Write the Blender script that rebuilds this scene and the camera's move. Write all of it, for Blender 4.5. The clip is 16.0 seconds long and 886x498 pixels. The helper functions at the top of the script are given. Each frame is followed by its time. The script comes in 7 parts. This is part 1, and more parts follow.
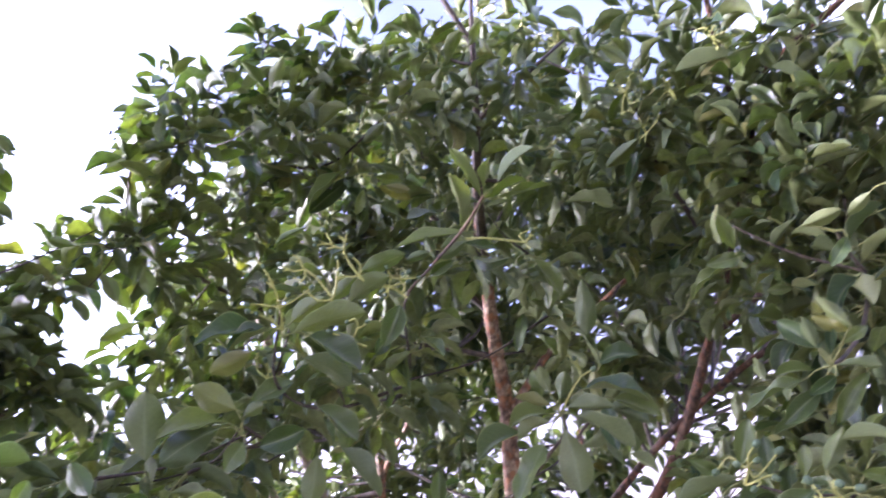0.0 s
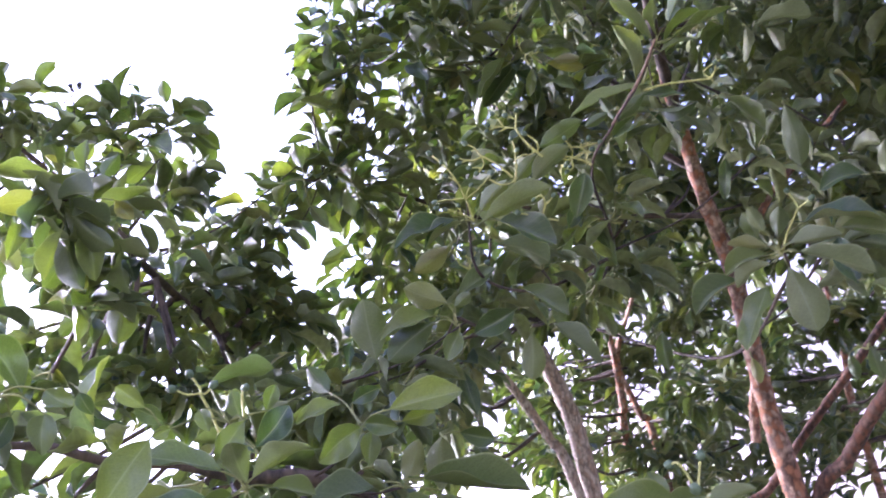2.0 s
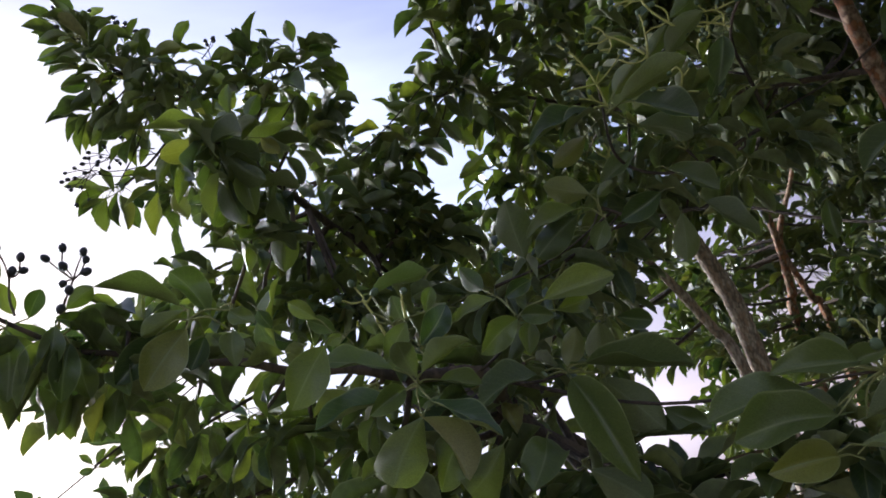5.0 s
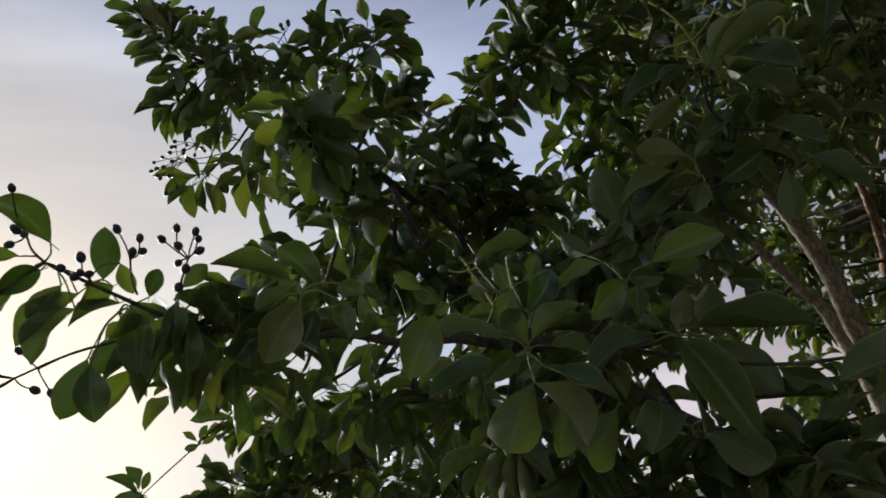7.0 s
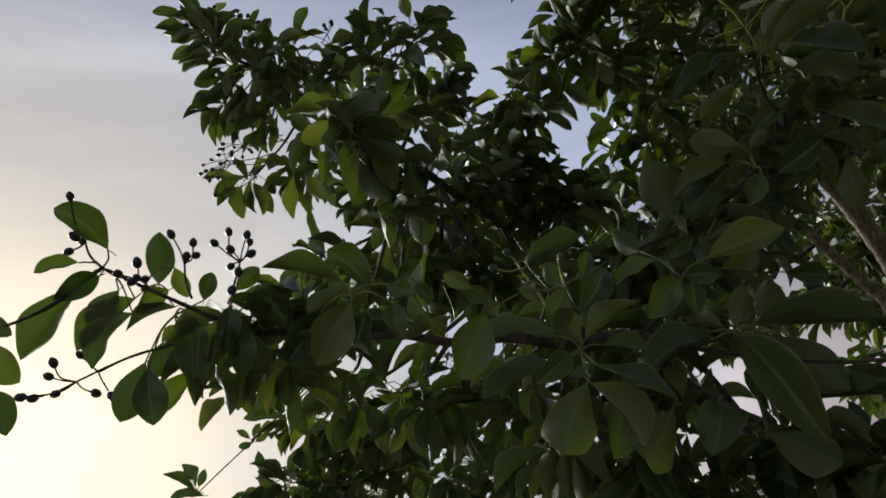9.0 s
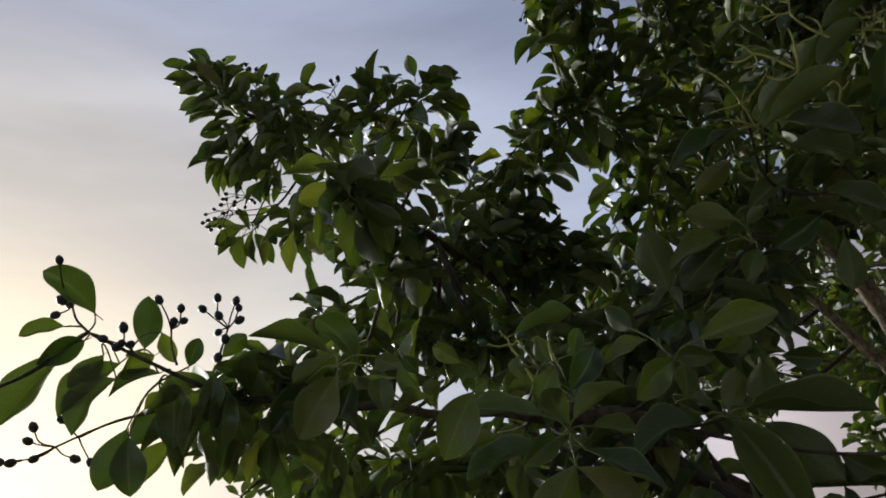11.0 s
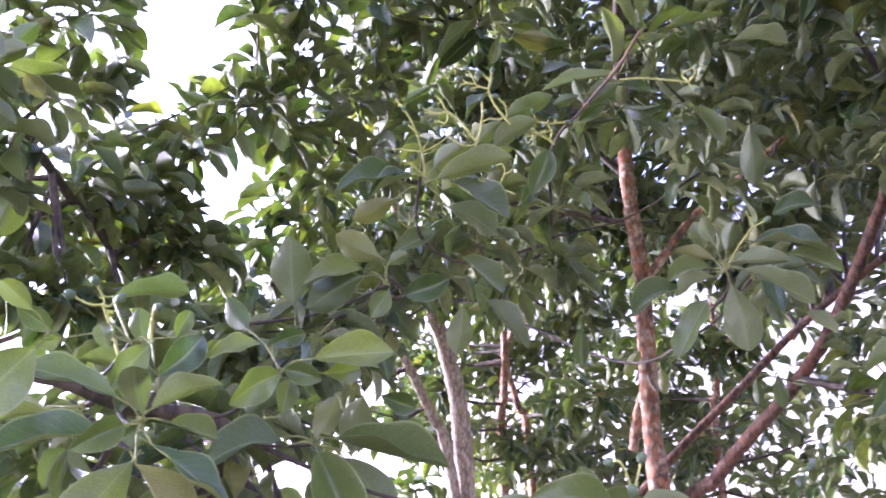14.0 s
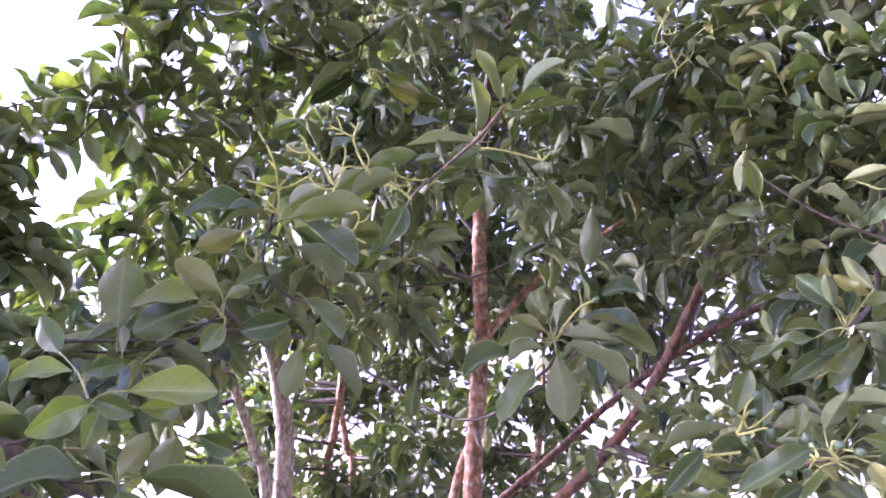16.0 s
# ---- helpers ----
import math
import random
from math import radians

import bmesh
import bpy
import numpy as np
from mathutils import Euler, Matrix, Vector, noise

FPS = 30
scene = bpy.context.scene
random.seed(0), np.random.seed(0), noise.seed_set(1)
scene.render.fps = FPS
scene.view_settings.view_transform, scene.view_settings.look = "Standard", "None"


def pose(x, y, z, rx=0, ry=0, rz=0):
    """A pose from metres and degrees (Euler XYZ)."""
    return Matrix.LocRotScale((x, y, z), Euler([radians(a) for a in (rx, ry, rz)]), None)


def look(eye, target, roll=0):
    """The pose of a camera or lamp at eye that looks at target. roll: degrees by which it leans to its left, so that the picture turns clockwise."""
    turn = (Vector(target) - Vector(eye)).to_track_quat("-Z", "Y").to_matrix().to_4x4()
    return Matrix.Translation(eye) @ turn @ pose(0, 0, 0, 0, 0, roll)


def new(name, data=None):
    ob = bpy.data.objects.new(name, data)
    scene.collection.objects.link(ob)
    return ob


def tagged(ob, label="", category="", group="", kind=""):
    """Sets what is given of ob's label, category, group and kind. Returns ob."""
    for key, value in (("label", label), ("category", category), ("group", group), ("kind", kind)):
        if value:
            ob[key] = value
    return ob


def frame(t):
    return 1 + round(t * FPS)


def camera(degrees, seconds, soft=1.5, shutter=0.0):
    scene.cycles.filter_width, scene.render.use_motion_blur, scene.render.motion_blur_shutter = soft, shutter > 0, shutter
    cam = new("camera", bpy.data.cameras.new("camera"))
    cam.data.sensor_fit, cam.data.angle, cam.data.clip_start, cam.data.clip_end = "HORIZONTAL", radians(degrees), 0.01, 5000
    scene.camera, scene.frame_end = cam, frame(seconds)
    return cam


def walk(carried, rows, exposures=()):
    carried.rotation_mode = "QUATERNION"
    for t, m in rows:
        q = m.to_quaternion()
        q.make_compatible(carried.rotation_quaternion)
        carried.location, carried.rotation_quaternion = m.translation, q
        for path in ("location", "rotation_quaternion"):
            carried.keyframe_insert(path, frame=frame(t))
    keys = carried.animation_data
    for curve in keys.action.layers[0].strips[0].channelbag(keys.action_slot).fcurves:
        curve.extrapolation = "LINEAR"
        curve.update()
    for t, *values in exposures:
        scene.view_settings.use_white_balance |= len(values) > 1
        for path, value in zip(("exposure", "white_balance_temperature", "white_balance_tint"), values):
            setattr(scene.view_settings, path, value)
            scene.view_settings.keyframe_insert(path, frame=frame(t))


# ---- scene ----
# ---- camera and its walk ----
cam = camera(61.85, 16.0, soft=1.7, shutter=0.4)
PATH = [
    (0.0, pose(0.0006, 0.0000, 1.6005, 120.922, 6.269, 3.742)),
    (0.5, pose(-0.0022, 0.0109, 1.5859, 119.080, 5.669, 10.177)),
    (1.0, pose(0.0035, 0.0224, 1.5790, 117.243, 6.547, 15.119)),
    (1.5, pose(0.0208, 0.0353, 1.5758, 116.272, 7.699, 18.748)),
    (2.0, pose(0.0342, 0.0481, 1.5677, 115.633, 8.807, 23.344)),
    (2.5, pose(0.0397, 0.0689, 1.5528, 114.530, 9.613, 27.590)),
    (3.0, pose(0.0513, 0.0739, 1.5478, 113.877, 10.226, 30.937)),
    (3.5, pose(0.0553, 0.0632, 1.5438, 113.288, 10.423, 33.217)),
    (4.0, pose(0.0477, 0.0573, 1.5402, 112.420, 10.714, 34.317)),
    (6.5, pose(-0.0148, 0.0325, 1.5207, 111.049, 11.221, 40.351)),
    (7.0, pose(-0.0322, 0.0193, 1.5290, 110.988, 11.299, 41.833)),
    (7.5, pose(-0.0393, 0.0131, 1.5342, 110.926, 11.200, 43.433)),
    (8.0, pose(-0.0441, 0.0082, 1.5377, 111.043, 11.338, 44.693)),
    (10.5, pose(-0.0230, 0.0385, 1.5663, 112.846, 10.163, 45.899)),
    (11.0, pose(-0.0106, 0.0352, 1.5822, 114.527, 9.302, 45.279)),
    (11.5, pose(0.0018, 0.0577, 1.5828, 114.664, 7.843, 42.381)),
    (12.0, pose(0.0041, 0.0688, 1.5899, 114.406, 7.569, 35.633)),
    (12.5, pose(-0.0269, 0.0696, 1.5900, 113.878, 6.029, 29.135)),
    (13.0, pose(-0.0961, 0.0978, 1.5867, 113.077, 4.346, 20.853)),
    (13.5, pose(-0.1003, 0.1105, 1.5870, 112.674, 3.508, 15.763)),
    (14.0, pose(-0.0869, 0.1157, 1.5865, 112.499, 2.383, 11.443)),
    (14.5, pose(-0.0750, 0.1130, 1.5938, 112.705, 1.567, 7.537)),
    (15.0, pose(-0.0692, 0.1087, 1.5959, 113.357, 0.811, 4.086)),
    (15.5, pose(-0.0628, 0.1032, 1.5998, 114.238, 0.428, 0.706)),
    (16.0, pose(-0.0707, 0.0951, 1.6054, 115.000, 0.000, -1.868)),
]
EXPOSURES = [(0.0, 4.1, 5050, 34), (1.0, 4.3, 5000, 36), (2.0, 4.12, 4950, 38), (3.0, 3.3, 5000, 32), (4.0, 2.68, 5100, 23), (6.5, 1.42, 5600, 7), (8.0, 1.08, 5650, 4), (10.5, 1.08, 5800, 4), (11.5, 1.46, 5800, 7), (12.0, 1.95, 5700, 11), (12.5, 2.65, 5350, 13), (13.0, 3.72, 5000, 19), (13.5, 4.22, 5000, 33), (14.5, 4.65, 5000, 46), (15.5, 4.7, 5000, 52), (16.0, 4.55, 5000, 52)]
walk(cam, PATH, EXPOSURES)

# ---- world and sun ----
SUN_AZ, SUN_EL = radians(76.0), radians(11.0)      # azimuth from +y towards -x
SUN_WAY = Vector((-math.sin(SUN_AZ) * math.cos(SUN_EL), math.cos(SUN_AZ) * math.cos(SUN_EL), math.sin(SUN_EL)))


def build_world():
    w = bpy.data.worlds.new("evening_sky")
    scene.world = w
    w.use_nodes = True
    nt = w.node_tree
    nt.nodes.clear()
    n, l = nt.nodes.new, nt.links.new
    sky = n("ShaderNodeTexSky")
    sky.sky_type, sky.sun_disc = "NISHITA", False
    sky.sun_elevation, sky.sun_rotation = SUN_EL, -SUN_AZ
    sky.air_density, sky.dust_density, sky.ozone_density = 1.0, 2.0, 1.5
    clear = n("ShaderNodeMixRGB")
    clear.blend_type, clear.inputs[0].default_value = "MULTIPLY", 1.0
    clear.inputs[2].default_value = (0.10, 0.085, 0.085, 1)
    l(sky.outputs[0], clear.inputs[1])
    # thin evening cloud: streaks lying level, brighter and warmer towards the sun
    tc = n("ShaderNodeTexCoord")
    stretch = n("ShaderNodeMapping")
    stretch.inputs["Scale"].default_value = (1.2, 1.2, 6.0)
    l(tc.outputs["Generated"], stretch.inputs[0])
    streak = n("ShaderNodeTexNoise")
    streak.inputs["Scale"].default_value, streak.inputs["Detail"].default_value, streak.inputs["Roughness"].default_value = 1.6, 5.0, 0.5
    l(stretch.outputs[0], streak.inputs[0])
    toward = n("ShaderNodeVectorMath")
    toward.operation = "DOT_PRODUCT"
    toward.inputs[1].default_value = SUN_WAY
    l(tc.outputs["Generated"], toward.inputs[0])
    glow = n("ShaderNodeValToRGB")
    glow.color_ramp.interpolation = "EASE"
    e = glow.color_ramp.elements
    e[0].position, e[0].color = 0.0, (0.17, 0.165, 0.18, 1)
    e[1].position, e[1].color = 1.0, (0.92, 0.75, 0.52, 1)
    for at, col in ((0.20, (0.23, 0.225, 0.24, 1)), (0.35, (0.38, 0.365, 0.37, 1)), (0.43, (0.22, 0.215, 0.235, 1)), (0.50, (0.098, 0.103, 0.138, 1)), (0.65, (0.094, 0.099, 0.138, 1)), (0.74, (0.17, 0.178, 0.235, 1)), (0.82, (0.36, 0.362, 0.435, 1)), (0.90, (0.46, 0.45, 0.50, 1)), (0.97, (0.64, 0.55, 0.47, 1))):
        x = e.new(at)
        x.color = col
    half_turn = n("ShaderNodeMapRange")
    half_turn.inputs[1].default_value = -1.0
    l(toward.outputs["Value"], half_turn.inputs[0])
    l(half_turn.outputs[0], glow.inputs[0])
    high = n("ShaderNodeSeparateXYZ")
    l(tc.outputs["Generated"], high.inputs[0])
    dome = n("ShaderNodeMapRange")
    dome.inputs[1].default_value, dome.inputs[2].default_value, dome.inputs[3].default_value, dome.inputs[4].default_value = 0.0, 1.0, 0.9, 2.0
    steep = n("ShaderNodeMath")
    steep.operation, steep.inputs[1].default_value, steep.use_clamp = "POWER", 1.5, True
    l(high.outputs[2], steep.inputs[0])
    l(steep.outputs[0], dome.inputs[0])
    away = n("ShaderNodeMapRange")
    away.inputs[1].default_value, away.inputs[2].default_value, away.inputs[3].default_value, away.inputs[4].default_value = 0.1, 0.62, 1.0, 0.0
    l(toward.outputs["Value"], away.inputs[0])
    level = n("ShaderNodeMixRGB")
    level.inputs[1].default_value = (1, 1, 1, 1)
    l(away.outputs[0], level.inputs[0])
    l(dome.outputs[0], level.inputs[2])
    bands = n("ShaderNodeMapRange")
    bands.inputs[1].default_value, bands.inputs[2].default_value, bands.inputs[3].default_value, bands.inputs[4].default_value = 0.32, 0.68, 0.84, 1.14
    l(streak.outputs[0], bands.inputs[0])
    veil0 = n("ShaderNodeMixRGB")
    veil0.blend_type, veil0.inputs[0].default_value = "MULTIPLY", 1.0
    l(glow.outputs[0], veil0.inputs[1])
    l(level.outputs[0], veil0.inputs[2])
    veil = n("ShaderNodeMixRGB")
    veil.blend_type, veil.inputs[0].default_value = "MULTIPLY", 1.0
    l(veil0.outputs[0], veil.inputs[1])
    l(bands.outputs[0], veil.inputs[2])
    # the low sky is warmer: evening haze over the horizon
    low = n("ShaderNodeMapRange")
    low.interpolation_type = "SMOOTHSTEP"
    low.inputs[1].default_value, low.inputs[2].default_value, low.inputs[3].default_value, low.inputs[4].default_value = 0.10, 0.46, 1.0, 0.0
    l(high.outputs[2], low.inputs[0])
    haze = n("ShaderNodeMixRGB")
    haze.blend_type, haze.inputs[2].default_value = "MULTIPLY", (2.5, 1.85, 1.25, 1)
    far_side = n("ShaderNodeMapRange")
    far_side.inputs[1].default_value, far_side.inputs[2].default_value, far_side.inputs[3].default_value, far_side.inputs[4].default_value = 0.40, 0.80, 1.0, 0.0
    l(toward.outputs["Value"], far_side.inputs[0])
    both = n("ShaderNodeMath")
    both.operation = "MULTIPLY"
    l(low.outputs[0], both.inputs[0])
    l(far_side.outputs[0], both.inputs[1])
    fading = n("ShaderNodeMapRange")
    fading.interpolation_type = "SMOOTHSTEP"
    fading.inputs[1].default_value, fading.inputs[2].default_value = -0.32, 0.08
    l(toward.outputs["Value"], fading.inputs[0])
    glowing = n("ShaderNodeMath")
    glowing.operation = "MULTIPLY"
    l(both.outputs[0], glowing.inputs[0])
    l(fading.outputs[0], glowing.inputs[1])
    l(glowing.outputs[0], haze.inputs[0])
    l(veil.outputs[0], haze.inputs[1])
    cover = n("ShaderNodeMapRange")
    cover.inputs[1].default_value, cover.inputs[2].default_value = 0.35, 0.70
    cover.inputs[3].default_value, cover.inputs[4].default_value = 0.84, 0.99
    l(streak.outputs[0], cover.inputs[0])
    mix = n("ShaderNodeMixRGB")
    l(cover.outputs[0], mix.inputs[0])
    l(clear.outputs[0], mix.inputs[1])
    # the sky deepens towards the zenith
    upper = n("ShaderNodeMapRange")
    upper.interpolation_type = "SMOOTHSTEP"
    upper.inputs[1].default_value, upper.inputs[2].default_value = 0.46, 0.80
    l(high.outputs[2], upper.inputs[0])
    deep = n("ShaderNodeMixRGB")
    deep.blend_type, deep.inputs[2].default_value = "MULTIPLY", (0.70, 0.705, 0.79, 1)
    l(upper.outputs[0], deep.inputs[0])
    l(haze.outputs[0], deep.inputs[1])
    l(deep.outputs[0], mix.inputs[2])
    bg = n("ShaderNodeBackground")
    bg.inputs[1].default_value = 0.56
    l(mix.outputs[0], bg.inputs[0])
    out = n("ShaderNodeOutputWorld")
    l(bg.outputs[0], out.inputs[0])


build_world()
sun = new("sun", bpy.data.lights.new("sun", "SUN"))
sun.data.energy, sun.data.angle, sun.data.color = 4.0, radians(40), (1.0, 0.91, 0.78)
sun.matrix_basis = look(SUN_WAY * 60, (0, 0, 0))

# ---- materials ----


def material(name):
    m = bpy.data.materials.new(name)
    m.use_nodes = True
    nt = m.node_tree
    nt.nodes.clear()
    out = nt.nodes.new("ShaderNodeOutputMaterial")
    return m, nt.nodes.new, nt.links.new, out


def leaf_material(name, dark, light, odd, vein, gloss, through_share, through_tint):
    """A leaf's skin: green that varies from leaf to leaf, mottling, midrib and side veins, light coming through."""
    m, n, l, out = material(name)
    uv = n("ShaderNodeTexCoord")
    sep = n("ShaderNodeSeparateXYZ")
    l(uv.outputs["UV"], sep.inputs[0])
    isl, obj = n("ShaderNodeNewGeometry"), n("ShaderNodeObjectInfo")
    add = n("ShaderNodeMath")
    add.operation = "ADD"
    l(isl.outputs["Random Per Island"], add.inputs[0])
    l(obj.outputs["Random"], add.inputs[1])
    frac = n("ShaderNodeMath")
    frac.operation = "FRACT"
    l(add.outputs[0], frac.inputs[0])
    tone = n("ShaderNodeValToRGB")
    te = tone.color_ramp.elements
    te[0].position, te[0].color = 0.0, (*dark, 1)
    te[1].position, te[1].color = 1.0, (*odd, 1)
    for at, col in ((0.955, light), (0.985, odd)):
        te.new(at).color = (*col, 1)
    l(frac.outputs[0], tone.inputs[0])
    mottle = n("ShaderNodeTexNoise")
    mottle.inputs["Scale"].default_value, mottle.inputs["Detail"].default_value = 55.0, 4.0
    l(uv.outputs["Object"], mottle.inputs[0])
    mot = n("ShaderNodeMapRange")
    mot.inputs[1].default_value, mot.inputs[2].default_value, mot.inputs[3].default_value, mot.inputs[4].default_value = 0.3, 0.7, 0.78, 1.2
    l(mottle.outputs[0], mot.inputs[0])
    shade = n("ShaderNodeVectorMath")
    shade.operation = "SCALE"
    l(tone.outputs[0], shade.inputs[0])
    l(mot.outputs[0], shade.inputs["Scale"])
    # midrib: a fine pale line at u = 0.5; side veins: slanted bands
    off = n("ShaderNodeMath")
    off.operation = "SUBTRACT"
    off.inputs[1].default_value = 0.5
    l(sep.outputs[0], off.inputs[0])
    side = n("ShaderNodeMath")
    side.operation = "ABSOLUTE"
    l(off.outputs[0], side.inputs[0])
    rib = n("ShaderNodeMapRange")
    rib.inputs[1].default_value, rib.inputs[2].default_value, rib.inputs[3].default_value, rib.inputs[4].default_value = 0.010, 0.036, 0.75, 0.0
    l(side.outputs[0], rib.inputs[0])
    slant = n("ShaderNodeMath")
    slant.operation = "MULTIPLY_ADD"
    slant.inputs[1].default_value = -0.55
    l(side.outputs[0], slant.inputs[0])
    l(sep.outputs[1], slant.inputs[2])
    many = n("ShaderNodeMath")
    many.operation = "MULTIPLY"
    many.inputs[1].default_value = 9.0
    l(slant.outputs[0], many.inputs[0])
    saw = n("ShaderNodeMath")
    saw.operation = "PINGPONG"
    saw.inputs[1].default_value = 0.5
    l(many.outputs[0], saw.inputs[0])
    thin = n("ShaderNodeMapRange")
    thin.inputs[1].default_value, thin.inputs[2].default_value, thin.inputs[3].default_value, thin.inputs[4].default_value = 0.0, 0.09, 0.20, 0.0
    l(saw.outputs[0], thin.inputs[0])
    margin = n("ShaderNodeMapRange")
    margin.inputs[1].default_value, margin.inputs[2].default_value, margin.inputs[3].default_value, margin.inputs[4].default_value = 0.462, 0.488, 0.0, 0.9
    l(side.outputs[0], margin.inputs[0])
    edge = n("ShaderNodeMath")
    edge.operation = "MAXIMUM"
    l(rib.outputs[0], edge.inputs[0])
    l(margin.outputs[0], edge.inputs[1])
    lines = n("ShaderNodeMath")
    lines.operation = "MAXIMUM"
    l(edge.outputs[0], lines.inputs[0])
    l(thin.outputs[0], lines.inputs[1])
    col = n("ShaderNodeMixRGB")
    col.inputs[2].default_value = (*vein, 1)
    l(lines.outputs[0], col.inputs[0])
    l(shade.outputs[0], col.inputs[1])
    bump = n("ShaderNodeBump")
    bump.inputs["Strength"].default_value, bump.inputs["Distance"].default_value = 0.35, 0.001
    height = n("ShaderNodeMath")
    height.operation = "SUBTRACT"
    l(mottle.outputs[0], height.inputs[0])
    l(lines.outputs[0], height.inputs[1])
    l(height.outputs[0], bump.inputs["Height"])
    b = n("ShaderNodeBsdfPrincipled")
    b.inputs["Roughness"].default_value = gloss
    b.inputs["Specular IOR Level"].default_value = 0.50
    b.inputs["Coat Weight"].default_value, b.inputs["Coat Roughness"].default_value = (0.22, 0.24) if gloss < 0.45 else (0.0, 0.3)
    l(col.outputs[0], b.inputs["Base Color"])
    l(bump.outputs[0], b.inputs["Normal"])
    tl = n("ShaderNodeBsdfTranslucent")
    warm = n("ShaderNodeMixRGB")
    warm.blend_type, warm.inputs[0].default_value, warm.inputs[2].default_value = "MULTIPLY", 1.0, (*through_tint, 1)
    l(shade.outputs[0], warm.inputs[1])
    l(warm.outputs[0], tl.inputs[0])
    mx = n("ShaderNodeMixShader")
    mx.inputs[0].default_value = through_share
    l(b.outputs[0], mx.inputs[1])
    l(tl.outputs[0], mx.inputs[2])
    l(mx.outputs[0], out.inputs[0])
    return m


def bark_material(name, dark, light, scale, rough=0.9, bare=None, run=0.42):
    """Bark: long furrows and grain; with a bare colour, thin plates that flake off over a redder skin."""
    m, n, l, out = material(name)
    tc = n("ShaderNodeTexCoord")
    mp = n("ShaderNodeMapping")
    mp.inputs["Scale"].default_value = (1, 1, run)
    l(tc.outputs["Object"], mp.inputs[0])
    a, c = n("ShaderNodeTexNoise"), n("ShaderNodeTexNoise")
    a.inputs["Scale"].default_value, a.inputs["Detail"].default_value, a.inputs["Roughness"].default_value = scale, 8.0, 0.7
    c.inputs["Scale"].default_value, c.inputs["Detail"].default_value = scale * 0.12, 3.0
    l(mp.outputs[0], a.inputs[0])
    l(tc.outputs["Object"], c.inputs[0])
    s = n("ShaderNodeMath")
    s.operation = "MULTIPLY_ADD"
    s.inputs[1].default_value = 0.6
    l(a.outputs[0], s.inputs[0])
    half = n("ShaderNodeMath")
    half.operation = "MULTIPLY"
    half.inputs[1].default_value = 0.4
    l(c.outputs[0], half.inputs[0])
    l(half.outputs[0], s.inputs[2])
    r = n("ShaderNodeValToRGB")
    r.color_ramp.elements[0].position, r.color_ramp.elements[0].color = 0.43, (*dark, 1)
    r.color_ramp.elements[1].position, r.color_ramp.elements[1].color = 0.57, (*light, 1)
    l(s.outputs[0], r.inputs[0])
    skin, relief = r.outputs[0], s.outputs[0]
    if bare:
        bent = n("ShaderNodeMixRGB")
        bent.blend_type, bent.inputs[0].default_value = "ADD", 0.02
        l(mp.outputs[0], bent.inputs[1])
        l(a.outputs[1], bent.inputs[2])
        plate = n("ShaderNodeTexVoronoi")
        plate.inputs["Scale"].default_value = scale * 0.8
        l(bent.outputs[0], plate.inputs[0])
        split = n("ShaderNodeSeparateXYZ")
        l(plate.outputs["Color"], split.inputs[0])
        gone = n("ShaderNodeMapRange")
        gone.inputs[1].default_value, gone.inputs[2].default_value = 0.58, 0.70
        l(split.outputs[0], gone.inputs[0])
        flaked = n("ShaderNodeMixRGB")
        flaked.inputs[2].default_value = (*bare, 1)
        l(gone.outputs[0], flaked.inputs[0])
        l(skin, flaked.inputs[1])
        crack = n("ShaderNodeMapRange")
        crack.inputs[1].default_value, crack.inputs[2].default_value, crack.inputs[3].default_value, crack.inputs[4].default_value = 0.40, 0.75, 1.0, 0.50
        l(plate.outputs["Distance"], crack.inputs[0])
        seam = n("ShaderNodeVectorMath")
        seam.operation = "SCALE"
        l(flaked.outputs[0], seam.inputs[0])
        l(crack.outputs[0], seam.inputs["Scale"])
        sunk = n("ShaderNodeMath")
        sunk.operation = "MULTIPLY_ADD"
        sunk.inputs[1].default_value = -0.45
        l(gone.outputs[0], sunk.inputs[0])
        l(s.outputs[0], sunk.inputs[2])
        skin, relief = seam.outputs[0], sunk.outputs[0]
    bump = n("ShaderNodeBump")
    bump.inputs["Strength"].default_value, bump.inputs["Distance"].default_value = 0.9, 0.006
    l(relief, bump.inputs["Height"])
    b = n("ShaderNodeBsdfPrincipled")
    b.inputs["Roughness"].default_value = rough
    l(skin, b.inputs["Base Color"])
    l(bump.outputs[0], b.inputs["Normal"])
    l(b.outputs[0], out.inputs[0])
    return m


def fruit_material(name, a, b2, rough):
    m, n, l, out = material(name)
    obj, tc = n("ShaderNodeObjectInfo"), n("ShaderNodeTexCoord")
    ns = n("ShaderNodeTexNoise")
    ns.inputs["Scale"].default_value = 260.0
    l(tc.outputs["Object"], ns.inputs[0])
    av = n("ShaderNodeMath")
    av.operation = "MULTIPLY_ADD"
    av.inputs[1].default_value = 0.5
    l(ns.outputs[0], av.inputs[0])
    h = n("ShaderNodeMath")
    h.operation = "MULTIPLY"
    h.inputs[1].default_value = 0.5
    l(obj.outputs["Random"], h.inputs[0])
    l(h.outputs[0], av.inputs[2])
    mx = n("ShaderNodeMixRGB")
    mx.inputs[1].default_value, mx.inputs[2].default_value = (*a, 1), (*b2, 1)
    l(av.outputs[0], mx.inputs[0])
    b = n("ShaderNodeBsdfPrincipled")
    b.inputs["Roughness"].default_value = rough
    l(mx.outputs[0], b.inputs["Base Color"])
    l(b.outputs[0], out.inputs[0])
    return m


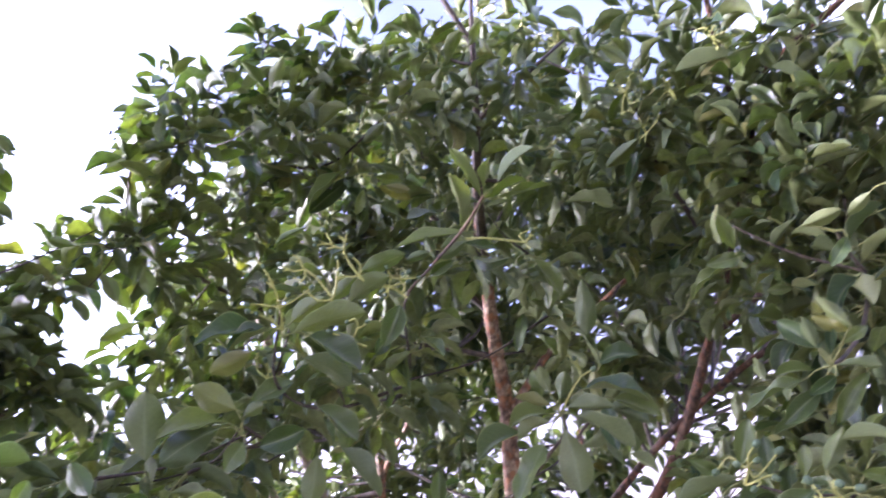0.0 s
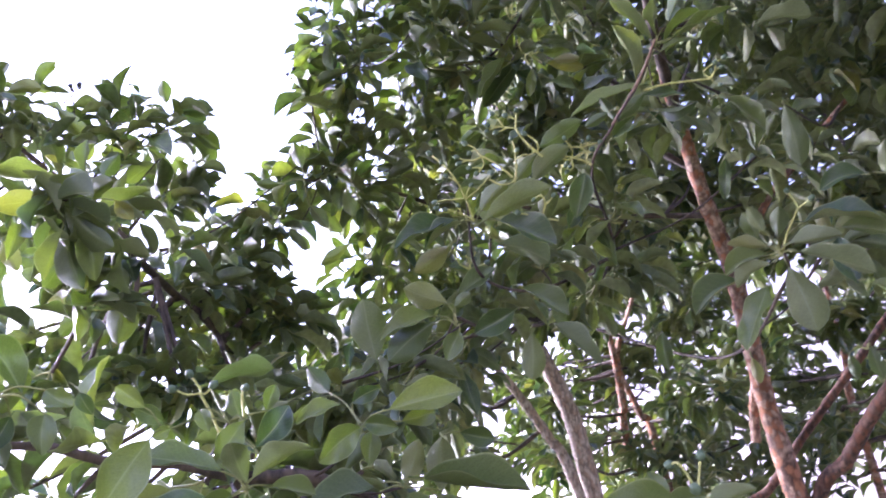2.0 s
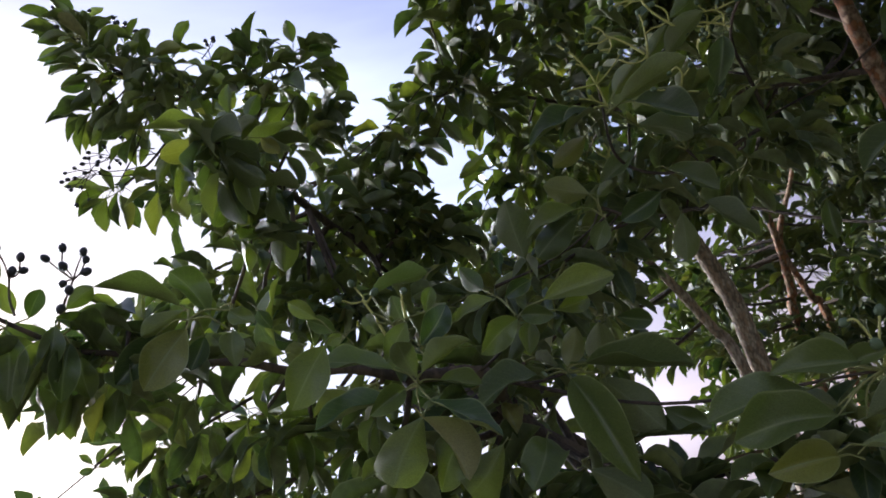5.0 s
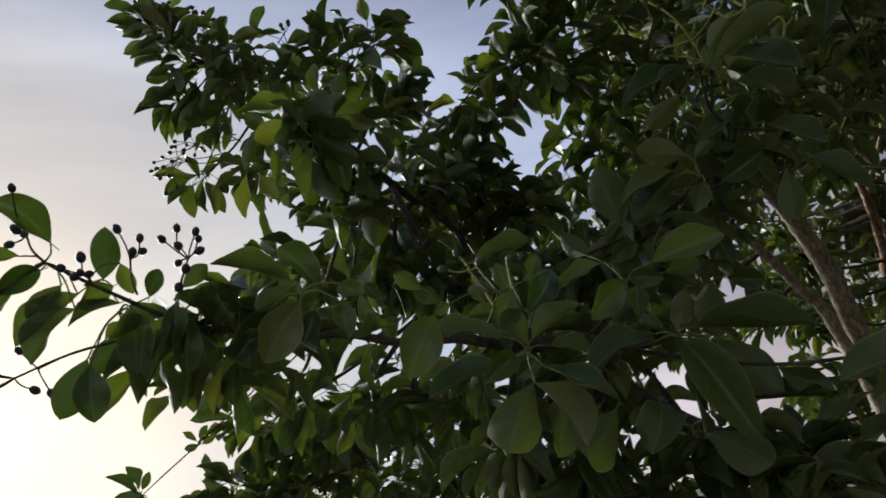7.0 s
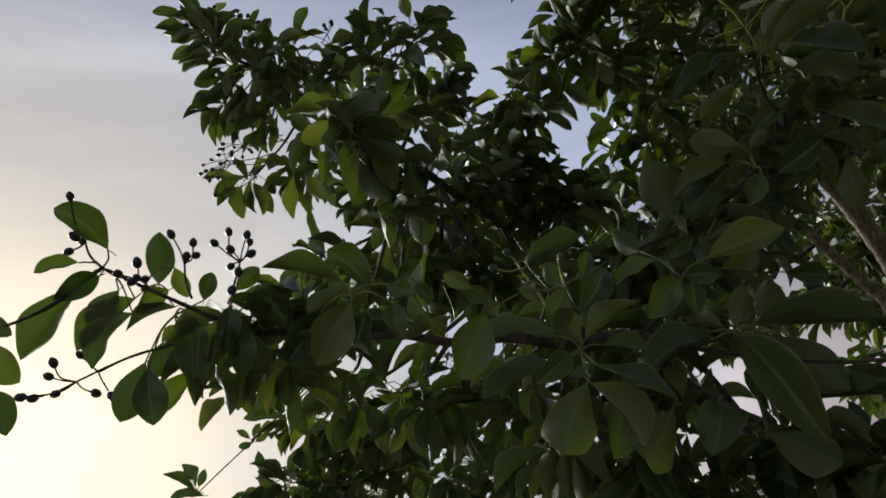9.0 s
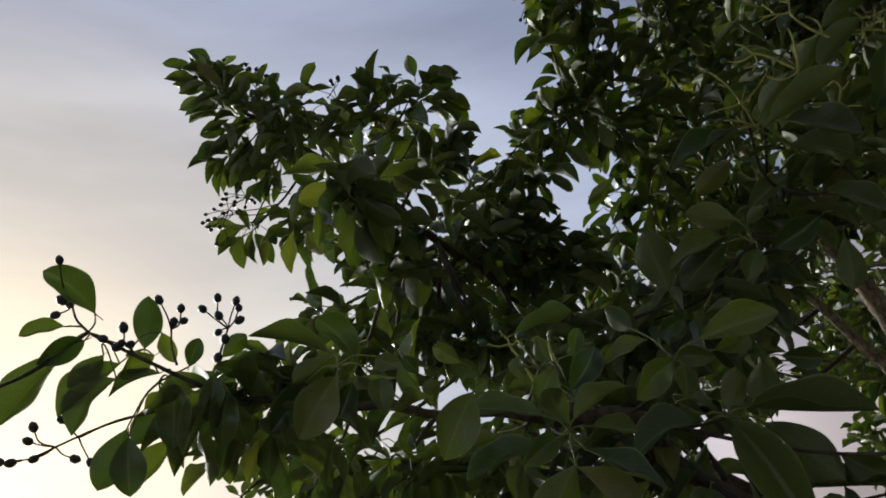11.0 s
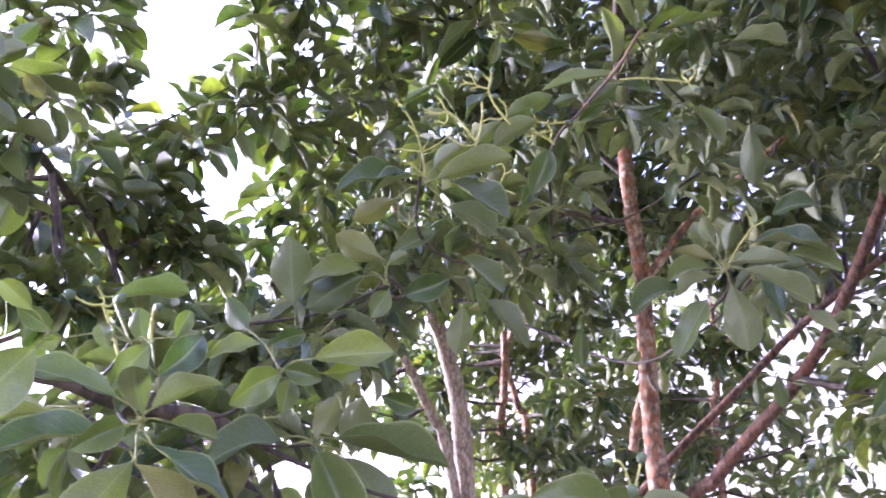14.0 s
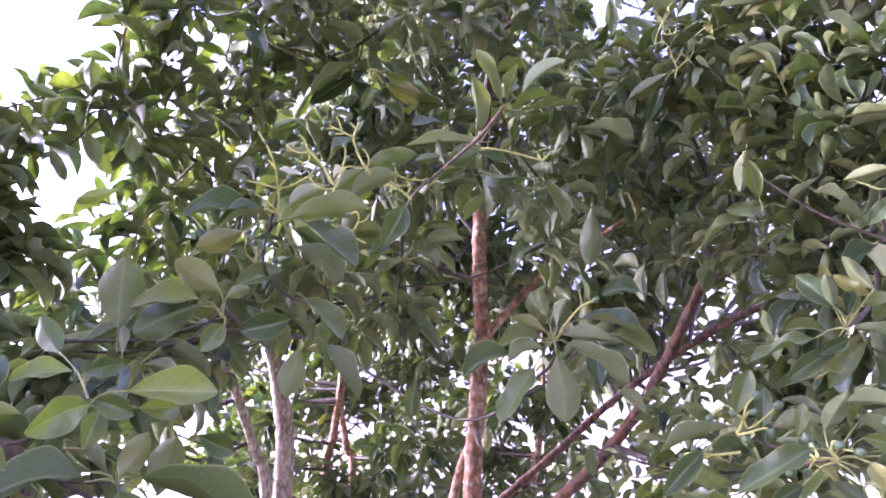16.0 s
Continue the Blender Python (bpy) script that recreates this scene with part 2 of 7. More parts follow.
LEAF_TOP = leaf_material("leaf_upper_skin", (0.031, 0.060, 0.024), (0.152, 0.182, 0.046), (0.21, 0.20, 0.048), (0.270, 0.300, 0.130), 0.36, 0.28, (3.0, 3.1, 2.1))
LEAF_BACK = leaf_material("leaf_underside", (0.088, 0.114, 0.044), (0.195, 0.210, 0.076), (0.23, 0.215, 0.076), (0.26, 0.285, 0.135), 0.50, 0.31, (3.9, 3.9, 2.7))
LEAF_YOUNG = leaf_material("young_leaf_skin", (0.13, 0.165, 0.060), (0.21, 0.240, 0.085), (0.24, 0.25, 0.09), (0.30, 0.31, 0.15), 0.42, 0.42, (2.4, 2.4, 1.6))
BARK_RED = bark_material("flaking_reddish_bark", (0.13, 0.072, 0.045), (0.50, 0.345, 0.235), 62.0, bare=(0.34, 0.155, 0.075), run=0.7)
BARK_GREY = bark_material("pale_grey_brown_bark", (0.29, 0.23, 0.175), (0.54, 0.455, 0.36), 110.0, bare=(0.37, 0.27, 0.19))
BARK_DARK = bark_material("dark_reddish_bark", (0.032, 0.017, 0.011), (0.20, 0.115, 0.075), 85.0, bare=(0.17, 0.075, 0.038))
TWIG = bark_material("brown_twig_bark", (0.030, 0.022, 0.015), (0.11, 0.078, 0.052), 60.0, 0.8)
GREEN_TWIG = bark_material("young_green_twig", (0.16, 0.17, 0.045), (0.33, 0.33, 0.105), 60.0, 0.6)
STALK = bark_material("yellow_green_stalk", (0.36, 0.365, 0.08), (0.56, 0.54, 0.16), 80.0, 0.55)
RED_TWIG = bark_material("young_reddish_twig", (0.20, 0.125, 0.075), (0.38, 0.26, 0.155), 90.0, 0.7)
BERRY_DARK = fruit_material("dark_berry_skin", (0.010, 0.014, 0.022), (0.05, 0.045, 0.05), 0.35)
BERRY_GREEN = fruit_material("green_berry_skin", (0.060, 0.095, 0.045), (0.115, 0.155, 0.070), 0.6)


def ground_material():
    m, n, l, out = material("dry_grass_ground")
    tc = n("ShaderNodeTexCoord")
    a, c = n("ShaderNodeTexNoise"), n("ShaderNodeTexNoise")
    a.inputs["Scale"].default_value, a.inputs["Detail"].default_value = 0.35, 4.0
    c.inputs["Scale"].default_value, c.inputs["Detail"].default_value = 14.0, 8.0
    l(tc.outputs["Object"], a.inputs[0])
    l(tc.outputs["Object"], c.inputs[0])
    mu = n("ShaderNodeMath")
    mu.operation = "MULTIPLY"
    l(a.outputs[0], mu.inputs[0])
    l(c.outputs[0], mu.inputs[1])
    r = n("ShaderNodeValToRGB")
    r.color_ramp.elements[0].position, r.color_ramp.elements[0].color = 0.15, (0.035, 0.045, 0.02, 1)
    r.color_ramp.elements[1].position, r.color_ramp.elements[1].color = 0.38, (0.12, 0.105, 0.06, 1)
    l(mu.outputs[0], r.inputs[0])
    bump = n("ShaderNodeBump")
    bump.inputs["Strength"].default_value, bump.inputs["Distance"].default_value = 0.8, 0.03
    l(c.outputs[0], bump.inputs["Height"])
    b = n("ShaderNodeBsdfPrincipled")
    b.inputs["Roughness"].default_value = 0.95
    l(r.outputs[0], b.inputs["Base Color"])
    l(bump.outputs[0], b.inputs["Normal"])
    l(b.outputs[0], out.inputs[0])
    return m


GROUND = ground_material()

# ---- mesh tools ----


def np_mesh(name, verts, quads, mats, mat_index=None, uv=None):
    me = bpy.data.meshes.new(name)
    verts, quads = np.asarray(verts, np.float32), np.asarray(quads, np.int32)
    me.vertices.add(len(verts))
    me.vertices.foreach_set("co", verts.ravel())
    me.loops.add(quads.size)
    me.loops.foreach_set("vertex_index", quads.ravel())
    me.polygons.add(len(quads))
    me.polygons.foreach_set("loop_start", np.arange(len(quads), dtype=np.int32) * 4)
    me.polygons.foreach_set("use_smooth", np.ones(len(quads), bool))
    for m in mats:
        me.materials.append(m)
    if mat_index is not None:
        me.polygons.foreach_set("material_index", np.asarray(mat_index, np.int32))
    if uv is not None:
        lay = me.uv_layers.new(name="UVMap")
        lay.data.foreach_set("uv", np.asarray(uv, np.float32)[quads.ravel()].ravel())
    me.update(calc_edges=True)
    me.validate()
    return me


def part_of(parent, name, mesh, label="", m=None):
    ob = new(name, mesh)
    ob.parent = parent
    if m is not None:
        ob.matrix_basis = m
    if label:
        tagged(ob, label)
    return ob


def thing(name, label, category, at=(0, 0, 0), group="", kind=""):
    ob = new(name)
    ob.empty_display_size = 0.2
    ob.location = at
    return tagged(ob, label, category, group, kind)


def spline(points, steps):
    """A smooth run through control points of (x, y, z, radius)."""
    p = np.array(points, float)
    p = np.vstack([2 * p[0] - p[1], p, 2 * p[-1] - p[-2]])
    out = []
    for i in range(1, len(p) - 2):
        for s in range(steps):
            t = s / steps
            a, b, c, d = p[i - 1], p[i], p[i + 1], p[i + 2]
            out.append(0.5 * (2 * b + (c - a) * t + (2 * a - 5 * b + 4 * c - d) * t * t + (3 * b - a - 3 * c + d) * t ** 3))
    out.append(p[-2])
    out = np.array(out)
    out[:, 3] = np.maximum(out[:, 3], 0.0006)
    return out


def tube_arrays(run, sides, rough=0.0, seed=0):
    """Rings of vertices along a run of (x, y, z, radius), with knots and flakes as an uneven radius."""
    xyz, rad = run[:, :3], run[:, 3]
    way = np.gradient(xyz, axis=0)
    way /= np.linalg.norm(way, axis=1, keepdims=True) + 1e-9
    side = np.cross(way, (0.31, 0.88, 0.21))
    side /= np.linalg.norm(side, axis=1, keepdims=True) + 1e-9
    other = np.cross(way, side)
    ang = np.arange(sides) / sides * 2 * np.pi
    rng = np.random.default_rng(seed)
    r = rad[:, None] * (1 + rough * (rng.random((len(run), sides)) - 0.5) + rough * 0.8 * (rng.random((len(run), 1)) - 0.5))
    v = xyz[:, None] + r[..., None] * (np.cos(ang)[None, :, None] * side[:, None] + np.sin(ang)[None, :, None] * other[:, None])
    i, j = np.meshgrid(np.arange(len(run) - 1), np.arange(sides), indexing="ij")
    k = (j + 1) % sides
    q = np.stack([i * sides + j, i * sides + k, (i + 1) * sides + k, (i + 1) * sides + j], -1).reshape(-1, 4)
    return v.reshape(-1, 3), q


def limb(tree, name, points, mat, label="", sides=14, steps=12, rough=0.15):
    run = spline(points, steps)
    v, q = tube_arrays(run, sides, rough, len(tree.children))
    v = v - np.array(tree.location)
    tree_runs.setdefault(tree.name, []).append(run)
    return part_of(tree, name, np_mesh(name, v, q, [mat]), label)


tree_runs, leaf_store, twig_store, leaf_count = {}, {}, {}, {}

# ---- leaves ----


def leaf_template(rows, cols, arch, fold, wave, twist, belly, ripple=1.0):
    """A leaf 1 long with its stalk, tip towards +y, upper face up (+z): two skins that meet at the rim."""
    vs = np.concatenate([[-0.16, -0.02], np.linspace(0.0, 1.0, rows)])
    us = np.linspace(-1, 1, cols)
    verts, uv = [], []
    for layer in (0, 1):
        for v in vs:
            c = min(max(v, 0.0), 1.0)
            w = 0.5 * math.sin(math.pi * c ** belly) ** 0.70 if 0 < v < 1 else 0.0
            w = max(w, 0.018 if v < 0.01 else 0.004)
            for u in us:
                x = u * w
                z = 1.25 * fold * abs(x) * (1 - 0.3 * c) + arch * 0.95 * (c - c * c) + ripple * wave * 0.95 * math.sin(c * 9.5 + u * 1.7 + belly * 9) * abs(u) * w + 0.10 * u ** 4 * w
                if v < 0:
                    z -= 0.25 * v * v
                if layer:
                    z -= 0.010 * (1 - abs(u)) + 0.003
                x += 0.22 * twist * math.sin(math.pi * c)
                a = twist * c
                verts.append((x * math.cos(a) - z * math.sin(a) * 0.5, v, z * math.cos(a) + x * math.sin(a)))
                uv.append((0.5 + 0.5 * u, c))
    n, m = len(vs), len(us)
    quads, mi = [], []
    for layer in (0, 1):
        o = layer * n * m
        for i in range(n - 1):
            for j in range(m - 1):
                f = [o + i * m + j, o + i * m + j + 1, o + (i + 1) * m + j + 1, o + (i + 1) * m + j]
                quads.append(f if layer == 0 else [f[0], f[3], f[2], f[1]])
                mi.append(layer)
    return np.array(verts), np.array(quads), np.array(mi), np.array(uv)


FORMS = ((0.22, 0.28, 0.08, 0.10, 1.12), (0.45, 0.44, 0.10, -0.25, 1.00), (0.10, 0.18, 0.10, 0.15, 1.24), (0.62, 0.34, 0.12, 0.30, 1.08),
         (-0.18, 0.46, 0.08, -0.15, 1.04), (0.34, 0.22, 0.18, -0.35, 1.16), (0.50, 0.55, 0.06, 0.20, 1.14), (0.15, 0.36, 0.16, 0.40, 1.20))
FINE = [leaf_template(17, 9, *f, 1.25) for f in FORMS]
PLAIN = [leaf_template(8, 5, *f) for f in FORMS]
FINE_MESH = [np_mesh("leaf", v, q, [LEAF_TOP, LEAF_BACK], mi, uv) for v, q, mi, uv in FINE]
YOUNG_MESH = [np_mesh("leaf", v, q, [LEAF_YOUNG, LEAF_YOUNG], mi, uv) for v, q, mi, uv in FINE]


def leaf_axes(base, way, normal, long, wide):
    """The pose of a leaf: its length along way, its upper face towards normal."""
    y = np.array(way, float)
    y /= np.linalg.norm(y)
    z = np.array(normal, float)
    z -= y * (z @ y)
    z /= np.linalg.norm(z) + 1e-9
    x = np.cross(y, z)
    m = np.eye(4)
    m[:3, 0], m[:3, 1], m[:3, 2], m[:3, 3] = x * wide * long, y * long, z * long * 0.85, base
    return m


def put_leaf(tree, m, form, single, young=False):
    """A leaf as an object of its own, or laid by for the tree's joined crown."""
    if single and leaf_count.get(tree.name, 0) < 300:
        leaf_count[tree.name] = leaf_count.get(tree.name, 0) + 1
        mm = m.copy()
        mm[:3, 3] -= np.array(tree.location)
        part_of(tree, "leaf", (YOUNG_MESH if young else FINE_MESH)[form % len(FORMS)], "pale yellow-green young leaf" if young else "", m=Matrix(mm.tolist()))
    else:
        leaf_store.setdefault(tree.name, []).append((form % len(FORMS), m))


def put_twig(tree, points, mat_slot=0, sides=5, steps=4):
    twig_store.setdefault(tree.name, []).append((spline(points, steps), sides, mat_slot))


rng = np.random.default_rng(11)


def shoot(tree, tip, way, count, size, single=False, spread=1.0, droop=0.6):
    """The leafy end of a twig: leaves in a spiral round its last stretch, their upper faces up."""
    tip, way = np.array(tip, float), np.array(way, float)
    way /= np.linalg.norm(way) + 1e-9
    s = np.cross(way, (0.2, 0.5, 0.84))
    s /= np.linalg.norm(s)
    o = np.cross(way, s)
    turn = rng.random() * 6.28
    for k in range(count):
        f = k / max(count - 1, 1)
        a = turn + k * 2.4 + rng.normal() * 0.25
        rad = math.cos(a) * s + math.sin(a) * o
        lean = radians(28 + 50 * (1 - f) * spread + rng.normal() * 10)
        d = math.cos(lean) * way + math.sin(lean) * rad
        d = d + np.array((0, 0, -droop * (0.3 + rng.random())))
        d /= np.linalg.norm(d)
        base = tip - way * (1 - f) * 0.07 * size / 0.1 + d * 0.016
        up = np.array((0, 0, 1.0)) * 0.75 + way * 0.6 + rng.normal(size=3) * 0.30
        long = size * (0.72 + 0.45 * rng.random()) * (0.75 if f > 0.9 else 1.0)
        put_leaf(tree, leaf_axes(base, d, up, long, 0.31 + 0.12 * rng.random()), int(rng.integers(len(FORMS))), single)


def leafy_end(tree, node, leaves, young=False):
    """A shoot whose leaves are set one by one: blade base, tip, upper face's direction, width, form; each on its stalk from the node."""
    node = np.array(node)
    runs = np.vstack(tree_runs[tree.name])
    root = runs[np.linalg.norm(runs[:, :3] - node, axis=1).argmin()]
    far = np.linalg.norm(root[:3] - node)
    if far > 0.02:
        mid = 0.5 * (node + root[:3]) + np.array((0, 0, -0.07 * far))
        put_twig(tree, [(*root[:3], min(0.0055, 0.0022 + 0.004 * far)), (*mid, 0.0028), (*node, 0.0020)], 0, 6, 6)
    for n, (bx, by, bz, tx, ty, tz, nx, ny, nz, wide, form) in enumerate(leaves):
        b, t = np.array((bx, by, bz)), np.array((tx, ty, tz))
        long = np.linalg.norm(t - b)
        put_leaf(tree, leaf_axes(b, t - b, (nx, ny, nz), long, wide), form if form >= 0 else (n * 5 + int(bx * 100)) % len(FORMS), True, young)
        back = b - (t - b) / long * 0.012
        gap = np.linalg.norm(back - node)
        if gap < 0.09:
            put_twig(tree, [(*node, 0.0018), (*(0.5 * (node + back) + np.array((0, 0, 0.12 * gap))), 0.0015), (*b, 0.0012)], 1, 5, 4)
        else:
            end = b - (t - b) / long * 0.03 + np.array((0, 0, -0.01))
            put_twig(tree, [(*end, 0.0012), (*back, 0.0011), (*b, 0.0009)], 1, 5, 3)


def berry_mesh(name, mat):
    me = bpy.data.meshes.new(name)
    bm = bmesh.new()
    bmesh.ops.create_icosphere(bm, subdivisions=2, radius=1.0)
    for v in bm.verts:
        z = v.co.z
        v.co.x *= 0.86
        v.co.y *= 0.86
        v.co.z = z * 1.08 + (0.10 if z > 0.97 else 0.0)
    for f in bm.faces:
        f.smooth = True
    bm.to_mesh(me)
    bm.free()
    me.materials.append(mat)
    return me


DARK_BERRY, PALE_BERRY = berry_mesh("berry", BERRY_DARK), berry_mesh("berry", BERRY_GREEN)


def fruit_cluster(tree, root, fork, radius, ripe, berries):
    """A forked fruit stalk with its berries: one mesh of stalks, each berry under it."""
    o = np.array(tree.location)
    root, fork = np.array(root), np.array(fork)
    bow = 0.5 * (root + fork) + rng.normal(size=3) * 0.05 * np.linalg.norm(root - fork)
    r = 0.0017 if ripe else 0.0021
    runs = [spline([(*root, r * 1.3), (*bow, r * 1.15), (*fork, r)], 5)]
    ends = []
    for b in berries:
        b = np.array(b)
        mid = 0.55 * fork + 0.45 * b + rng.normal(size=3) * (0.10 if ripe else 0.2) * np.linalg.norm(b - fork)
        runs.append(spline([(*fork, r * 0.9), (*mid, r * 0.75), (*b, r * 0.8)], 4))
        ends.append((b, b - mid))
    vs, qs, at = [], [], 0
    for n, run in enumerate(runs):
        v, q = tube_arrays(run, 5, 0.1, n)
        vs.append(v - o)
        qs.append(q + at)
        at += len(v)
    stalk = part_of(tree, "fruit_stalk", np_mesh("fruit_stalk", np.vstack(vs), np.vstack(qs), [TWIG if ripe else STALK]),
                    "brown forked fruit stalk with dark berries" if ripe else "yellow-green forked fruit stalk with green berries")
    for b, way in ends:
        turn = Vector(way).to_track_quat("Z", "Y").to_matrix().to_4x4()
        s = radius * ((1.12 if ripe else 1.05) + 0.3 * rng.random())
        part_of(stalk, "berry", DARK_BERRY if ripe else PALE_BERRY, m=Matrix.Translation(Vector(b - o)) @ turn @ Matrix.Diagonal((s, s, s, 1)))


def fruit_spray(tree, radius, branches):
    """A branching fruit stalk, its first run the stem; runs marked True end in an unripe berry."""
    o = np.array(tree.location)
    vs, qs, ends, at = [], [], [], 0
    for n, (fruited, points) in enumerate(branches):
        r0, r1 = (0.0026, 0.0018) if n == 0 else (0.0020, 0.0015)
        m = len(points) - 1
        run = spline([(*p, r0 + (r1 - r0) * k / m) for k, p in enumerate(points)], 4)
        v, q = tube_arrays(run, 6, 0.12, n)
        vs.append(v - o)
        qs.append(q + at)
        at += len(v)
        if fruited:
            ends.append((np.array(points[-1]), np.array(points[-1]) - np.array(points[-2])))
    stalk = part_of(tree, "fruit_stalk", np_mesh("fruit_stalk", np.vstack(vs), np.vstack(qs), [STALK]), "yellow-green forked fruit stalk with green berries")
    for b, way in ends:
        turn = Vector(way).to_track_quat("Z", "Y").to_matrix().to_4x4()
        s = radius * (0.9 + 0.3 * rng.random())
        part_of(stalk, "berry", PALE_BERRY, m=Matrix.Translation(Vector(b - o)) @ turn @ Matrix.Diagonal((s, s, s, 1)))


def panicle(tree, x, y, z, reach, ripe=False):
    """A loose spray of small fruit at the crown's edge."""
    root = np.array((x, y, z))
    fork = root + rng.normal(size=3) * 0.25 * reach + np.array((0, 0, 0.5 * reach))
    tips = [fork + rng.normal(size=3) * 0.5 * reach + np.array((0, 0, 0.25 * reach)) for _ in range(int(rng.integers(5, 9)))]
    fruit_cluster(tree, root, fork, 0.0052, ripe, tips)


def pad(tree, x, y, z, r, k=1.0, single=False, size=0.122):
    """A spray of leafy twigs round one place of the crown, joined by its own twigs to the nearest limb."""
    c = np.array((x, y, z))
    runs = np.vstack(tree_runs[tree.name])
    d = np.linalg.norm(runs[:, :3] - c, axis=1) + 0.5 * np.maximum(0, runs[:, 2] - z)
    root = runs[d.argmin()]
    out = c - root[:3]
    far = np.linalg.norm(out)
    out = out / (far + 1e-9)
    heart = c - out * min(r * 0.5, far)
    if far > 0.05:
        mid = (root[:3] + heart) / 2 + np.array((0, 0, -0.06 * far)) + rng.normal(size=3) * 0.03 * far
        put_twig(tree, [(*root[:3], min(root[3] * 0.7, 0.010)), (*mid, min(root[3] * 0.55, 0.0075)), (*heart, 0.0045)], 0, 6, 6)
    n = max(2, int(round(k * 1450 * r * r / 5.5)))
    reach = max(r - 0.035, 0.55 * r)
    for _ in range(n):
        u = rng.normal(size=3)
        u /= np.linalg.norm(u)
        p = c + u * reach * (0.35 + 0.65 * rng.random() ** 0.5) * np.array((1, 1, 0.85))
        way = 0.75 * u + 0.45 * out + np.array((0, 0, 0.25)) + rng.normal(size=3) * 0.3
        way /= np.linalg.norm(way)
        mid = (heart + p) / 2 + rng.normal(size=3) * 0.12 * r - way * 0.02
        put_twig(tree, [(*heart, 0.003), (*mid, 0.0024), (*p, 0.0015)], 1, 4, 3)
        shoot(tree, p, way, int(rng.integers(4, 8)), size, single)


def finish_tree(tree):
    """Joins what was laid by: the crown's far leaves and the twigs."""
    o = np.array(tree.location)
    vs, qs, ms, us, at = [], [], [], [], 0
    for form, (tv, tq, tm, tu) in enumerate(PLAIN):
        mats = np.array([m for f, m in leaf_store.get(tree.name, []) if f == form])
        if not len(mats):
            continue
        v = np.einsum("nij,vj->nvi", mats[:, :3, :3], tv) + mats[:, None, :3, 3] - o
        nv = len(tv)
        q = tq[None] + (np.arange(len(mats)) * nv)[:, None, None] + at
        at += nv * len(mats)
        vs.append(v.reshape(-1, 3))
        qs.append(q.reshape(-1, 4))
        ms.append(np.tile(tm, len(mats)))
        us.append(np.tile(tu, (len(mats), 1)))
    if vs:
        crown = part_of(tree, "crown", np_mesh("crown", np.vstack(vs), np.vstack(qs), [LEAF_TOP, LEAF_BACK], np.concatenate(ms), np.vstack(us)))
        tagged(crown, "dense crown of glossy green oval leaves", kind="stuff")
    vs, qs, ms, at = [], [], [], 0
    for n, (run, sides, slot) in enumerate(twig_store.get(tree.name, [])):
        v, q = tube_arrays(run, sides, 0.15, n)
        vs.append(v - o)
        qs.append(q + at)
        ms.append(np.full(len(q), slot))
        at += len(v)
    if vs:
        tw = part_of(tree, "twig", np_mesh("twig", np.vstack(vs), np.vstack(qs), [TWIG, GREEN_TWIG], np.concatenate(ms)))
        tagged(tw, "thin brown and green twigs", kind="stuff")


# ---- ground ----


def build_ground():
    n, half = 90, 600.0
    s = np.sign(np.linspace(-1, 1, n)) * np.abs(np.linspace(-1, 1, n)) ** 3 * half
    gx, gy = np.meshgrid(s, s, indexing="ij")
    gz = 0.04 * np.sin(gx * 0.7) * np.cos(gy * 0.6) - 0.02
    i, j = np.meshgrid(np.arange(n - 1), np.arange(n - 1), indexing="ij")
    q = np.stack([i * n + j, (i + 1) * n + j, (i + 1) * n + j + 1, i * n + j + 1], -1).reshape(-1, 4)
    g = new("ground", np_mesh("ground", np.stack([gx, gy, gz], -1).reshape(-1, 3), q, [GROUND]))
    tagged(g, "dry grassy ground under the trees", "ground", kind="structure")


build_ground()


# ---- the tree with the straight reddish trunk ----

tree_main = thing("tree", "evergreen tree with a straight flaking reddish trunk and dense oval leaves", "tree", (0.13, 3.02, 0), group="trees")
limb(tree_main, "trunk", [(0.125, 3.05, -0.1, 0.054), (0.134, 3.02, 1.2, 0.043), (0.134, 2.993, 1.934, 0.0357), (0.157, 2.942, 2.307, 0.0339), (0.174, 2.898, 2.546, 0.0322), (0.159, 2.744, 2.821, 0.0287), (0.158, 2.551, 3.094, 0.0235), (0.162, 2.316, 3.233, 0.0191)], BARK_RED, "straight trunk with flaking reddish brown bark")
# upper trunk: the crown's shade is put into its colour by darker twig bark
limb(tree_main, "leader", [(0.158, 2.592, 3.042, 0.0209), (0.162, 2.316, 3.233, 0.0187), (0.183, 2.08, 3.393, 0.0139), (0.192, 1.856, 3.505, 0.0096), (0.239, 1.839, 3.958, 0.006)], TWIG, "upper trunk inside the crown, its shade put into a darker bark")
limb(tree_main, "limb", [(0.183, 2.905, 2.525, 0.0191), (0.278, 2.834, 2.619, 0.0157), (0.371, 2.749, 2.706, 0.013), (0.495, 2.625, 2.76, 0.0104), (0.611, 2.391, 2.776, 0.0078), (0.845, 2.485, 2.969, 0.006)], BARK_RED)
limb(tree_main, "limb", [(0.062, 3.085, 1.923, 0.0174), (0.1, 3.048, 2.066, 0.0165), (0.164, 2.982, 2.205, 0.0139)], BARK_RED)
limb(tree_main, "limb", [(0.181, 2.1, 3.37, 0.0104), (0.294, 2.003, 3.4, 0.0078), (0.426, 1.891, 3.431, 0.0061), (0.615, 2.04, 3.713, 0.005)], TWIG)
limb(tree_main, "limb", [(0.175, 2.133, 3.331, 0.0104), (0.019, 2.243, 3.593, 0.009), (-0.2, 2.057, 3.635, 0.007), (-0.408, 1.922, 3.595, 0.005), (-0.539, 1.802, 3.607, 0.003)], TWIG)
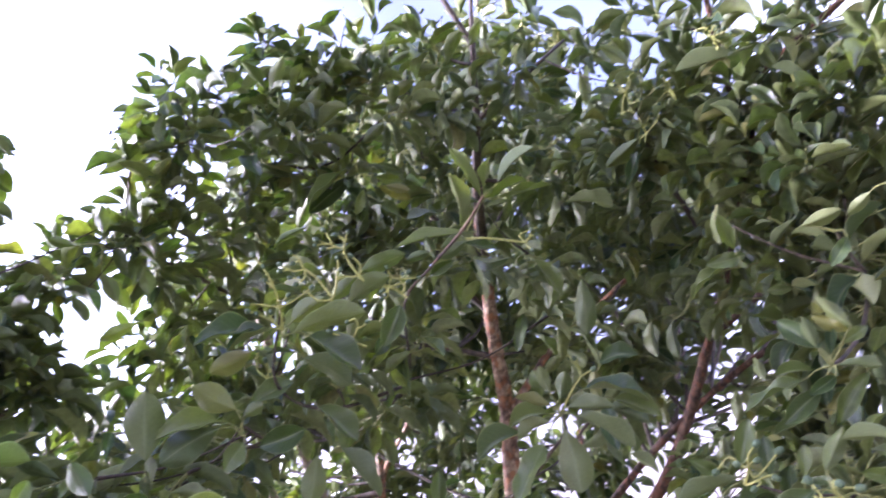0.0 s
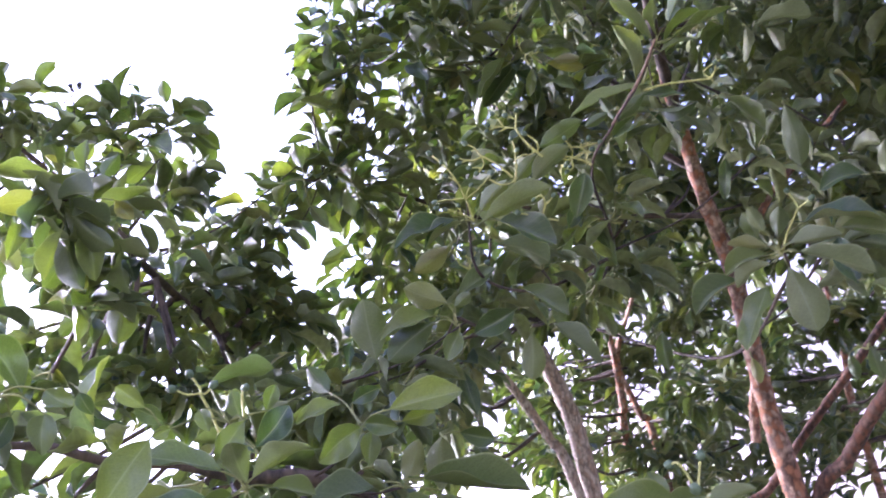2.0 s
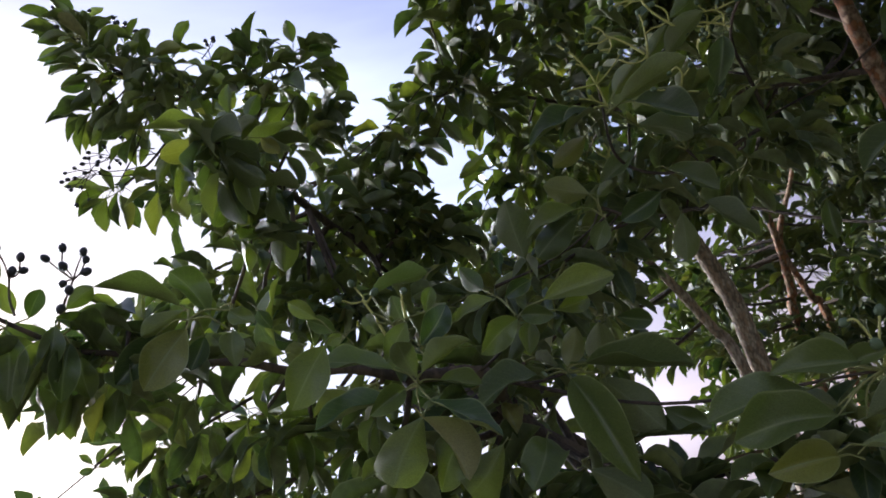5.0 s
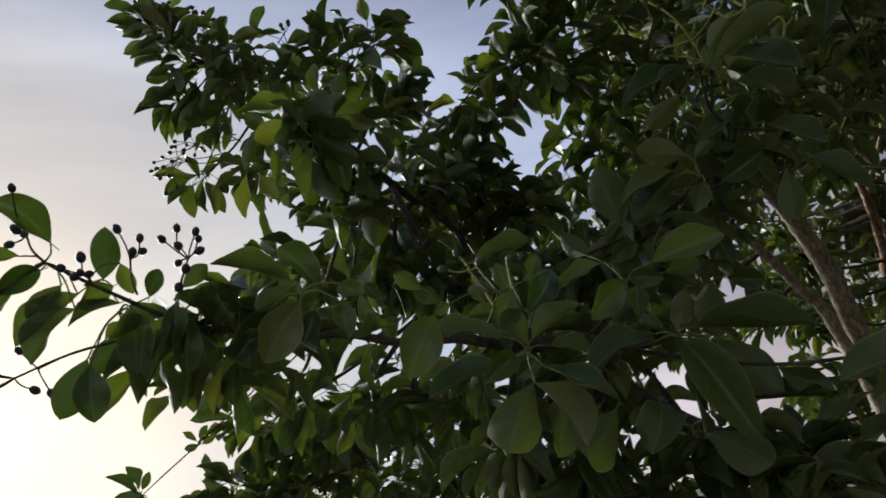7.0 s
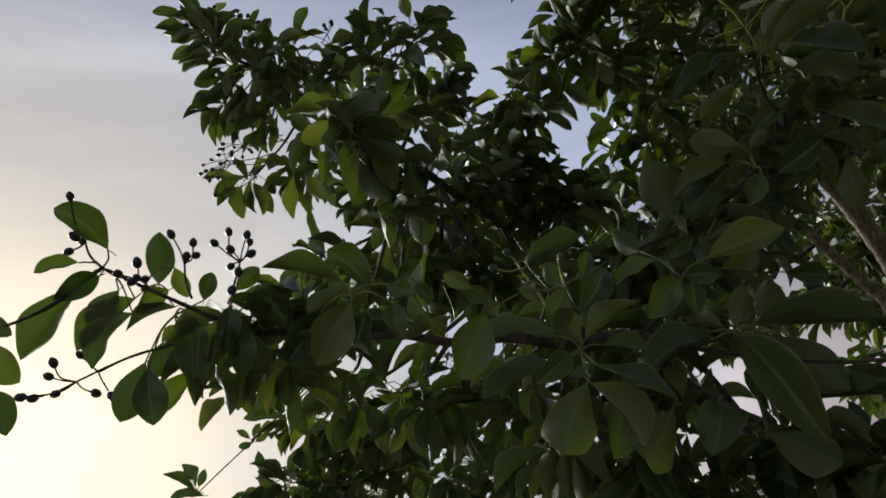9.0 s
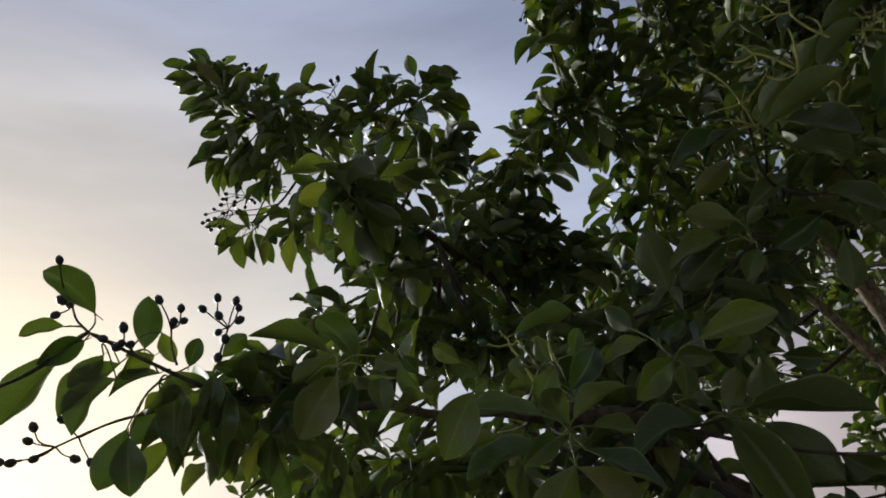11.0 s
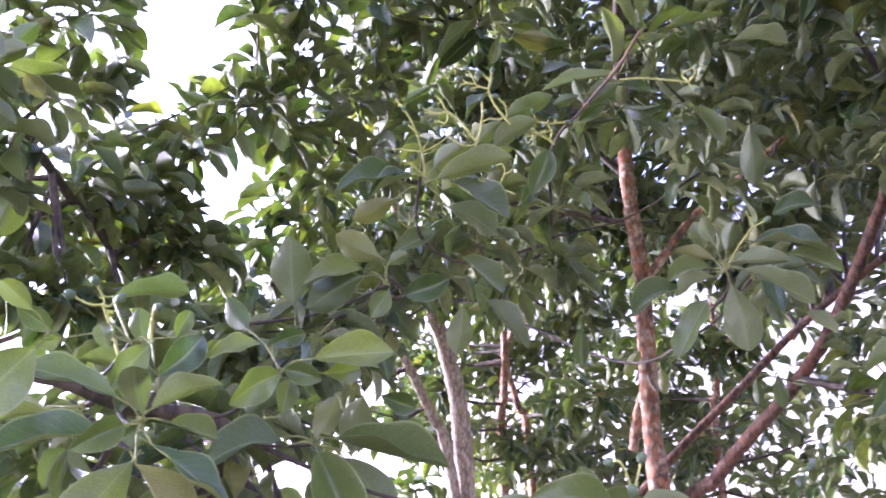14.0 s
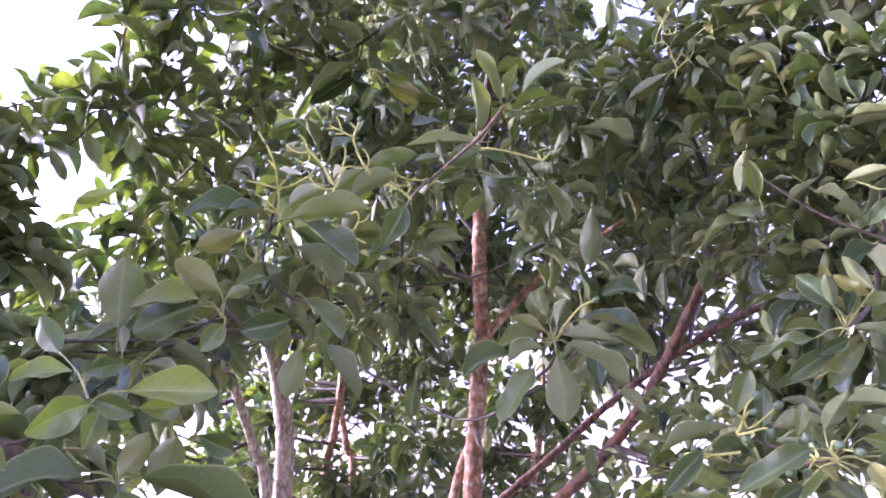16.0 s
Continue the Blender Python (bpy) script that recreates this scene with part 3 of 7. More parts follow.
limb(tree_main, "limb", [(0.151, 2.585, 3.038, 0.0122), (-0.152, 2.343, 3.302, 0.011), (-0.413, 2.101, 3.245, 0.008), (-0.643, 1.987, 3.232, 0.006), (-0.773, 1.857, 3.247, 0.003)], TWIG)
limb(tree_main, "limb", [(0.162, 2.715, 2.882, 0.013), (-0.206, 2.534, 3.193, 0.012), (-0.538, 2.45, 2.844, 0.01), (-0.72, 2.28, 2.855, 0.008), (-0.854, 2.093, 2.885, 0.006), (-0.978, 1.9, 2.898, 0.004)], TWIG)
limb(tree_main, "limb", [(0.166, 2.804, 2.726, 0.0122), (-0.036, 2.841, 2.813, 0.011), (-0.295, 2.616, 2.803, 0.008), (-0.717, 2.344, 2.952, 0.006)], TWIG)
# unseen limb, added to carry the shading leaves over the camera
limb(tree_main, "limb", [(0.192, 1.856, 3.505, 0.0104), (-0.02, 1.6, 3.9, 0.01), (-0.15, 0.9, 3.95, 0.008), (-0.25, 0.2, 3.8, 0.005)], TWIG)
leafy_end(tree_main, (-0.526, 1.83, 3.584), (
    (-0.55, 1.806, 3.6, -0.653, 1.757, 3.613, 0.44, -0.89, 0.14, 0.34, -1),
    (-0.556, 1.791, 3.612, -0.594, 1.736, 3.649, 0.71, -0.66, -0.24, 0.34, -1),
    (-0.533, 1.796, 3.614, -0.509, 1.763, 3.649, -0.39, 0.52, 0.76, 0.34, -1),
    (-0.514, 1.821, 3.595, -0.463, 1.778, 3.646, -0.34, -0.86, -0.39, 0.34, -1),
    (-0.529, 1.839, 3.575, -0.66, 1.815, 3.558, -0.1, -0.19, 0.98, 0.32, -1),
    (-0.532, 1.853, 3.562, -0.663, 1.84, 3.534, 0.08, -0.99, 0.08, 0.32, -1),
))
leafy_end(tree_main, (-0.834, 1.745, 3.412), (
    (-0.855, 1.716, 3.43, -0.895, 1.663, 3.459, 0.75, -0.64, -0.14, 0.34, -1),
    (-0.854, 1.729, 3.417, -0.918, 1.709, 3.406, 0.33, -0.94, -0.12, 0.34, -1),
    (-0.839, 1.721, 3.432, -0.819, 1.699, 3.462, -0.65, 0.34, 0.68, 0.34, -1),
    (-0.816, 1.735, 3.429, -0.739, 1.753, 3.445, 0.27, -0.91, -0.3, 0.34, -1),
    (-0.841, 1.76, 3.394, -0.919, 1.746, 3.369, -0.34, 0.46, 0.82, 0.34, -1),
    (-0.805, 1.759, 3.412, -0.756, 1.791, 3.401, -0.29, 0.67, 0.68, 0.42, -1),
))
leafy_end(tree_main, (-0.675, 1.82, 3.404), (
    (-0.69, 1.807, 3.412, -0.707, 1.742, 3.468, -0.01, 0.66, 0.75, 0.34, -1),
    (-0.614, 1.841, 3.405, -0.475, 1.817, 3.47, -0.4, 0.14, 0.91, 0.33, -1),
    (-0.644, 1.813, 3.423, -0.595, 1.792, 3.459, 0.23, -0.68, -0.69, 0.35, -1),
    (-0.626, 1.851, 3.391, -0.537, 1.877, 3.392, 0.29, -0.95, -0.12, 0.34, -1),
))
leafy_end(tree_main, (-0.835, 1.852, 3.222), (
    (-0.901, 1.833, 3.209, -1.032, 1.824, 3.139, -0.45, 0.39, 0.8, 0.34, -1),
    (-0.891, 1.829, 3.22, -1.009, 1.793, 3.189, -0.29, 0.15, 0.95, 0.33, -1),
    (-0.859, 1.84, 3.224, -0.96, 1.858, 3.145, -0.61, 0.05, 0.79, 0.32, -1),
    (-0.847, 1.863, 3.204, -0.916, 1.881, 3.144, -0.47, 0.54, 0.7, 0.34, -1),
    (-0.821, 1.835, 3.249, -0.993, 1.766, 3.23, 0.31, -0.88, 0.35, 0.27, -1),
))
leafy_end(tree_main, (-0.511, 1.699, 3.141), (
    (-0.516, 1.68, 3.16, -0.467, 1.766, 3.078, -0.21, 0.73, 0.65, 0.39, -1),
    (-0.397, 1.766, 3.1, -0.378, 1.798, 3.066, -0.17, 0.76, 0.63, 0.42, -1),
))
leafy_end(tree_main, (-0.248, 1.855, 3.683), (
    (-0.255, 1.814, 3.718, -0.335, 1.842, 3.682, 0.11, -0.65, -0.75, 0.42, -1),
    (-0.24, 1.837, 3.7, -0.216, 1.899, 3.647, 0.08, -0.67, -0.74, 0.42, -1),
    (-0.173, 1.841, 3.703, -0.25, 1.885, 3.655, -0.08, 0.67, 0.74, 0.36, -1),
    (-0.133, 1.846, 3.702, -0.149, 1.894, 3.658, 0.05, -0.67, -0.74, 0.42, -1),
))
leafy_end(tree_main, (-1.017, 1.862, 2.922), (
    (-1.016, 1.858, 2.929, -1.045, 1.81, 2.973, 0.41, -0.73, -0.54, 0.41, -1),
    (-1.001, 1.851, 2.95, -1.006, 1.82, 2.988, -0.4, 0.73, 0.55, 0.42, -1),
))
leafy_end(tree_main, (-1.111, 1.927, 2.742), (
    (-1.056, 1.922, 2.8, -0.984, 2.005, 2.724, -0.41, 0.79, 0.46, 0.42, -1),
    (-1.112, 1.931, 2.735, -1.093, 1.971, 2.681, -0.44, 0.78, 0.44, 0.42, -1),
    (-1.172, 1.899, 2.727, -1.162, 1.942, 2.662, 0.47, -0.77, -0.44, 0.42, -1),
    (-1.215, 1.866, 2.736, -1.239, 1.882, 2.682, 0.49, -0.75, -0.44, 0.42, -1),
))
leafy_end(tree_main, (0.161, 1.785, 3.197), (
    (0.146, 1.79, 3.193, 0.176, 1.717, 3.268, -0.14, 0.68, 0.72, 0.34, -1),
    (0.162, 1.672, 3.314, 0.198, 1.619, 3.361, 0.07, 0.69, 0.72, 0.42, -1),
    (0.34, 1.821, 3.126, 0.413, 1.83, 3.098, 0.34, 0.19, 0.92, 0.34, -1),
    (0.554, 1.663, 3.24, 0.635, 1.693, 3.179, 0.25, 0.7, 0.67, 0.39, -1),
))
leafy_end(tree_main, (0.32, 1.594, 2.42), (
    (0.323, 1.595, 2.416, 0.313, 1.629, 2.283, 0.21, 0.95, 0.22, 0.37, 2),
    (0.233, 1.672, 2.524, 0.282, 1.675, 2.415, 0.23, -0.97, 0.08, 0.34, -1),
    (0.195, 1.831, 2.453, 0.163, 1.849, 2.351, -0.16, -0.98, -0.12, 0.34, -1),
    (0.144, 1.691, 2.517, 0.181, 1.711, 2.469, 0.13, 0.87, 0.48, 0.41, -1),
    (0.35, 1.663, 2.686, 0.463, 1.654, 2.648, 0.32, -0.03, 0.95, 0.34, -1),
))
leafy_end(tree_main, (0.106, 2.044, 2.018), (
    (-0.081, 1.932, 2.092, -0.092, 1.934, 1.996, 0.03, -1, -0.03, 0.42, -1),
    (0.106, 2.047, 2.004, 0.108, 2.059, 1.938, 0.09, 0.98, 0.18, 0.42, -1),
    (0.068, 2.137, 2.076, 0.021, 2.152, 2.017, 0.05, 0.98, 0.21, 0.42, -1),
))
leafy_end(tree_main, (-0.313, 1.823, 2.946), (
    (-0.281, 1.798, 2.982, -0.392, 1.84, 2.906, -0.37, -0.93, 0.02, 0.37, -1),
    (-0.168, 1.795, 2.998, -0.093, 1.82, 2.971, 0.03, -0.78, -0.63, 0.36, -1),
    (-0.217, 1.838, 2.94, -0.249, 1.88, 2.879, 0.07, -0.8, -0.59, 0.39, -1),
    (-0.151, 1.84, 2.943, -0.077, 1.855, 2.926, -0.02, 0.8, 0.6, 0.36, -1),
))
leafy_end(tree_main, (-0.657, 1.832, 3.354), (
    (-0.737, 1.753, 3.402, -0.817, 1.702, 3.417, 0.52, -0.85, -0.09, 0.34, -1),
    (-0.649, 1.802, 3.388, -0.616, 1.765, 3.436, -0.24, 0.68, 0.69, 0.42, -1),
    (-0.603, 1.843, 3.362, -0.482, 1.891, 3.349, 0.34, -0.92, -0.21, 0.32, -1),
    (-0.747, 1.789, 3.362, -0.859, 1.801, 3.298, -0.43, 0.38, 0.82, 0.32, -1),
    (-0.698, 1.846, 3.323, -0.625, 1.889, 3.305, 0.01, 0.37, 0.93, 0.34, -1),
    (-0.796, 1.866, 3.258, -0.648, 1.94, 3.238, 0.46, -0.83, 0.31, 0.31, -1),
    (-0.563, 1.983, 3.217, -0.693, 1.966, 3.188, -0.22, 0.02, 0.97, 0.32, -1),
    (-0.663, 1.926, 3.248, -0.591, 1.869, 3.338, -0.28, -0.9, -0.34, 0.33, -1),
))
leafy_end(tree_main, (-0.372, 1.933, 3.449), (
    (-0.387, 1.868, 3.511, -0.306, 1.951, 3.441, 0.55, -0.78, -0.29, 0.37, -1),
    (-0.425, 1.902, 3.469, -0.463, 1.935, 3.426, -0.16, 0.71, 0.68, 0.42, -1),
    (-0.332, 1.892, 3.498, -0.41, 1.925, 3.448, -0.14, 0.71, 0.69, 0.42, -1),
    (-0.302, 1.891, 3.504, -0.221, 1.889, 3.516, 0.1, -0.7, -0.71, 0.35, -1),
    (-0.29, 1.927, 3.469, -0.18, 1.936, 3.473, 0.09, -0.91, -0.4, 0.34, -1),
    (-0.348, 1.958, 3.427, -0.387, 1.997, 3.376, -0.14, 0.73, 0.67, 0.42, -1),
))
leafy_end(tree_main, (0.042, 2.003, 3.627), (
    (0.006, 2.022, 3.609, -0.072, 1.934, 3.693, -0.01, 0.69, 0.72, 0.32, -1),
    (0.044, 1.989, 3.641, 0.137, 1.936, 3.687, -0.03, -0.69, -0.72, 0.34, -1),
    (0.005, 2.029, 3.601, 0.077, 1.984, 3.645, 0.01, 0.7, 0.71, 0.41, -1),
    (0.078, 2.035, 3.594, 0.168, 2.004, 3.62, -0.04, -0.71, -0.7, 0.37, -1),
    (-0.021, 2.056, 3.574, -0.125, 2.088, 3.536, -0.03, 0.73, 0.69, 0.4, -1),
))
leafy_end(tree_main, (0.378, 2.05, 3.47), (
    (0.41, 2.035, 3.479, 0.542, 2.016, 3.466, -0.17, -0.92, -0.34, 0.32, -1),
    (0.382, 2.022, 3.5, 0.43, 1.965, 3.548, 0.14, 0.71, 0.69, 0.42, -1),
    (0.363, 2.084, 3.435, 0.481, 2.101, 3.388, 0.06, -0.98, -0.21, 0.33, -1),
    (0.344, 2.071, 3.454, 0.265, 2.118, 3.413, 0.11, 0.75, 0.65, 0.39, -1),
    (0.416, 2.062, 3.448, 0.515, 2.072, 3.412, -0.17, -0.74, -0.65, 0.34, -1),
))
leafy_end(tree_main, (-0.683, 1.945, 3.101), (
    (-0.689, 1.932, 3.115, -0.778, 1.892, 3.123, 0.39, -0.9, -0.21, 0.34, -1),
    (-0.701, 1.945, 3.092, -0.804, 1.923, 3.069, -0.27, 0.29, 0.92, 0.34, -1),
    (-0.659, 1.958, 3.095, -0.605, 1.933, 3.149, 0.25, -0.76, -0.6, 0.41, -1),
    (-0.678, 1.964, 3.079, -0.748, 1.986, 3.014, -0.28, 0.77, 0.57, 0.36, -1),
    (-0.651, 1.966, 3.088, -0.549, 2.006, 3.076, 0.34, -0.93, -0.13, 0.34, -1),
    (-0.631, 1.961, 3.104, -0.502, 1.974, 3.135, 0.07, -0.99, 0.11, 0.32, -1),
))
leafy_end(tree_main, (-0.235, 1.972, 3.119), (
    (-0.266, 1.981, 3.102, -0.429, 2.023, 3.005, 0.14, -0.8, -0.58, 0.3, -1),
    (-0.234, 2.006, 3.074, -0.265, 2.072, 2.974, 0.1, -0.82, -0.57, 0.34, -1),
    (-0.192, 1.992, 3.099, -0.106, 2.014, 3.078, 0.06, -0.8, -0.6, 0.42, -1),
    (-0.187, 2.013, 3.071, -0.084, 2.05, 3.03, 0.05, -0.81, -0.58, 0.39, -1),
    (-0.317, 1.992, 3.077, -0.382, 1.946, 3.123, -0.14, 0.79, 0.6, 0.38, -1),
))
leafy_end(tree_main, (0.653, 1.81, 3.197), (
    (0.638, 1.8, 3.214, 0.574, 1.77, 3.271, -0.24, -0.71, -0.66, 0.41, -1),
    (0.664, 1.791, 3.214, 0.727, 1.73, 3.253, 0.28, 0.7, 0.65, 0.39, -1),
    (0.678, 1.813, 3.183, 0.785, 1.792, 3.157, -0.28, -0.8, -0.53, 0.34, -1),
    (0.643, 1.829, 3.18, 0.593, 1.892, 3.123, -0.25, -0.74, -0.62, 0.41, -1),
    (0.684, 1.829, 3.161, 0.737, 1.868, 3.09, 0.28, 0.74, 0.61, 0.39, -1),
))
leafy_end(tree_main, (-0.806, 1.76, 3.136), (
    (-0.836, 1.714, 3.12, -0.954, 1.678, 3.01, -0.34, 0.86, 0.39, 0.3, -1),
    (-0.831, 1.741, 3.085, -0.895, 1.735, 3.001, -0.01, 0.73, 0.68, 0.32, -1),
    (-0.788, 1.767, 3.102, -0.86, 1.765, 3.002, -0.43, 0.61, 0.66, 0.34, -1),
    (-0.796, 1.819, 3.053, -0.862, 1.799, 2.989, -0.04, 0.58, 0.81, 0.34, -1),
    (-0.861, 1.697, 3.112, -0.927, 1.65, 3.097, -0.03, 0.5, 0.87, 0.3, -1),
))
leafy_end(tree_main, (-0.943, 1.714, 2.77), (
    (-0.938, 1.7, 2.802, -0.936, 1.659, 2.873, -0.32, 0.71, 0.63, 0.5, -1),
    (-0.952, 1.748, 2.7, -0.928, 1.806, 2.638, -0.47, 0.5, 0.73, 0.5, -1),
    (-1.019, 1.731, 2.63, -0.995, 1.785, 2.574, -0.1, 0.91, 0.39, 0.5, -1),
    (-0.888, 1.866, 2.596, -0.977, 1.825, 2.533, -0.31, 0.76, 0.58, 0.34, -1),
    (-1.001, 1.672, 2.755, -1.053, 1.628, 2.754, -0.28, 0.78, 0.56, 0.45, -1),
    (-0.862, 1.806, 2.734, -0.856, 1.848, 2.672, -0.38, 0.81, 0.45, 0.6, -1),
))
fruit_cluster(tree_main, (-0.263, 2.048, 3.637), (-0.268, 1.988, 3.667), 0.0058, True, ((-0.35, 1.907, 3.714), (-0.298, 1.929, 3.713), (-0.264, 1.969, 3.691), (-0.203, 1.969, 3.709), (-0.292, 1.979, 3.661), (-0.245, 2.007, 3.652), (-0.199, 1.997, 3.678),))
fruit_cluster(tree_main, (-0.091, 2.056, 3.644), (-0.104, 2.003, 3.667), 0.0058, True, ((-0.1, 1.921, 3.728), (-0.143, 2.003, 3.659), (-0.118, 2.019, 3.656), (-0.07, 2, 3.688), (-0.103, 2.049, 3.61),))
fruit_cluster(tree_main, (-0.879, 1.79, 3.268), (-0.924, 1.764, 3.272), 0.0056, True, ((-0.996, 1.754, 3.222), (-0.974, 1.761, 3.241), (-0.943, 1.757, 3.275), (-0.924, 1.758, 3.296), (-0.938, 1.768, 3.248), (-0.882, 1.751, 3.307), (-0.824, 1.688, 3.409),))
fruit_cluster(tree_main, (-0.964, 1.876, 2.943), (-0.976, 1.86, 2.956), 0.006, True, ((-0.968, 1.834, 2.975), (-1.085, 1.825, 2.913), (-0.96, 1.876, 2.953),))
fruit_cluster(tree_main, (0.629, 2.149, 3.521), (0.623, 2.114, 3.562), 0.0056, True, ((0.593, 2.085, 3.584), (0.636, 2.081, 3.586), (0.667, 2.099, 3.569), (0.584, 2.132, 3.572), (0.671, 2.118, 3.529), (0.641, 2.134, 3.534),))
fruit_cluster(tree_main, (-0.843, 1.98, 3.059), (-0.858, 1.955, 3.084), 0.0056, True, ((-0.865, 1.934, 3.087), (-0.847, 1.944, 3.098), (-0.878, 1.96, 3.073),))
for spray in ((-0.03, 1.9, 3.65, 0.07), (0.03, 1.94, 3.48, 0.07), (0.22, 1.99, 3.56, 0.07), (0.35, 1.99, 3.68, 0.07), (0.4, 1.98, 3.4, 0.07), (0.49, 1.96, 3.54, 0.07), (0.25, 2.06, 3.33, 0.07), (-0.26, 1.91, 3.19, 0.07), (-0.36, 1.87, 3.22, 0.07), (-0.12, 1.95, 3.16, 0.07), (-0.46, 1.8, 3.12, 0.06), (-0.22, 1.84, 2.96, 0.07), (0.13, 1.92, 3.64, 0.07)):
    panicle(tree_main, *spray)
for spray in (
    (-0.79, 1.82, 3.36, 0.08, 1.2), (-0.7, 1.81, 3.45, 0.06, 1.2), (-0.44, 1.89, 3.55, 0.08, 1), (-0.84, 1.84, 3.23, 0.17, 0.9),
    (-0.5, 1.82, 3.6, 0.12, 0.5), (-0.21, 2, 3.76, 0.17, 0.6), (-0.15, 2.35, 3.69, 0.32, 1), (-0.41, 2.1, 3.17, 0.28, 1),
    (-0.89, 1.97, 2.95, 0.2, 1), (-1.01, 1.87, 2.92, 0.14, 1), (-0.93, 2.02, 2.85, 0.12, 1), (-1.19, 1.92, 2.89, 0.13, 1),
    (0.29, 2.33, 4.13, 0.28, 0.55), (0.39, 2.61, 3.9, 0.33, 1), (0.51, 2.32, 3.26, 0.33, 1), (0.67, 2.13, 3.61, 0.25, 0.55),
):
    pad(tree_main, *spray)
for spray in (
    (-0.13, 2.3, 3.01, 0.28, 1), (-0.73, 2.25, 2.91, 0.22, 1), (-0.93, 2.26, 2.75, 0.22, 1), (-1.15, 2.32, 2.67, 0.14, 0.7),
    (-0.46, 2.3, 2.94, 0.22, 1), (0.48, 2.61, 3, 0.28, 1), (0.69, 2.37, 2.93, 0.3, 1), (-0.27, 3.11, 2.95, 0.36, 1),
    (-0.57, 3.26, 2.74, 0.33, 0.8), (-0.83, 2.99, 2.72, 0.3, 1), (0.05, 2.95, 3.67, 0.28, 1), (-0.25, 2.08, 3.46, 0.25, 1),
    (-0.88, 2.61, 2.78, 0.24, 1), (0.41, 3.5, 3.02, 0.24, 1), (0.6, 2.74, 2.67, 0.25, 1), (-0.96, 1.89, 3.1, 0.12, 0.6),
):
    pad(tree_main, *spray)
for spray in (
    (-0.45, 1.94, 3.43, 0.2, 1), (0.09, 2.43, 3.98, 0.26, 0.7), (0.5, 2.13, 3.8, 0.2, 0.45), (-0.43, 2.74, 3.9, 0.33, 0.8),
    (-0.05, 3.03, 3.89, 0.33, 0.8), (-0.85, 2.83, 3.47, 0.28, 0.8), (0.37, 3.14, 3.72, 0.33, 0.8), (0.74, 2.95, 3.53, 0.33, 0.8),
    (1.08, 2.81, 3.38, 0.3, 0.8), (-0.39, 3.19, 3.43, 0.3, 0.8), (0.92, 3.19, 2.99, 0.28, 1), (0.15, 2.77, 4.19, 0.28, 1),
    (-1.13, 2.89, 3.22, 0.2, 1), (-0.79, 3.02, 4.31, 0.3, 0.75), (-0.38, 2.94, 4.18, 0.3, 0.75), (0.08, 3.14, 4.14, 0.3, 0.75),
):
    pad(tree_main, *spray)
for spray in (
    (0.38, 3.49, 4.32, 0.3, 0.75), (-0.81, 3.21, 4.01, 0.3, 0.75), (-0.37, 3.22, 3.92, 0.3, 0.75), (-0.02, 3.59, 4.11, 0.3, 0.75),
    (0.31, 3.6, 4.08, 0.3, 0.75), (-1.15, 3.25, 3.68, 0.3, 0.75), (-0.86, 3.56, 3.89, 0.3, 0.75), (-0.48, 3.72, 3.87, 0.3, 0.75),
    (-0.16, 3.76, 3.84, 0.3, 0.75), (0.28, 3.71, 3.69, 0.3, 0.75), (-1.32, 3.76, 3.57, 0.3, 0.75), (-0.9, 3.48, 3.37, 0.3, 0.75),
    (-0.45, 3.64, 3.53, 0.3, 0.75), (-0.23, 3.95, 3.52, 0.3, 0.75), (0.19, 3.64, 3.37, 0.3, 0.75),
):
    pad(tree_main, *spray)
for spray in (
    (-0.53, 1.85, 3.19, 0.22, 1), (-0.69, 2.03, 3.07, 0.22, 1), (-0.37, 1.93, 3.6, 0.18, 0.7), (-0.62, 1.88, 3.43, 0.17, 0.8),
):
    pad(tree_main, *spray, single=True)
# unseen leaves above the camera, added to shade the near low bough
for spray in (
    (-0.75, 0.2, 3.35, 0.33, 0.8), (-0.62, 0.44, 3.3, 0.33, 0.8), (-0.51, 0.73, 3.6, 0.33, 0.8), (-0.21, 0.78, 3.41, 0.33, 0.8),
    (-0.23, -0.13, 3.46, 0.33, 0.8), (-0.23, 0.13, 3.52, 0.33, 0.8), (0, 0.28, 3.58, 0.33, 0.8), (0.25, 0.14, 3.65, 0.33, 0.8),
    (0.26, -0.15, 3.7, 0.33, 0.8),
):
    pad(tree_main, *spray)
for spray in (
    (-0.9, 1.72, 3.1, 0.07, 1.2), (-0.83, 1.66, 3.22, 0.06, 1.2), (-0.76, 1.63, 3.27, 0.06, 1.2), (-0.75, 1.76, 3.15, 0.1, 1.1),
    (-0.82, 1.82, 3.03, 0.1, 1.1),
    (0.06, 1.77, 3.13, 0.1, 1.2), (0.27, 1.71, 3.22, 0.12, 1.1), (0.04, 1.66, 3.31, 0.12, 1.1), (-0.11, 1.75, 3.15, 0.12, 1.1),
):
    pad(tree_main, *spray, size=0.115)

# ---- the tree with the slanting trunk ----

tree_right = thing("tree", "evergreen tree with a slanting forked trunk and dark dense leaves", "tree", (0.1, 2.9, 0), group="trees")
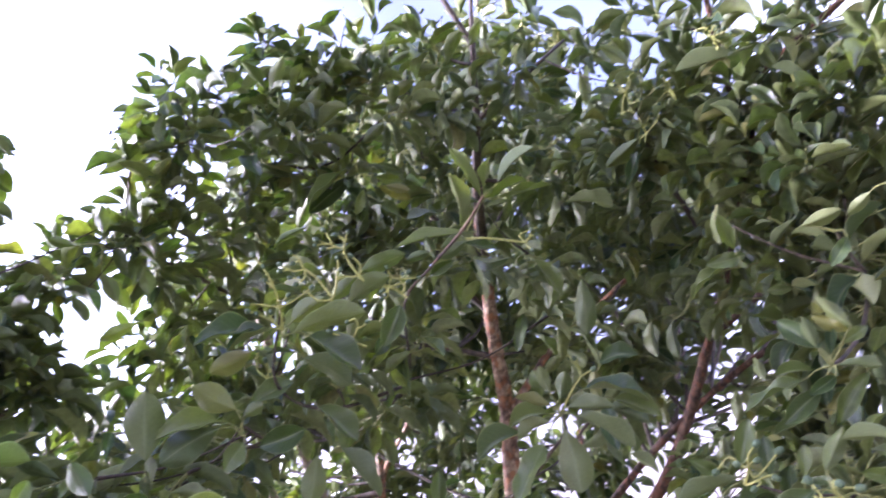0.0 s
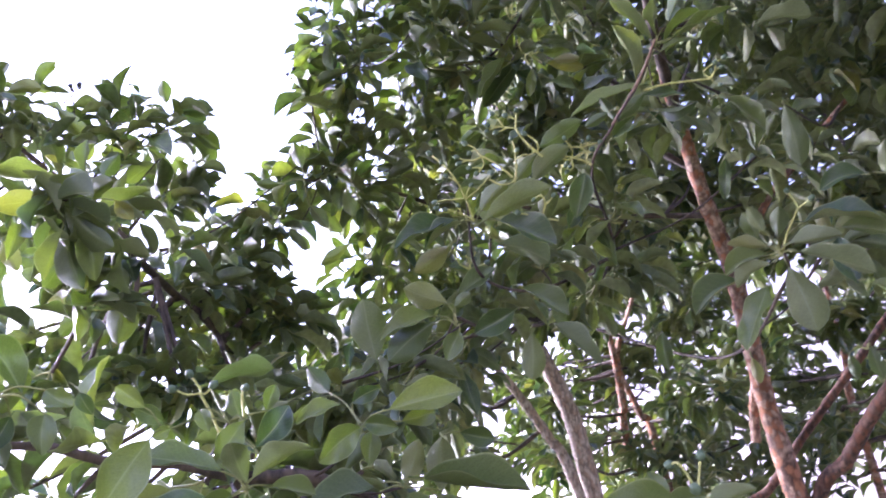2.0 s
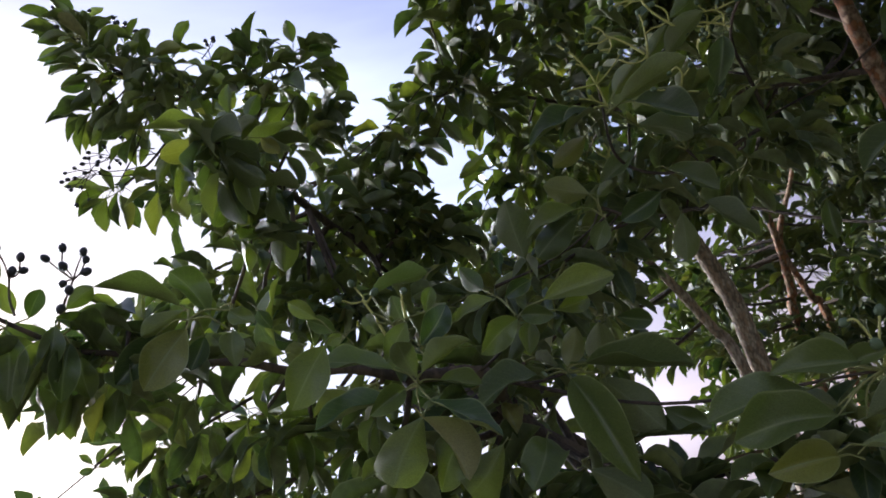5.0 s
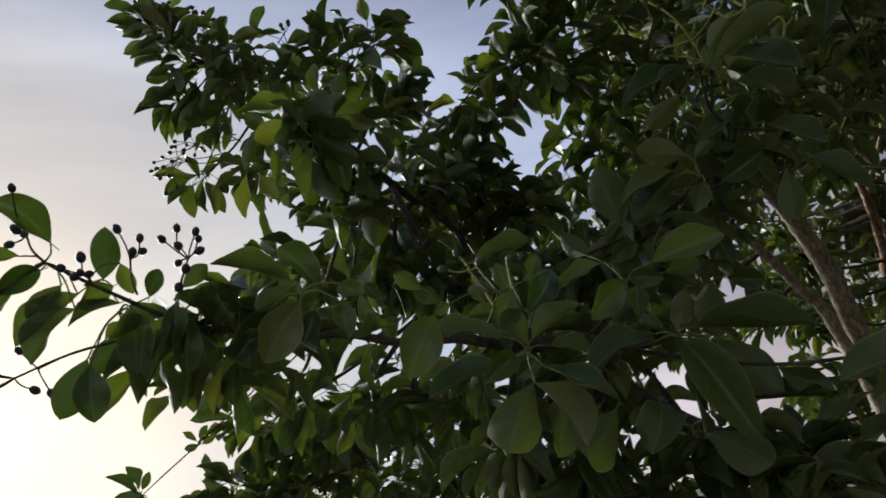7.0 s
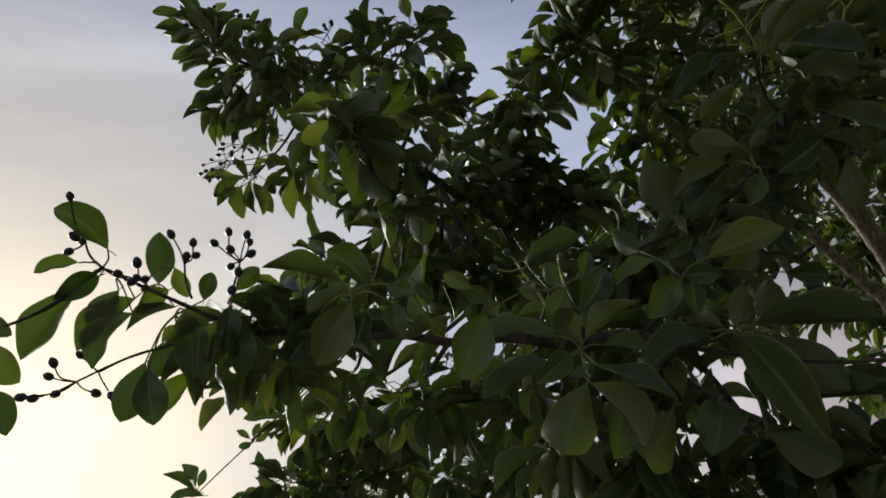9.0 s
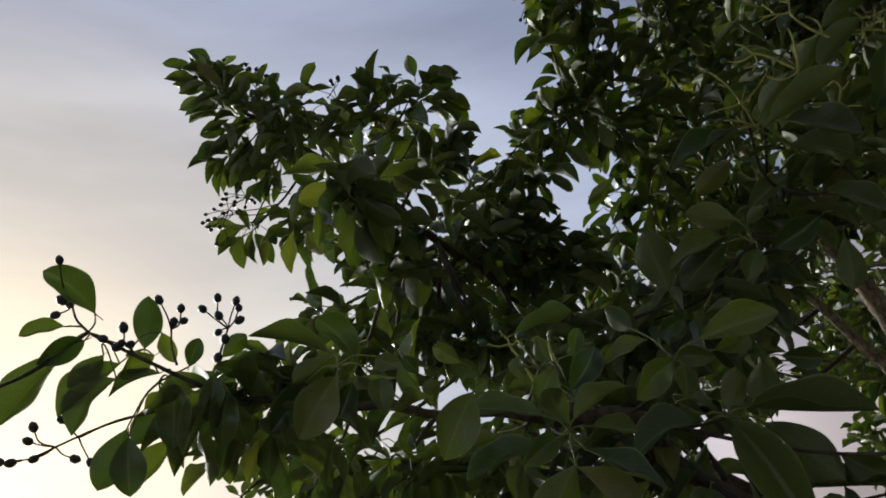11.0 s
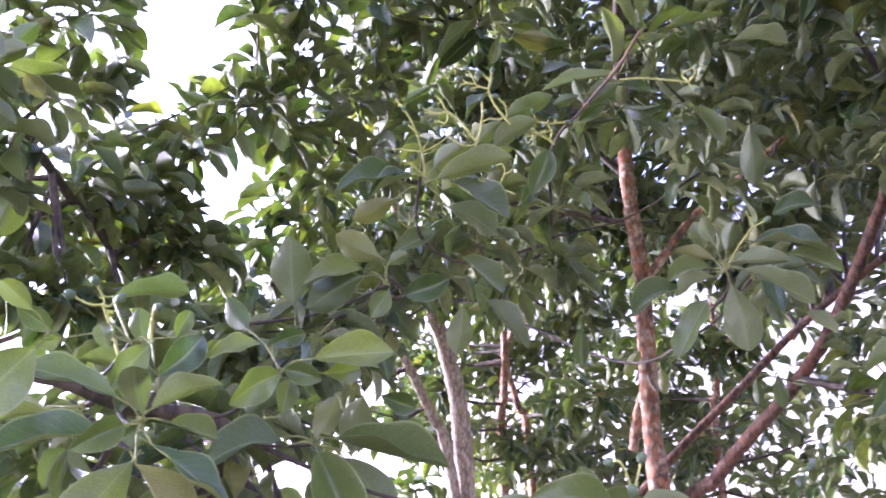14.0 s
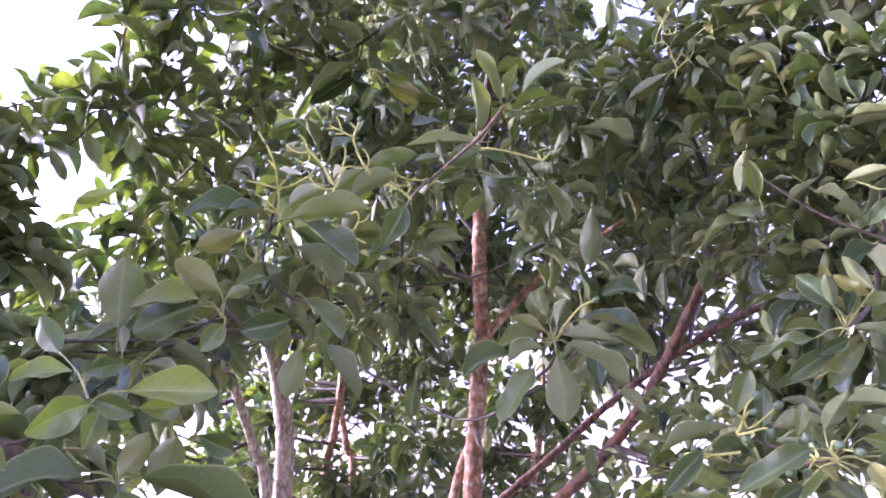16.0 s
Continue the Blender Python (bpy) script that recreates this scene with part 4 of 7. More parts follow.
limb(tree_right, "trunk", [(-0.3, 2.98, -0.1, 0.05), (-0.26, 2.97, 0.7, 0.036), (0.158, 3.006, 1.626, 0.026), (0.32, 2.942, 1.793, 0.024), (0.43, 2.885, 1.903, 0.0225), (0.574, 2.785, 2.037, 0.0215), (0.682, 2.68, 2.166, 0.0205), (0.78, 2.552, 2.334, 0.0195), (0.849, 2.353, 2.508, 0.017), (0.895, 2.228, 2.616, 0.014), (0.925, 2.085, 2.745, 0.011), (0.954, 1.852, 2.879, 0.008), (0.961, 1.607, 2.998, 0.005)], BARK_DARK, "slanting dark reddish brown trunk")
limb(tree_right, "limb", [(-0.27, 2.99, 0.75, 0.022), (-0.106, 3.115, 1.608, 0.0165), (0.062, 3.108, 1.763, 0.016), (0.236, 3.083, 1.92, 0.0155), (0.479, 3.02, 2.117, 0.0145), (0.692, 2.914, 2.293, 0.0135), (0.869, 2.666, 2.4, 0.0125), (1.009, 2.42, 2.455, 0.011), (1.088, 2.144, 2.447, 0.009), (1.16, 1.835, 2.47, 0.006)], BARK_DARK)
limb(tree_right, "limb", [(0.857, 2.347, 2.516, 0.013), (0.935, 2.239, 2.552, 0.012), (1.037, 2.05, 2.582, 0.009), (1.115, 1.877, 2.577, 0.006)], BARK_DARK)
limb(tree_right, "limb", [(0.909, 2.171, 2.669, 0.014), (0.811, 2.071, 2.858, 0.01), (0.719, 1.956, 2.989, 0.007), (0.655, 1.806, 3.124, 0.004)], TWIG)
limb(tree_right, "limb", [(1.115, 1.877, 2.577, 0.006), (0.903, 1.465, 2.28, 0.004), (0.765, 1.26, 2.224, 0.003), (0.68, 1.129, 2.206, 0.0022)], TWIG)
limb(tree_right, "limb", [(1.154, 1.84, 2.469, 0.006), (0.884, 1.506, 2.187, 0.005), (0.732, 1.34, 2.063, 0.004), (0.658, 1.279, 2.018, 0.0028)], TWIG)
limb(tree_right, "limb", [(0.61, 2.748, 2.08, 0.013), (0.735, 2.537, 1.99, 0.01), (0.772, 2.107, 1.894, 0.008), (0.743, 1.681, 1.856, 0.006), (0.624, 1.351, 1.814, 0.004)], TWIG)
# three limbs out of view, added to hold the canopy that blocks sky light
limb(tree_right, "limb", [(0.961, 1.607, 2.998, 0.01), (1.25, 1.3, 3.1, 0.009), (1.55, 0.75, 3.2, 0.007), (1.7, 0.1, 3.1, 0.004)], BARK_DARK)
limb(tree_right, "limb", [(0.954, 1.852, 2.879, 0.01), (0.85, 1.5, 3.3, 0.009), (0.7, 0.9, 3.6, 0.007), (0.75, 0.3, 3.7, 0.004)], BARK_DARK)
limb(tree_right, "limb", [(1.154, 1.84, 2.469, 0.008), (1.6, 1.4, 2.6, 0.008), (1.9, 0.8, 2.5, 0.006), (2, 0.2, 2.4, 0.004)], BARK_DARK)
leafy_end(tree_right, (0.475, 1.36, 1.858), (
    (0.481, 1.373, 1.888, 0.516, 1.359, 1.967, -0.32, -0.95, -0.02, 0.42, -1),
    (0.448, 1.388, 1.882, 0.395, 1.379, 1.912, -0.07, -0.92, -0.39, 0.42, -1),
    (0.464, 1.362, 1.867, 0.344, 1.382, 1.825, -0.21, 0.51, 0.83, 0.33, -1),
    (0.411, 1.359, 1.823, 0.332, 1.354, 1.752, -0.05, -0.99, 0.13, 0.35, -1),
    (0.521, 1.361, 1.86, 0.532, 1.351, 1.931, -0.4, -0.91, -0.07, 0.42, -1),
    (0.574, 1.348, 1.849, 0.59, 1.339, 1.903, -0.41, -0.91, -0.03, 0.42, -1),
    (0.625, 1.32, 1.951, 0.545, 1.344, 1.929, -0.37, -0.87, 0.34, 0.34, -1),
))
leafy_end(tree_right, (0.577, 1.253, 1.791), (
    (0.535, 1.239, 1.808, 0.414, 1.25, 1.744, -0.25, -0.91, 0.32, 0.37, -1),
    (0.68, 1.211, 1.866, 0.609, 1.24, 1.883, 0.41, 0.64, 0.64, 0.34, -1),
    (0.669, 1.218, 1.807, 0.612, 1.227, 1.824, -0.23, -0.94, -0.26, 0.42, -1),
    (0.607, 1.214, 1.783, 0.622, 1.176, 1.729, -0.7, -0.67, 0.26, 0.42, -1),
    (0.596, 1.216, 1.727, 0.56, 1.244, 1.759, 0.62, 0.79, 0, 0.41, -1),
    (0.582, 1.276, 1.844, 0.627, 1.259, 1.906, 0.36, 0.93, -0.01, 0.42, -1),
    (0.603, 1.24, 1.779, 0.645, 1.217, 1.759, -0.52, -0.85, -0.12, 0.42, -1),
    (0.531, 1.282, 1.759, 0.471, 1.282, 1.725, -0.06, -0.99, 0.12, 0.41, -1),
))
leafy_end(tree_right, (0.658, 1.279, 2.018), (
    (0.649, 1.272, 2.052, 0.601, 1.296, 2.123, -0.61, -0.77, -0.15, 0.42, -1),
    (0.634, 1.257, 2.05, 0.623, 1.242, 2.104, 0.49, 0.81, 0.33, 0.42, -1),
    (0.696, 1.234, 2.073, 0.664, 1.25, 2.141, 0.64, 0.76, 0.11, 0.35, -1),
    (0.708, 1.263, 2.074, 0.658, 1.278, 2.116, -0.51, -0.79, -0.33, 0.38, -1),
    (0.662, 1.27, 2.037, 0.677, 1.267, 2.084, -0.42, -0.91, 0.08, 0.42, -1),
    (0.606, 1.291, 2.003, 0.497, 1.311, 1.966, -0.32, -0.83, 0.46, 0.34, -1),
    (0.642, 1.311, 2.024, 0.583, 1.34, 2.033, -0.4, -0.88, 0.27, 0.34, -1),
    (0.652, 1.266, 1.995, 0.597, 1.271, 1.969, -0.05, -1, -0.06, 0.4, -1),
))
leafy_end(tree_right, (0.658, 1.279, 2.018), (
    (0.668, 1.273, 2.017, 0.725, 1.242, 1.996, 0.48, 0.34, 0.81, 0.34, -1),
    (0.582, 1.385, 2.042, 0.573, 1.384, 2.09, 0.47, 0.87, 0.11, 0.42, -1),
    (0.627, 1.286, 1.979, 0.549, 1.296, 1.932, -0.11, -0.99, -0.03, 0.39, -1),
    (0.687, 1.271, 2.056, 0.735, 1.257, 2.076, -0.22, -0.96, -0.19, 0.42, -1),
))
leafy_end(tree_right, (0.68, 1.129, 2.206), (
    (0.693, 1.128, 2.192, 0.651, 1.139, 2.145, -0.17, -0.98, -0.06, 0.42, -1),
    (0.634, 1.141, 2.232, 0.691, 1.105, 2.235, 0.46, 0.77, 0.44, 0.41, -1),
    (0.731, 1.075, 2.244, 0.698, 1.108, 2.224, 0.49, 0.75, 0.44, 0.42, -1),
    (0.619, 1.399, 2.341, 0.596, 1.37, 2.412, -0.36, -0.81, -0.46, 0.42, -1),
    (0.657, 1.441, 2.346, 0.571, 1.457, 2.339, -0.13, -0.9, -0.42, 0.39, -1),
))
leafy_end(tree_right, (0.831, 1.501, 2.978), (
    (0.845, 1.493, 2.978, 0.7, 1.551, 2.995, 0.21, 0.25, 0.95, 0.32, -1),
    (0.87, 1.503, 2.952, 0.762, 1.55, 2.964, 0.18, 0.15, 0.97, 0.34, -1),
    (0.774, 1.562, 2.942, 0.717, 1.593, 2.938, -0.34, -0.72, -0.61, 0.42, -1),
))
leafy_end(tree_right, (0.741, 2.256, 2.566), (
    (0.657, 2.281, 2.576, 0.66, 2.326, 2.464, -0.11, 0.92, 0.37, 0.34, -1),
    (0.716, 2.271, 2.553, 0.721, 2.312, 2.447, -0.1, 0.93, 0.36, 0.34, -1),
    (0.813, 2.22, 2.581, 0.834, 2.259, 2.469, 0.84, 0.44, 0.31, 0.34, -1),
    (0.866, 2.301, 2.316, 0.854, 2.334, 2.222, 0.37, 0.89, 0.27, 0.4, -1),
))
leafy_end(tree_right, (0.342, 1.921, 1.932), (
    (0.349, 1.918, 1.938, 0.349, 1.93, 1.863, -0.22, -0.96, -0.16, 0.42, -1),
    (0.302, 1.929, 1.933, 0.302, 1.939, 1.874, 0.2, 0.97, 0.16, 0.42, -1),
))
leafy_end(tree_right, (0.643, 1.497, 2.481), (
    (0.652, 1.478, 2.502, 0.646, 1.529, 2.424, 0.4, 0.78, 0.48, 0.42, -1),
    (0.543, 1.524, 2.292, 0.62, 1.467, 2.334, -0.66, -0.7, 0.26, 0.34, -1),
    (0.604, 1.729, 2.915, 0.511, 1.795, 2.874, 0.29, 0.76, 0.59, 0.35, -1),
    (0.563, 1.82, 2.814, 0.601, 1.752, 2.887, -0.45, -0.76, -0.47, 0.34, -1),
    (0.856, 1.695, 2.367, 0.802, 1.72, 2.378, -0.45, -0.81, -0.38, 0.42, -1),
))
leafy_end(tree_right, (0.801, 1.716, 2.906), (
    (0.788, 1.709, 2.923, 0.718, 1.691, 2.984, -0.33, -0.74, -0.59, 0.39, -1),
    (0.81, 1.699, 2.922, 0.837, 1.638, 2.981, 0.36, 0.73, 0.59, 0.41, -1),
    (0.822, 1.717, 2.892, 0.913, 1.685, 2.872, -0.38, -0.74, -0.56, 0.38, -1),
    (0.792, 1.733, 2.889, 0.741, 1.791, 2.839, -0.33, -0.77, -0.55, 0.42, -1),
    (0.821, 1.727, 2.88, 0.871, 1.753, 2.809, 0.37, 0.76, 0.54, 0.41, -1),
))
leafy_end(tree_right, (0.965, 1.546, 2.834), (
    (0.953, 1.54, 2.85, 0.893, 1.537, 2.898, -0.42, -0.7, -0.58, 0.42, -1),
    (0.972, 1.53, 2.848, 0.998, 1.471, 2.897, 0.45, 0.68, 0.58, 0.42, -1),
    (0.982, 1.545, 2.82, 1.057, 1.526, 2.781, -0.46, -0.7, -0.55, 0.42, -1),
    (0.957, 1.562, 2.819, 0.921, 1.622, 2.768, -0.43, -0.72, -0.54, 0.42, -1),
    (0.982, 1.555, 2.809, 1.019, 1.583, 2.739, -0.45, -0.71, -0.53, 0.42, -1),
))
leafy_end(tree_right, (1.007, 1.57, 2.567), (
    (0.997, 1.566, 2.583, 0.944, 1.569, 2.629, -0.46, -0.75, -0.48, 0.42, -1),
    (1.014, 1.556, 2.582, 1.046, 1.501, 2.631, 0.49, 0.73, 0.48, 0.42, -1),
    (1.022, 1.568, 2.554, 1.077, 1.556, 2.512, -0.5, -0.74, -0.44, 0.42, -1),
    (0.999, 1.584, 2.552, 0.958, 1.638, 2.5, -0.47, -0.77, -0.44, 0.42, -1),
))
fruit_cluster(tree_right, (0.474, 1.36, 1.854), (0.478, 1.333, 1.873), 0.0062, False, ((0.495, 1.304, 1.907), (0.462, 1.333, 1.883), (0.496, 1.327, 1.884), (0.534, 1.315, 1.893), (0.425, 1.345, 1.877),))
fruit_cluster(tree_right, (0.476, 1.36, 1.852), (0.488, 1.333, 1.852), 0.0062, False, ((0.476, 1.327, 1.838), (0.514, 1.317, 1.849),))
fruit_cluster(tree_right, (0.477, 1.365, 1.824), (0.427, 1.364, 1.819), 0.006, False, ((0.397, 1.361, 1.828), (0.381, 1.377, 1.819),))
fruit_cluster(tree_right, (0.581, 1.251, 1.793), (0.544, 1.248, 1.795), 0.0068, False, ((0.505, 1.257, 1.776), (0.529, 1.254, 1.774), (0.544, 1.249, 1.811), (0.533, 1.266, 1.804), (0.532, 1.24, 1.825),))
fruit_cluster(tree_right, (0.581, 1.251, 1.793), (0.563, 1.235, 1.807), 0.0068, False, ((0.568, 1.218, 1.81), (0.595, 1.214, 1.799),))
for spray in ((0.58, 1.72, 3.01, 0.07), (0.61, 1.69, 2.87, 0.07), (0.81, 1.5, 3, 0.07), (0.88, 1.46, 2.99, 0.06), (0.73, 1.68, 2.99, 0.06)):
    panicle(tree_right, *spray)
for spray in (
    (0.78, 1.85, 3.09, 0.3, 1.25), (0.94, 1.68, 3.12, 0.28, 0.69), (1.07, 1.51, 2.96, 0.3, 1), (1.04, 1.64, 2.74, 0.36, 1.5),
    (0.91, 1.87, 2.8, 0.32, 1.5), (0.92, 2.37, 2.78, 0.28, 1.25), (0.99, 1.86, 2.52, 0.3, 1.38), (1.02, 1.85, 2.21, 0.28, 1.25),
    (0.94, 2.15, 2.08, 0.26, 1.25), (0.69, 2.06, 3.04, 0.28, 1.25), (0.81, 1.75, 3.34, 0.24, 0.75), (0.92, 2.98, 2.34, 0.2, 0.75),
    (1.15, 2.62, 2.36, 0.3, 1.25), (0.86, 2.48, 2.09, 0.22, 0.88), (1.08, 2.02, 2.12, 0.26, 1.25), (0.7, 2.45, 1.94, 0.2, 1),
):
    pad(tree_right, *spray, size=0.104)
for spray in (
    (0.69, 2.71, 2.6, 0.26, 1), (0.83, 3.23, 4.15, 0.3, 0.75), (1.18, 3.19, 4.12, 0.3, 0.75), (1.34, 2.99, 3.78, 0.3, 0.75),
    (1.74, 2.98, 3.7, 0.3, 0.75), (1.96, 2.79, 3.51, 0.3, 0.75), (0.7, 3.32, 3.79, 0.3, 0.75), (0.95, 3.25, 3.63, 0.3, 0.75),
    (1.6, 3.53, 3.83, 0.3, 0.75), (1.75, 3.32, 3.55, 0.3, 0.75), (2.05, 3.27, 3.5, 0.3, 0.75), (0.78, 3.76, 3.59, 0.3, 0.75),
    (1.16, 3.65, 3.63, 0.3, 0.75), (1.48, 3.51, 3.45, 0.3, 0.75), (1.67, 3.36, 3.24, 0.3, 0.75), (1.98, 3.24, 3.28, 0.3, 0.75),
):
    pad(tree_right, *spray)
# the 0.34 pads here are unseen canopy, added to darken the near leaves
for spray in (
    (0.61, 3.54, 3.26, 0.3, 0.75), (1.08, 3.65, 3.29, 0.3, 0.75), (1.25, 3.46, 3.22, 0.3, 0.75), (1.75, 3.77, 3.15, 0.3, 0.75),
    (2.02, 3.51, 3.06, 0.3, 0.75), (1.83, 1.03, 2.45, 0.34, 0.8), (1.98, 0.47, 2.42, 0.34, 0.8), (1.72, -0.08, 2.29, 0.34, 0.8),
    (1.97, -0.66, 2.44, 0.34, 0.8), (1.69, -1.16, 2.43, 0.34, 0.8), (1.44, 0.64, 2.93, 0.34, 0.8), (1.77, 0.25, 3.1, 0.34, 0.8),
    (1.45, -0.2, 2.83, 0.34, 0.8), (1.43, -0.64, 2.91, 0.34, 0.8), (1.37, -1.15, 3.1, 0.34, 0.8), (0.78, 0.95, 3.57, 0.34, 0.8),
):
    pad(tree_right, *spray)
# more unseen canopy overhead and behind, added to keep sky light off near leaves
for spray in (
    (0.91, 0.63, 3.36, 0.34, 0.8), (0.95, 0.32, 3.2, 0.34, 0.8), (1.23, 0.06, 3.57, 0.34, 0.8), (1.08, -0.26, 3.38, 0.34, 0.8),
    (0.87, -0.49, 3.19, 0.34, 0.8), (0.86, -0.87, 3.56, 0.34, 0.8), (0.13, 0.6, 3.72, 0.34, 0.8), (0.29, 0.55, 3.76, 0.34, 0.8),
    (0.36, 0.37, 3.38, 0.34, 0.8), (0.52, 0.3, 3.71, 0.34, 0.8), (0.61, 0.15, 3.77, 0.34, 0.8), (0.51, -0.02, 3.38, 0.34, 0.8),
    (0.57, -0.19, 3.69, 0.34, 0.8), (0.52, -0.35, 3.79, 0.34, 0.8), (0.33, -0.39, 3.39, 0.34, 0.8),
):
    pad(tree_right, *spray)
for spray in (
    (1.06, 1.61, 2.42, 0.28, 1), (1.14, 1.49, 2.75, 0.3, 1), (1, 1.68, 2.19, 0.2, 1), (0.74, 1.91, 1.81, 0.2, 1),
    (0.92, 1.69, 1.88, 0.2, 1), (0.91, 2.03, 1.97, 0.18, 0.7),
):
    pad(tree_right, *spray, single=True)
finish_tree(tree_right)

# ---- the pale-stemmed tree whose boughs reach over the camera ----

tree_left = thing("tree", "evergreen tree with pale grey-brown stems and long low leafy boughs", "tree", (-0.62, 3.5, 0), group="trees")
limb(tree_left, "stem", [(-0.62, 3.5, -0.1, 0.055), (-0.63, 3.46, 1.2, 0.046), (-0.639, 3.376, 1.97, 0.041), (-0.646, 3.337, 2.225, 0.039), (-0.681, 3.248, 2.449, 0.035), (-0.713, 3.155, 2.597, 0.03), (-0.756, 2.988, 2.789, 0.024), (-0.792, 2.77, 2.995, 0.016), (-0.788, 2.537, 3.194, 0.01)], BARK_GREY, "pale grey-brown upright stem")
limb(tree_left, "stem", [(-0.6, 3.45, 1, 0.03), (-0.693, 3.317, 1.956, 0.024), (-0.751, 3.279, 2.143, 0.022), (-0.81, 3.203, 2.303, 0.02), (-0.864, 3.078, 2.449, 0.016), (-0.932, 2.9, 2.605, 0.011)], BARK_GREY)
limb(tree_left, "bough", [(-0.66, 3.4, 1.3, 0.03), (-1.184, 2.768, 1.726, 0.021), (-1.292, 2.324, 2.083, 0.017), (-1.337, 1.915, 2.316, 0.014), (-1.291, 1.712, 2.399, 0.0125), (-1.354, 1.598, 2.51, 0.011), (-1.546, 1.529, 2.787, 0.011), (-1.714, 1.411, 2.992, 0.008), (-1.825, 1.285, 3.148, 0.005), (-1.934, 1.159, 3.281, 0.003)], TWIG, "long brown bough above the near leaves")
limb(tree_left, "bough", [(-1.327, 1.658, 2.447, 0.013), (-1.181, 1.274, 2.441, 0.01), (-1.054, 1.038, 2.389, 0.007), (-1.026, 0.941, 2.377, 0.004)], TWIG)
limb(tree_left, "bough", [(-0.6, 3.3, 1.1, 0.03), (-0.55, 2.3, 1.35, 0.024), (-0.674, 1.387, 1.685, 0.017), (-0.643, 1.185, 1.783, 0.014), (-0.738, 1.076, 1.803, 0.01), (-0.795, 1.002, 1.829, 0.0088), (-0.858, 0.931, 1.838, 0.0078), (-0.903, 0.85, 1.862, 0.0068), (-0.953, 0.773, 1.868, 0.0056), (-0.999, 0.699, 1.892, 0.005), (-1.025, 0.634, 1.903, 0.0044), (-1.051, 0.53, 1.953, 0.003), (-1.088, 0.446, 2.008, 0.002)], TWIG, "low brown bough reaching towards the camera")
limb(tree_left, "limb", [(-0.73, 3.11, 2.657, 0.01), (-0.427, 2.545, 2.401, 0.007), (-0.153, 1.954, 2.338, 0.005), (-0.106, 1.551, 2.382, 0.0035), (-0.025, 1.464, 2.433, 0.003), (0.057, 1.472, 2.524, 0.003), (0.112, 1.462, 2.6, 0.0025)], TWIG)
limb(tree_left, "limb", [(-0.153, 1.954, 2.338, 0.005), (-0.305, 1.671, 2.197, 0.0038), (-0.377, 1.446, 2.182, 0.0032), (-0.345, 1.338, 2.301, 0.0024)], TWIG)
limb(tree_left, "limb", [(-0.427, 2.545, 2.401, 0.006), (-0.446, 1.766, 2.16, 0.004), (-0.453, 1.456, 2.108, 0.004)], TWIG)
limb(tree_left, "limb", [(-0.427, 2.545, 2.401, 0.006), (0.017, 2.048, 2.026, 0.004), (0.189, 1.616, 2.029, 0.004), (0.208, 1.511, 2.082, 0.003)], TWIG)
leafy_end(tree_left, (-1.088, 0.446, 2.008), (
    (-1.076, 0.45, 2.034, -1.093, 0.38, 2.099, 0.97, -0.23, 0, 0.48, 3),
    (-1.096, 0.415, 2.016, -1.119, 0.361, 2.003, 0.83, -0.44, 0.34, 0.48, -1),
    (-1.086, 0.44, 1.993, -1.098, 0.38, 1.956, 0.98, -0.08, -0.2, 0.52, -1),
    (-1.11, 0.417, 1.979, -1.142, 0.352, 1.879, -0.88, -0.22, 0.42, 0.48, -1),
    (-1.092, 0.471, 1.976, -1.122, 0.433, 1.932, -0.89, 0.34, 0.32, 0.6, -1),
    (-1.096, 0.497, 1.966, -1.137, 0.425, 1.893, -0.71, -0.25, 0.66, 0.48, -1),
    (-1.095, 0.492, 1.942, -1.128, 0.443, 1.863, -0.76, -0.37, 0.54, 0.48, -1),
))
leafy_end(tree_left, (-1.071, 0.496, 1.971), (
    (-1.075, 0.526, 1.986, -1.054, 0.522, 2.065, -0.88, 0.4, 0.26, 0.57, -1),
    (-1.06, 0.542, 1.943, -1.098, 0.482, 1.914, -0.5, -0.11, 0.86, 0.48, -1),
    (-1.073, 0.54, 1.975, -1.085, 0.492, 1.939, 0.98, -0.14, -0.14, 0.6, -1),
    (-1.065, 0.549, 2.011, -1.08, 0.576, 1.969, -0.8, 0.33, 0.51, 0.55, -1),
))
leafy_end(tree_left, (-1.055, 0.539, 1.928), (
    (-1.109, 0.514, 1.869, -1.149, 0.49, 1.789, -0.86, 0.41, 0.31, 0.6, -1),
    (-1.074, 0.502, 1.849, -1.071, 0.504, 1.765, 0.91, -0.41, 0.03, 0.6, -1),
    (-1.089, 0.589, 1.851, -1.119, 0.536, 1.784, -0.92, 0.03, 0.39, 0.48, -1),
    (-1.088, 0.558, 1.908, -1.11, 0.525, 1.847, -0.93, 0.35, 0.14, 0.6, -1),
    (-1.039, 0.549, 1.928, -1.045, 0.554, 1.824, 0.89, -0.45, -0.07, 0.5, -1),
    (-1.047, 0.584, 1.953, -1.035, 0.596, 1.997, 0.9, -0.41, -0.14, 0.6, -1),
    (-1.085, 0.573, 1.854, -1.08, 0.588, 1.842, -0.87, 0.44, 0.23, 0.6, -1),
))
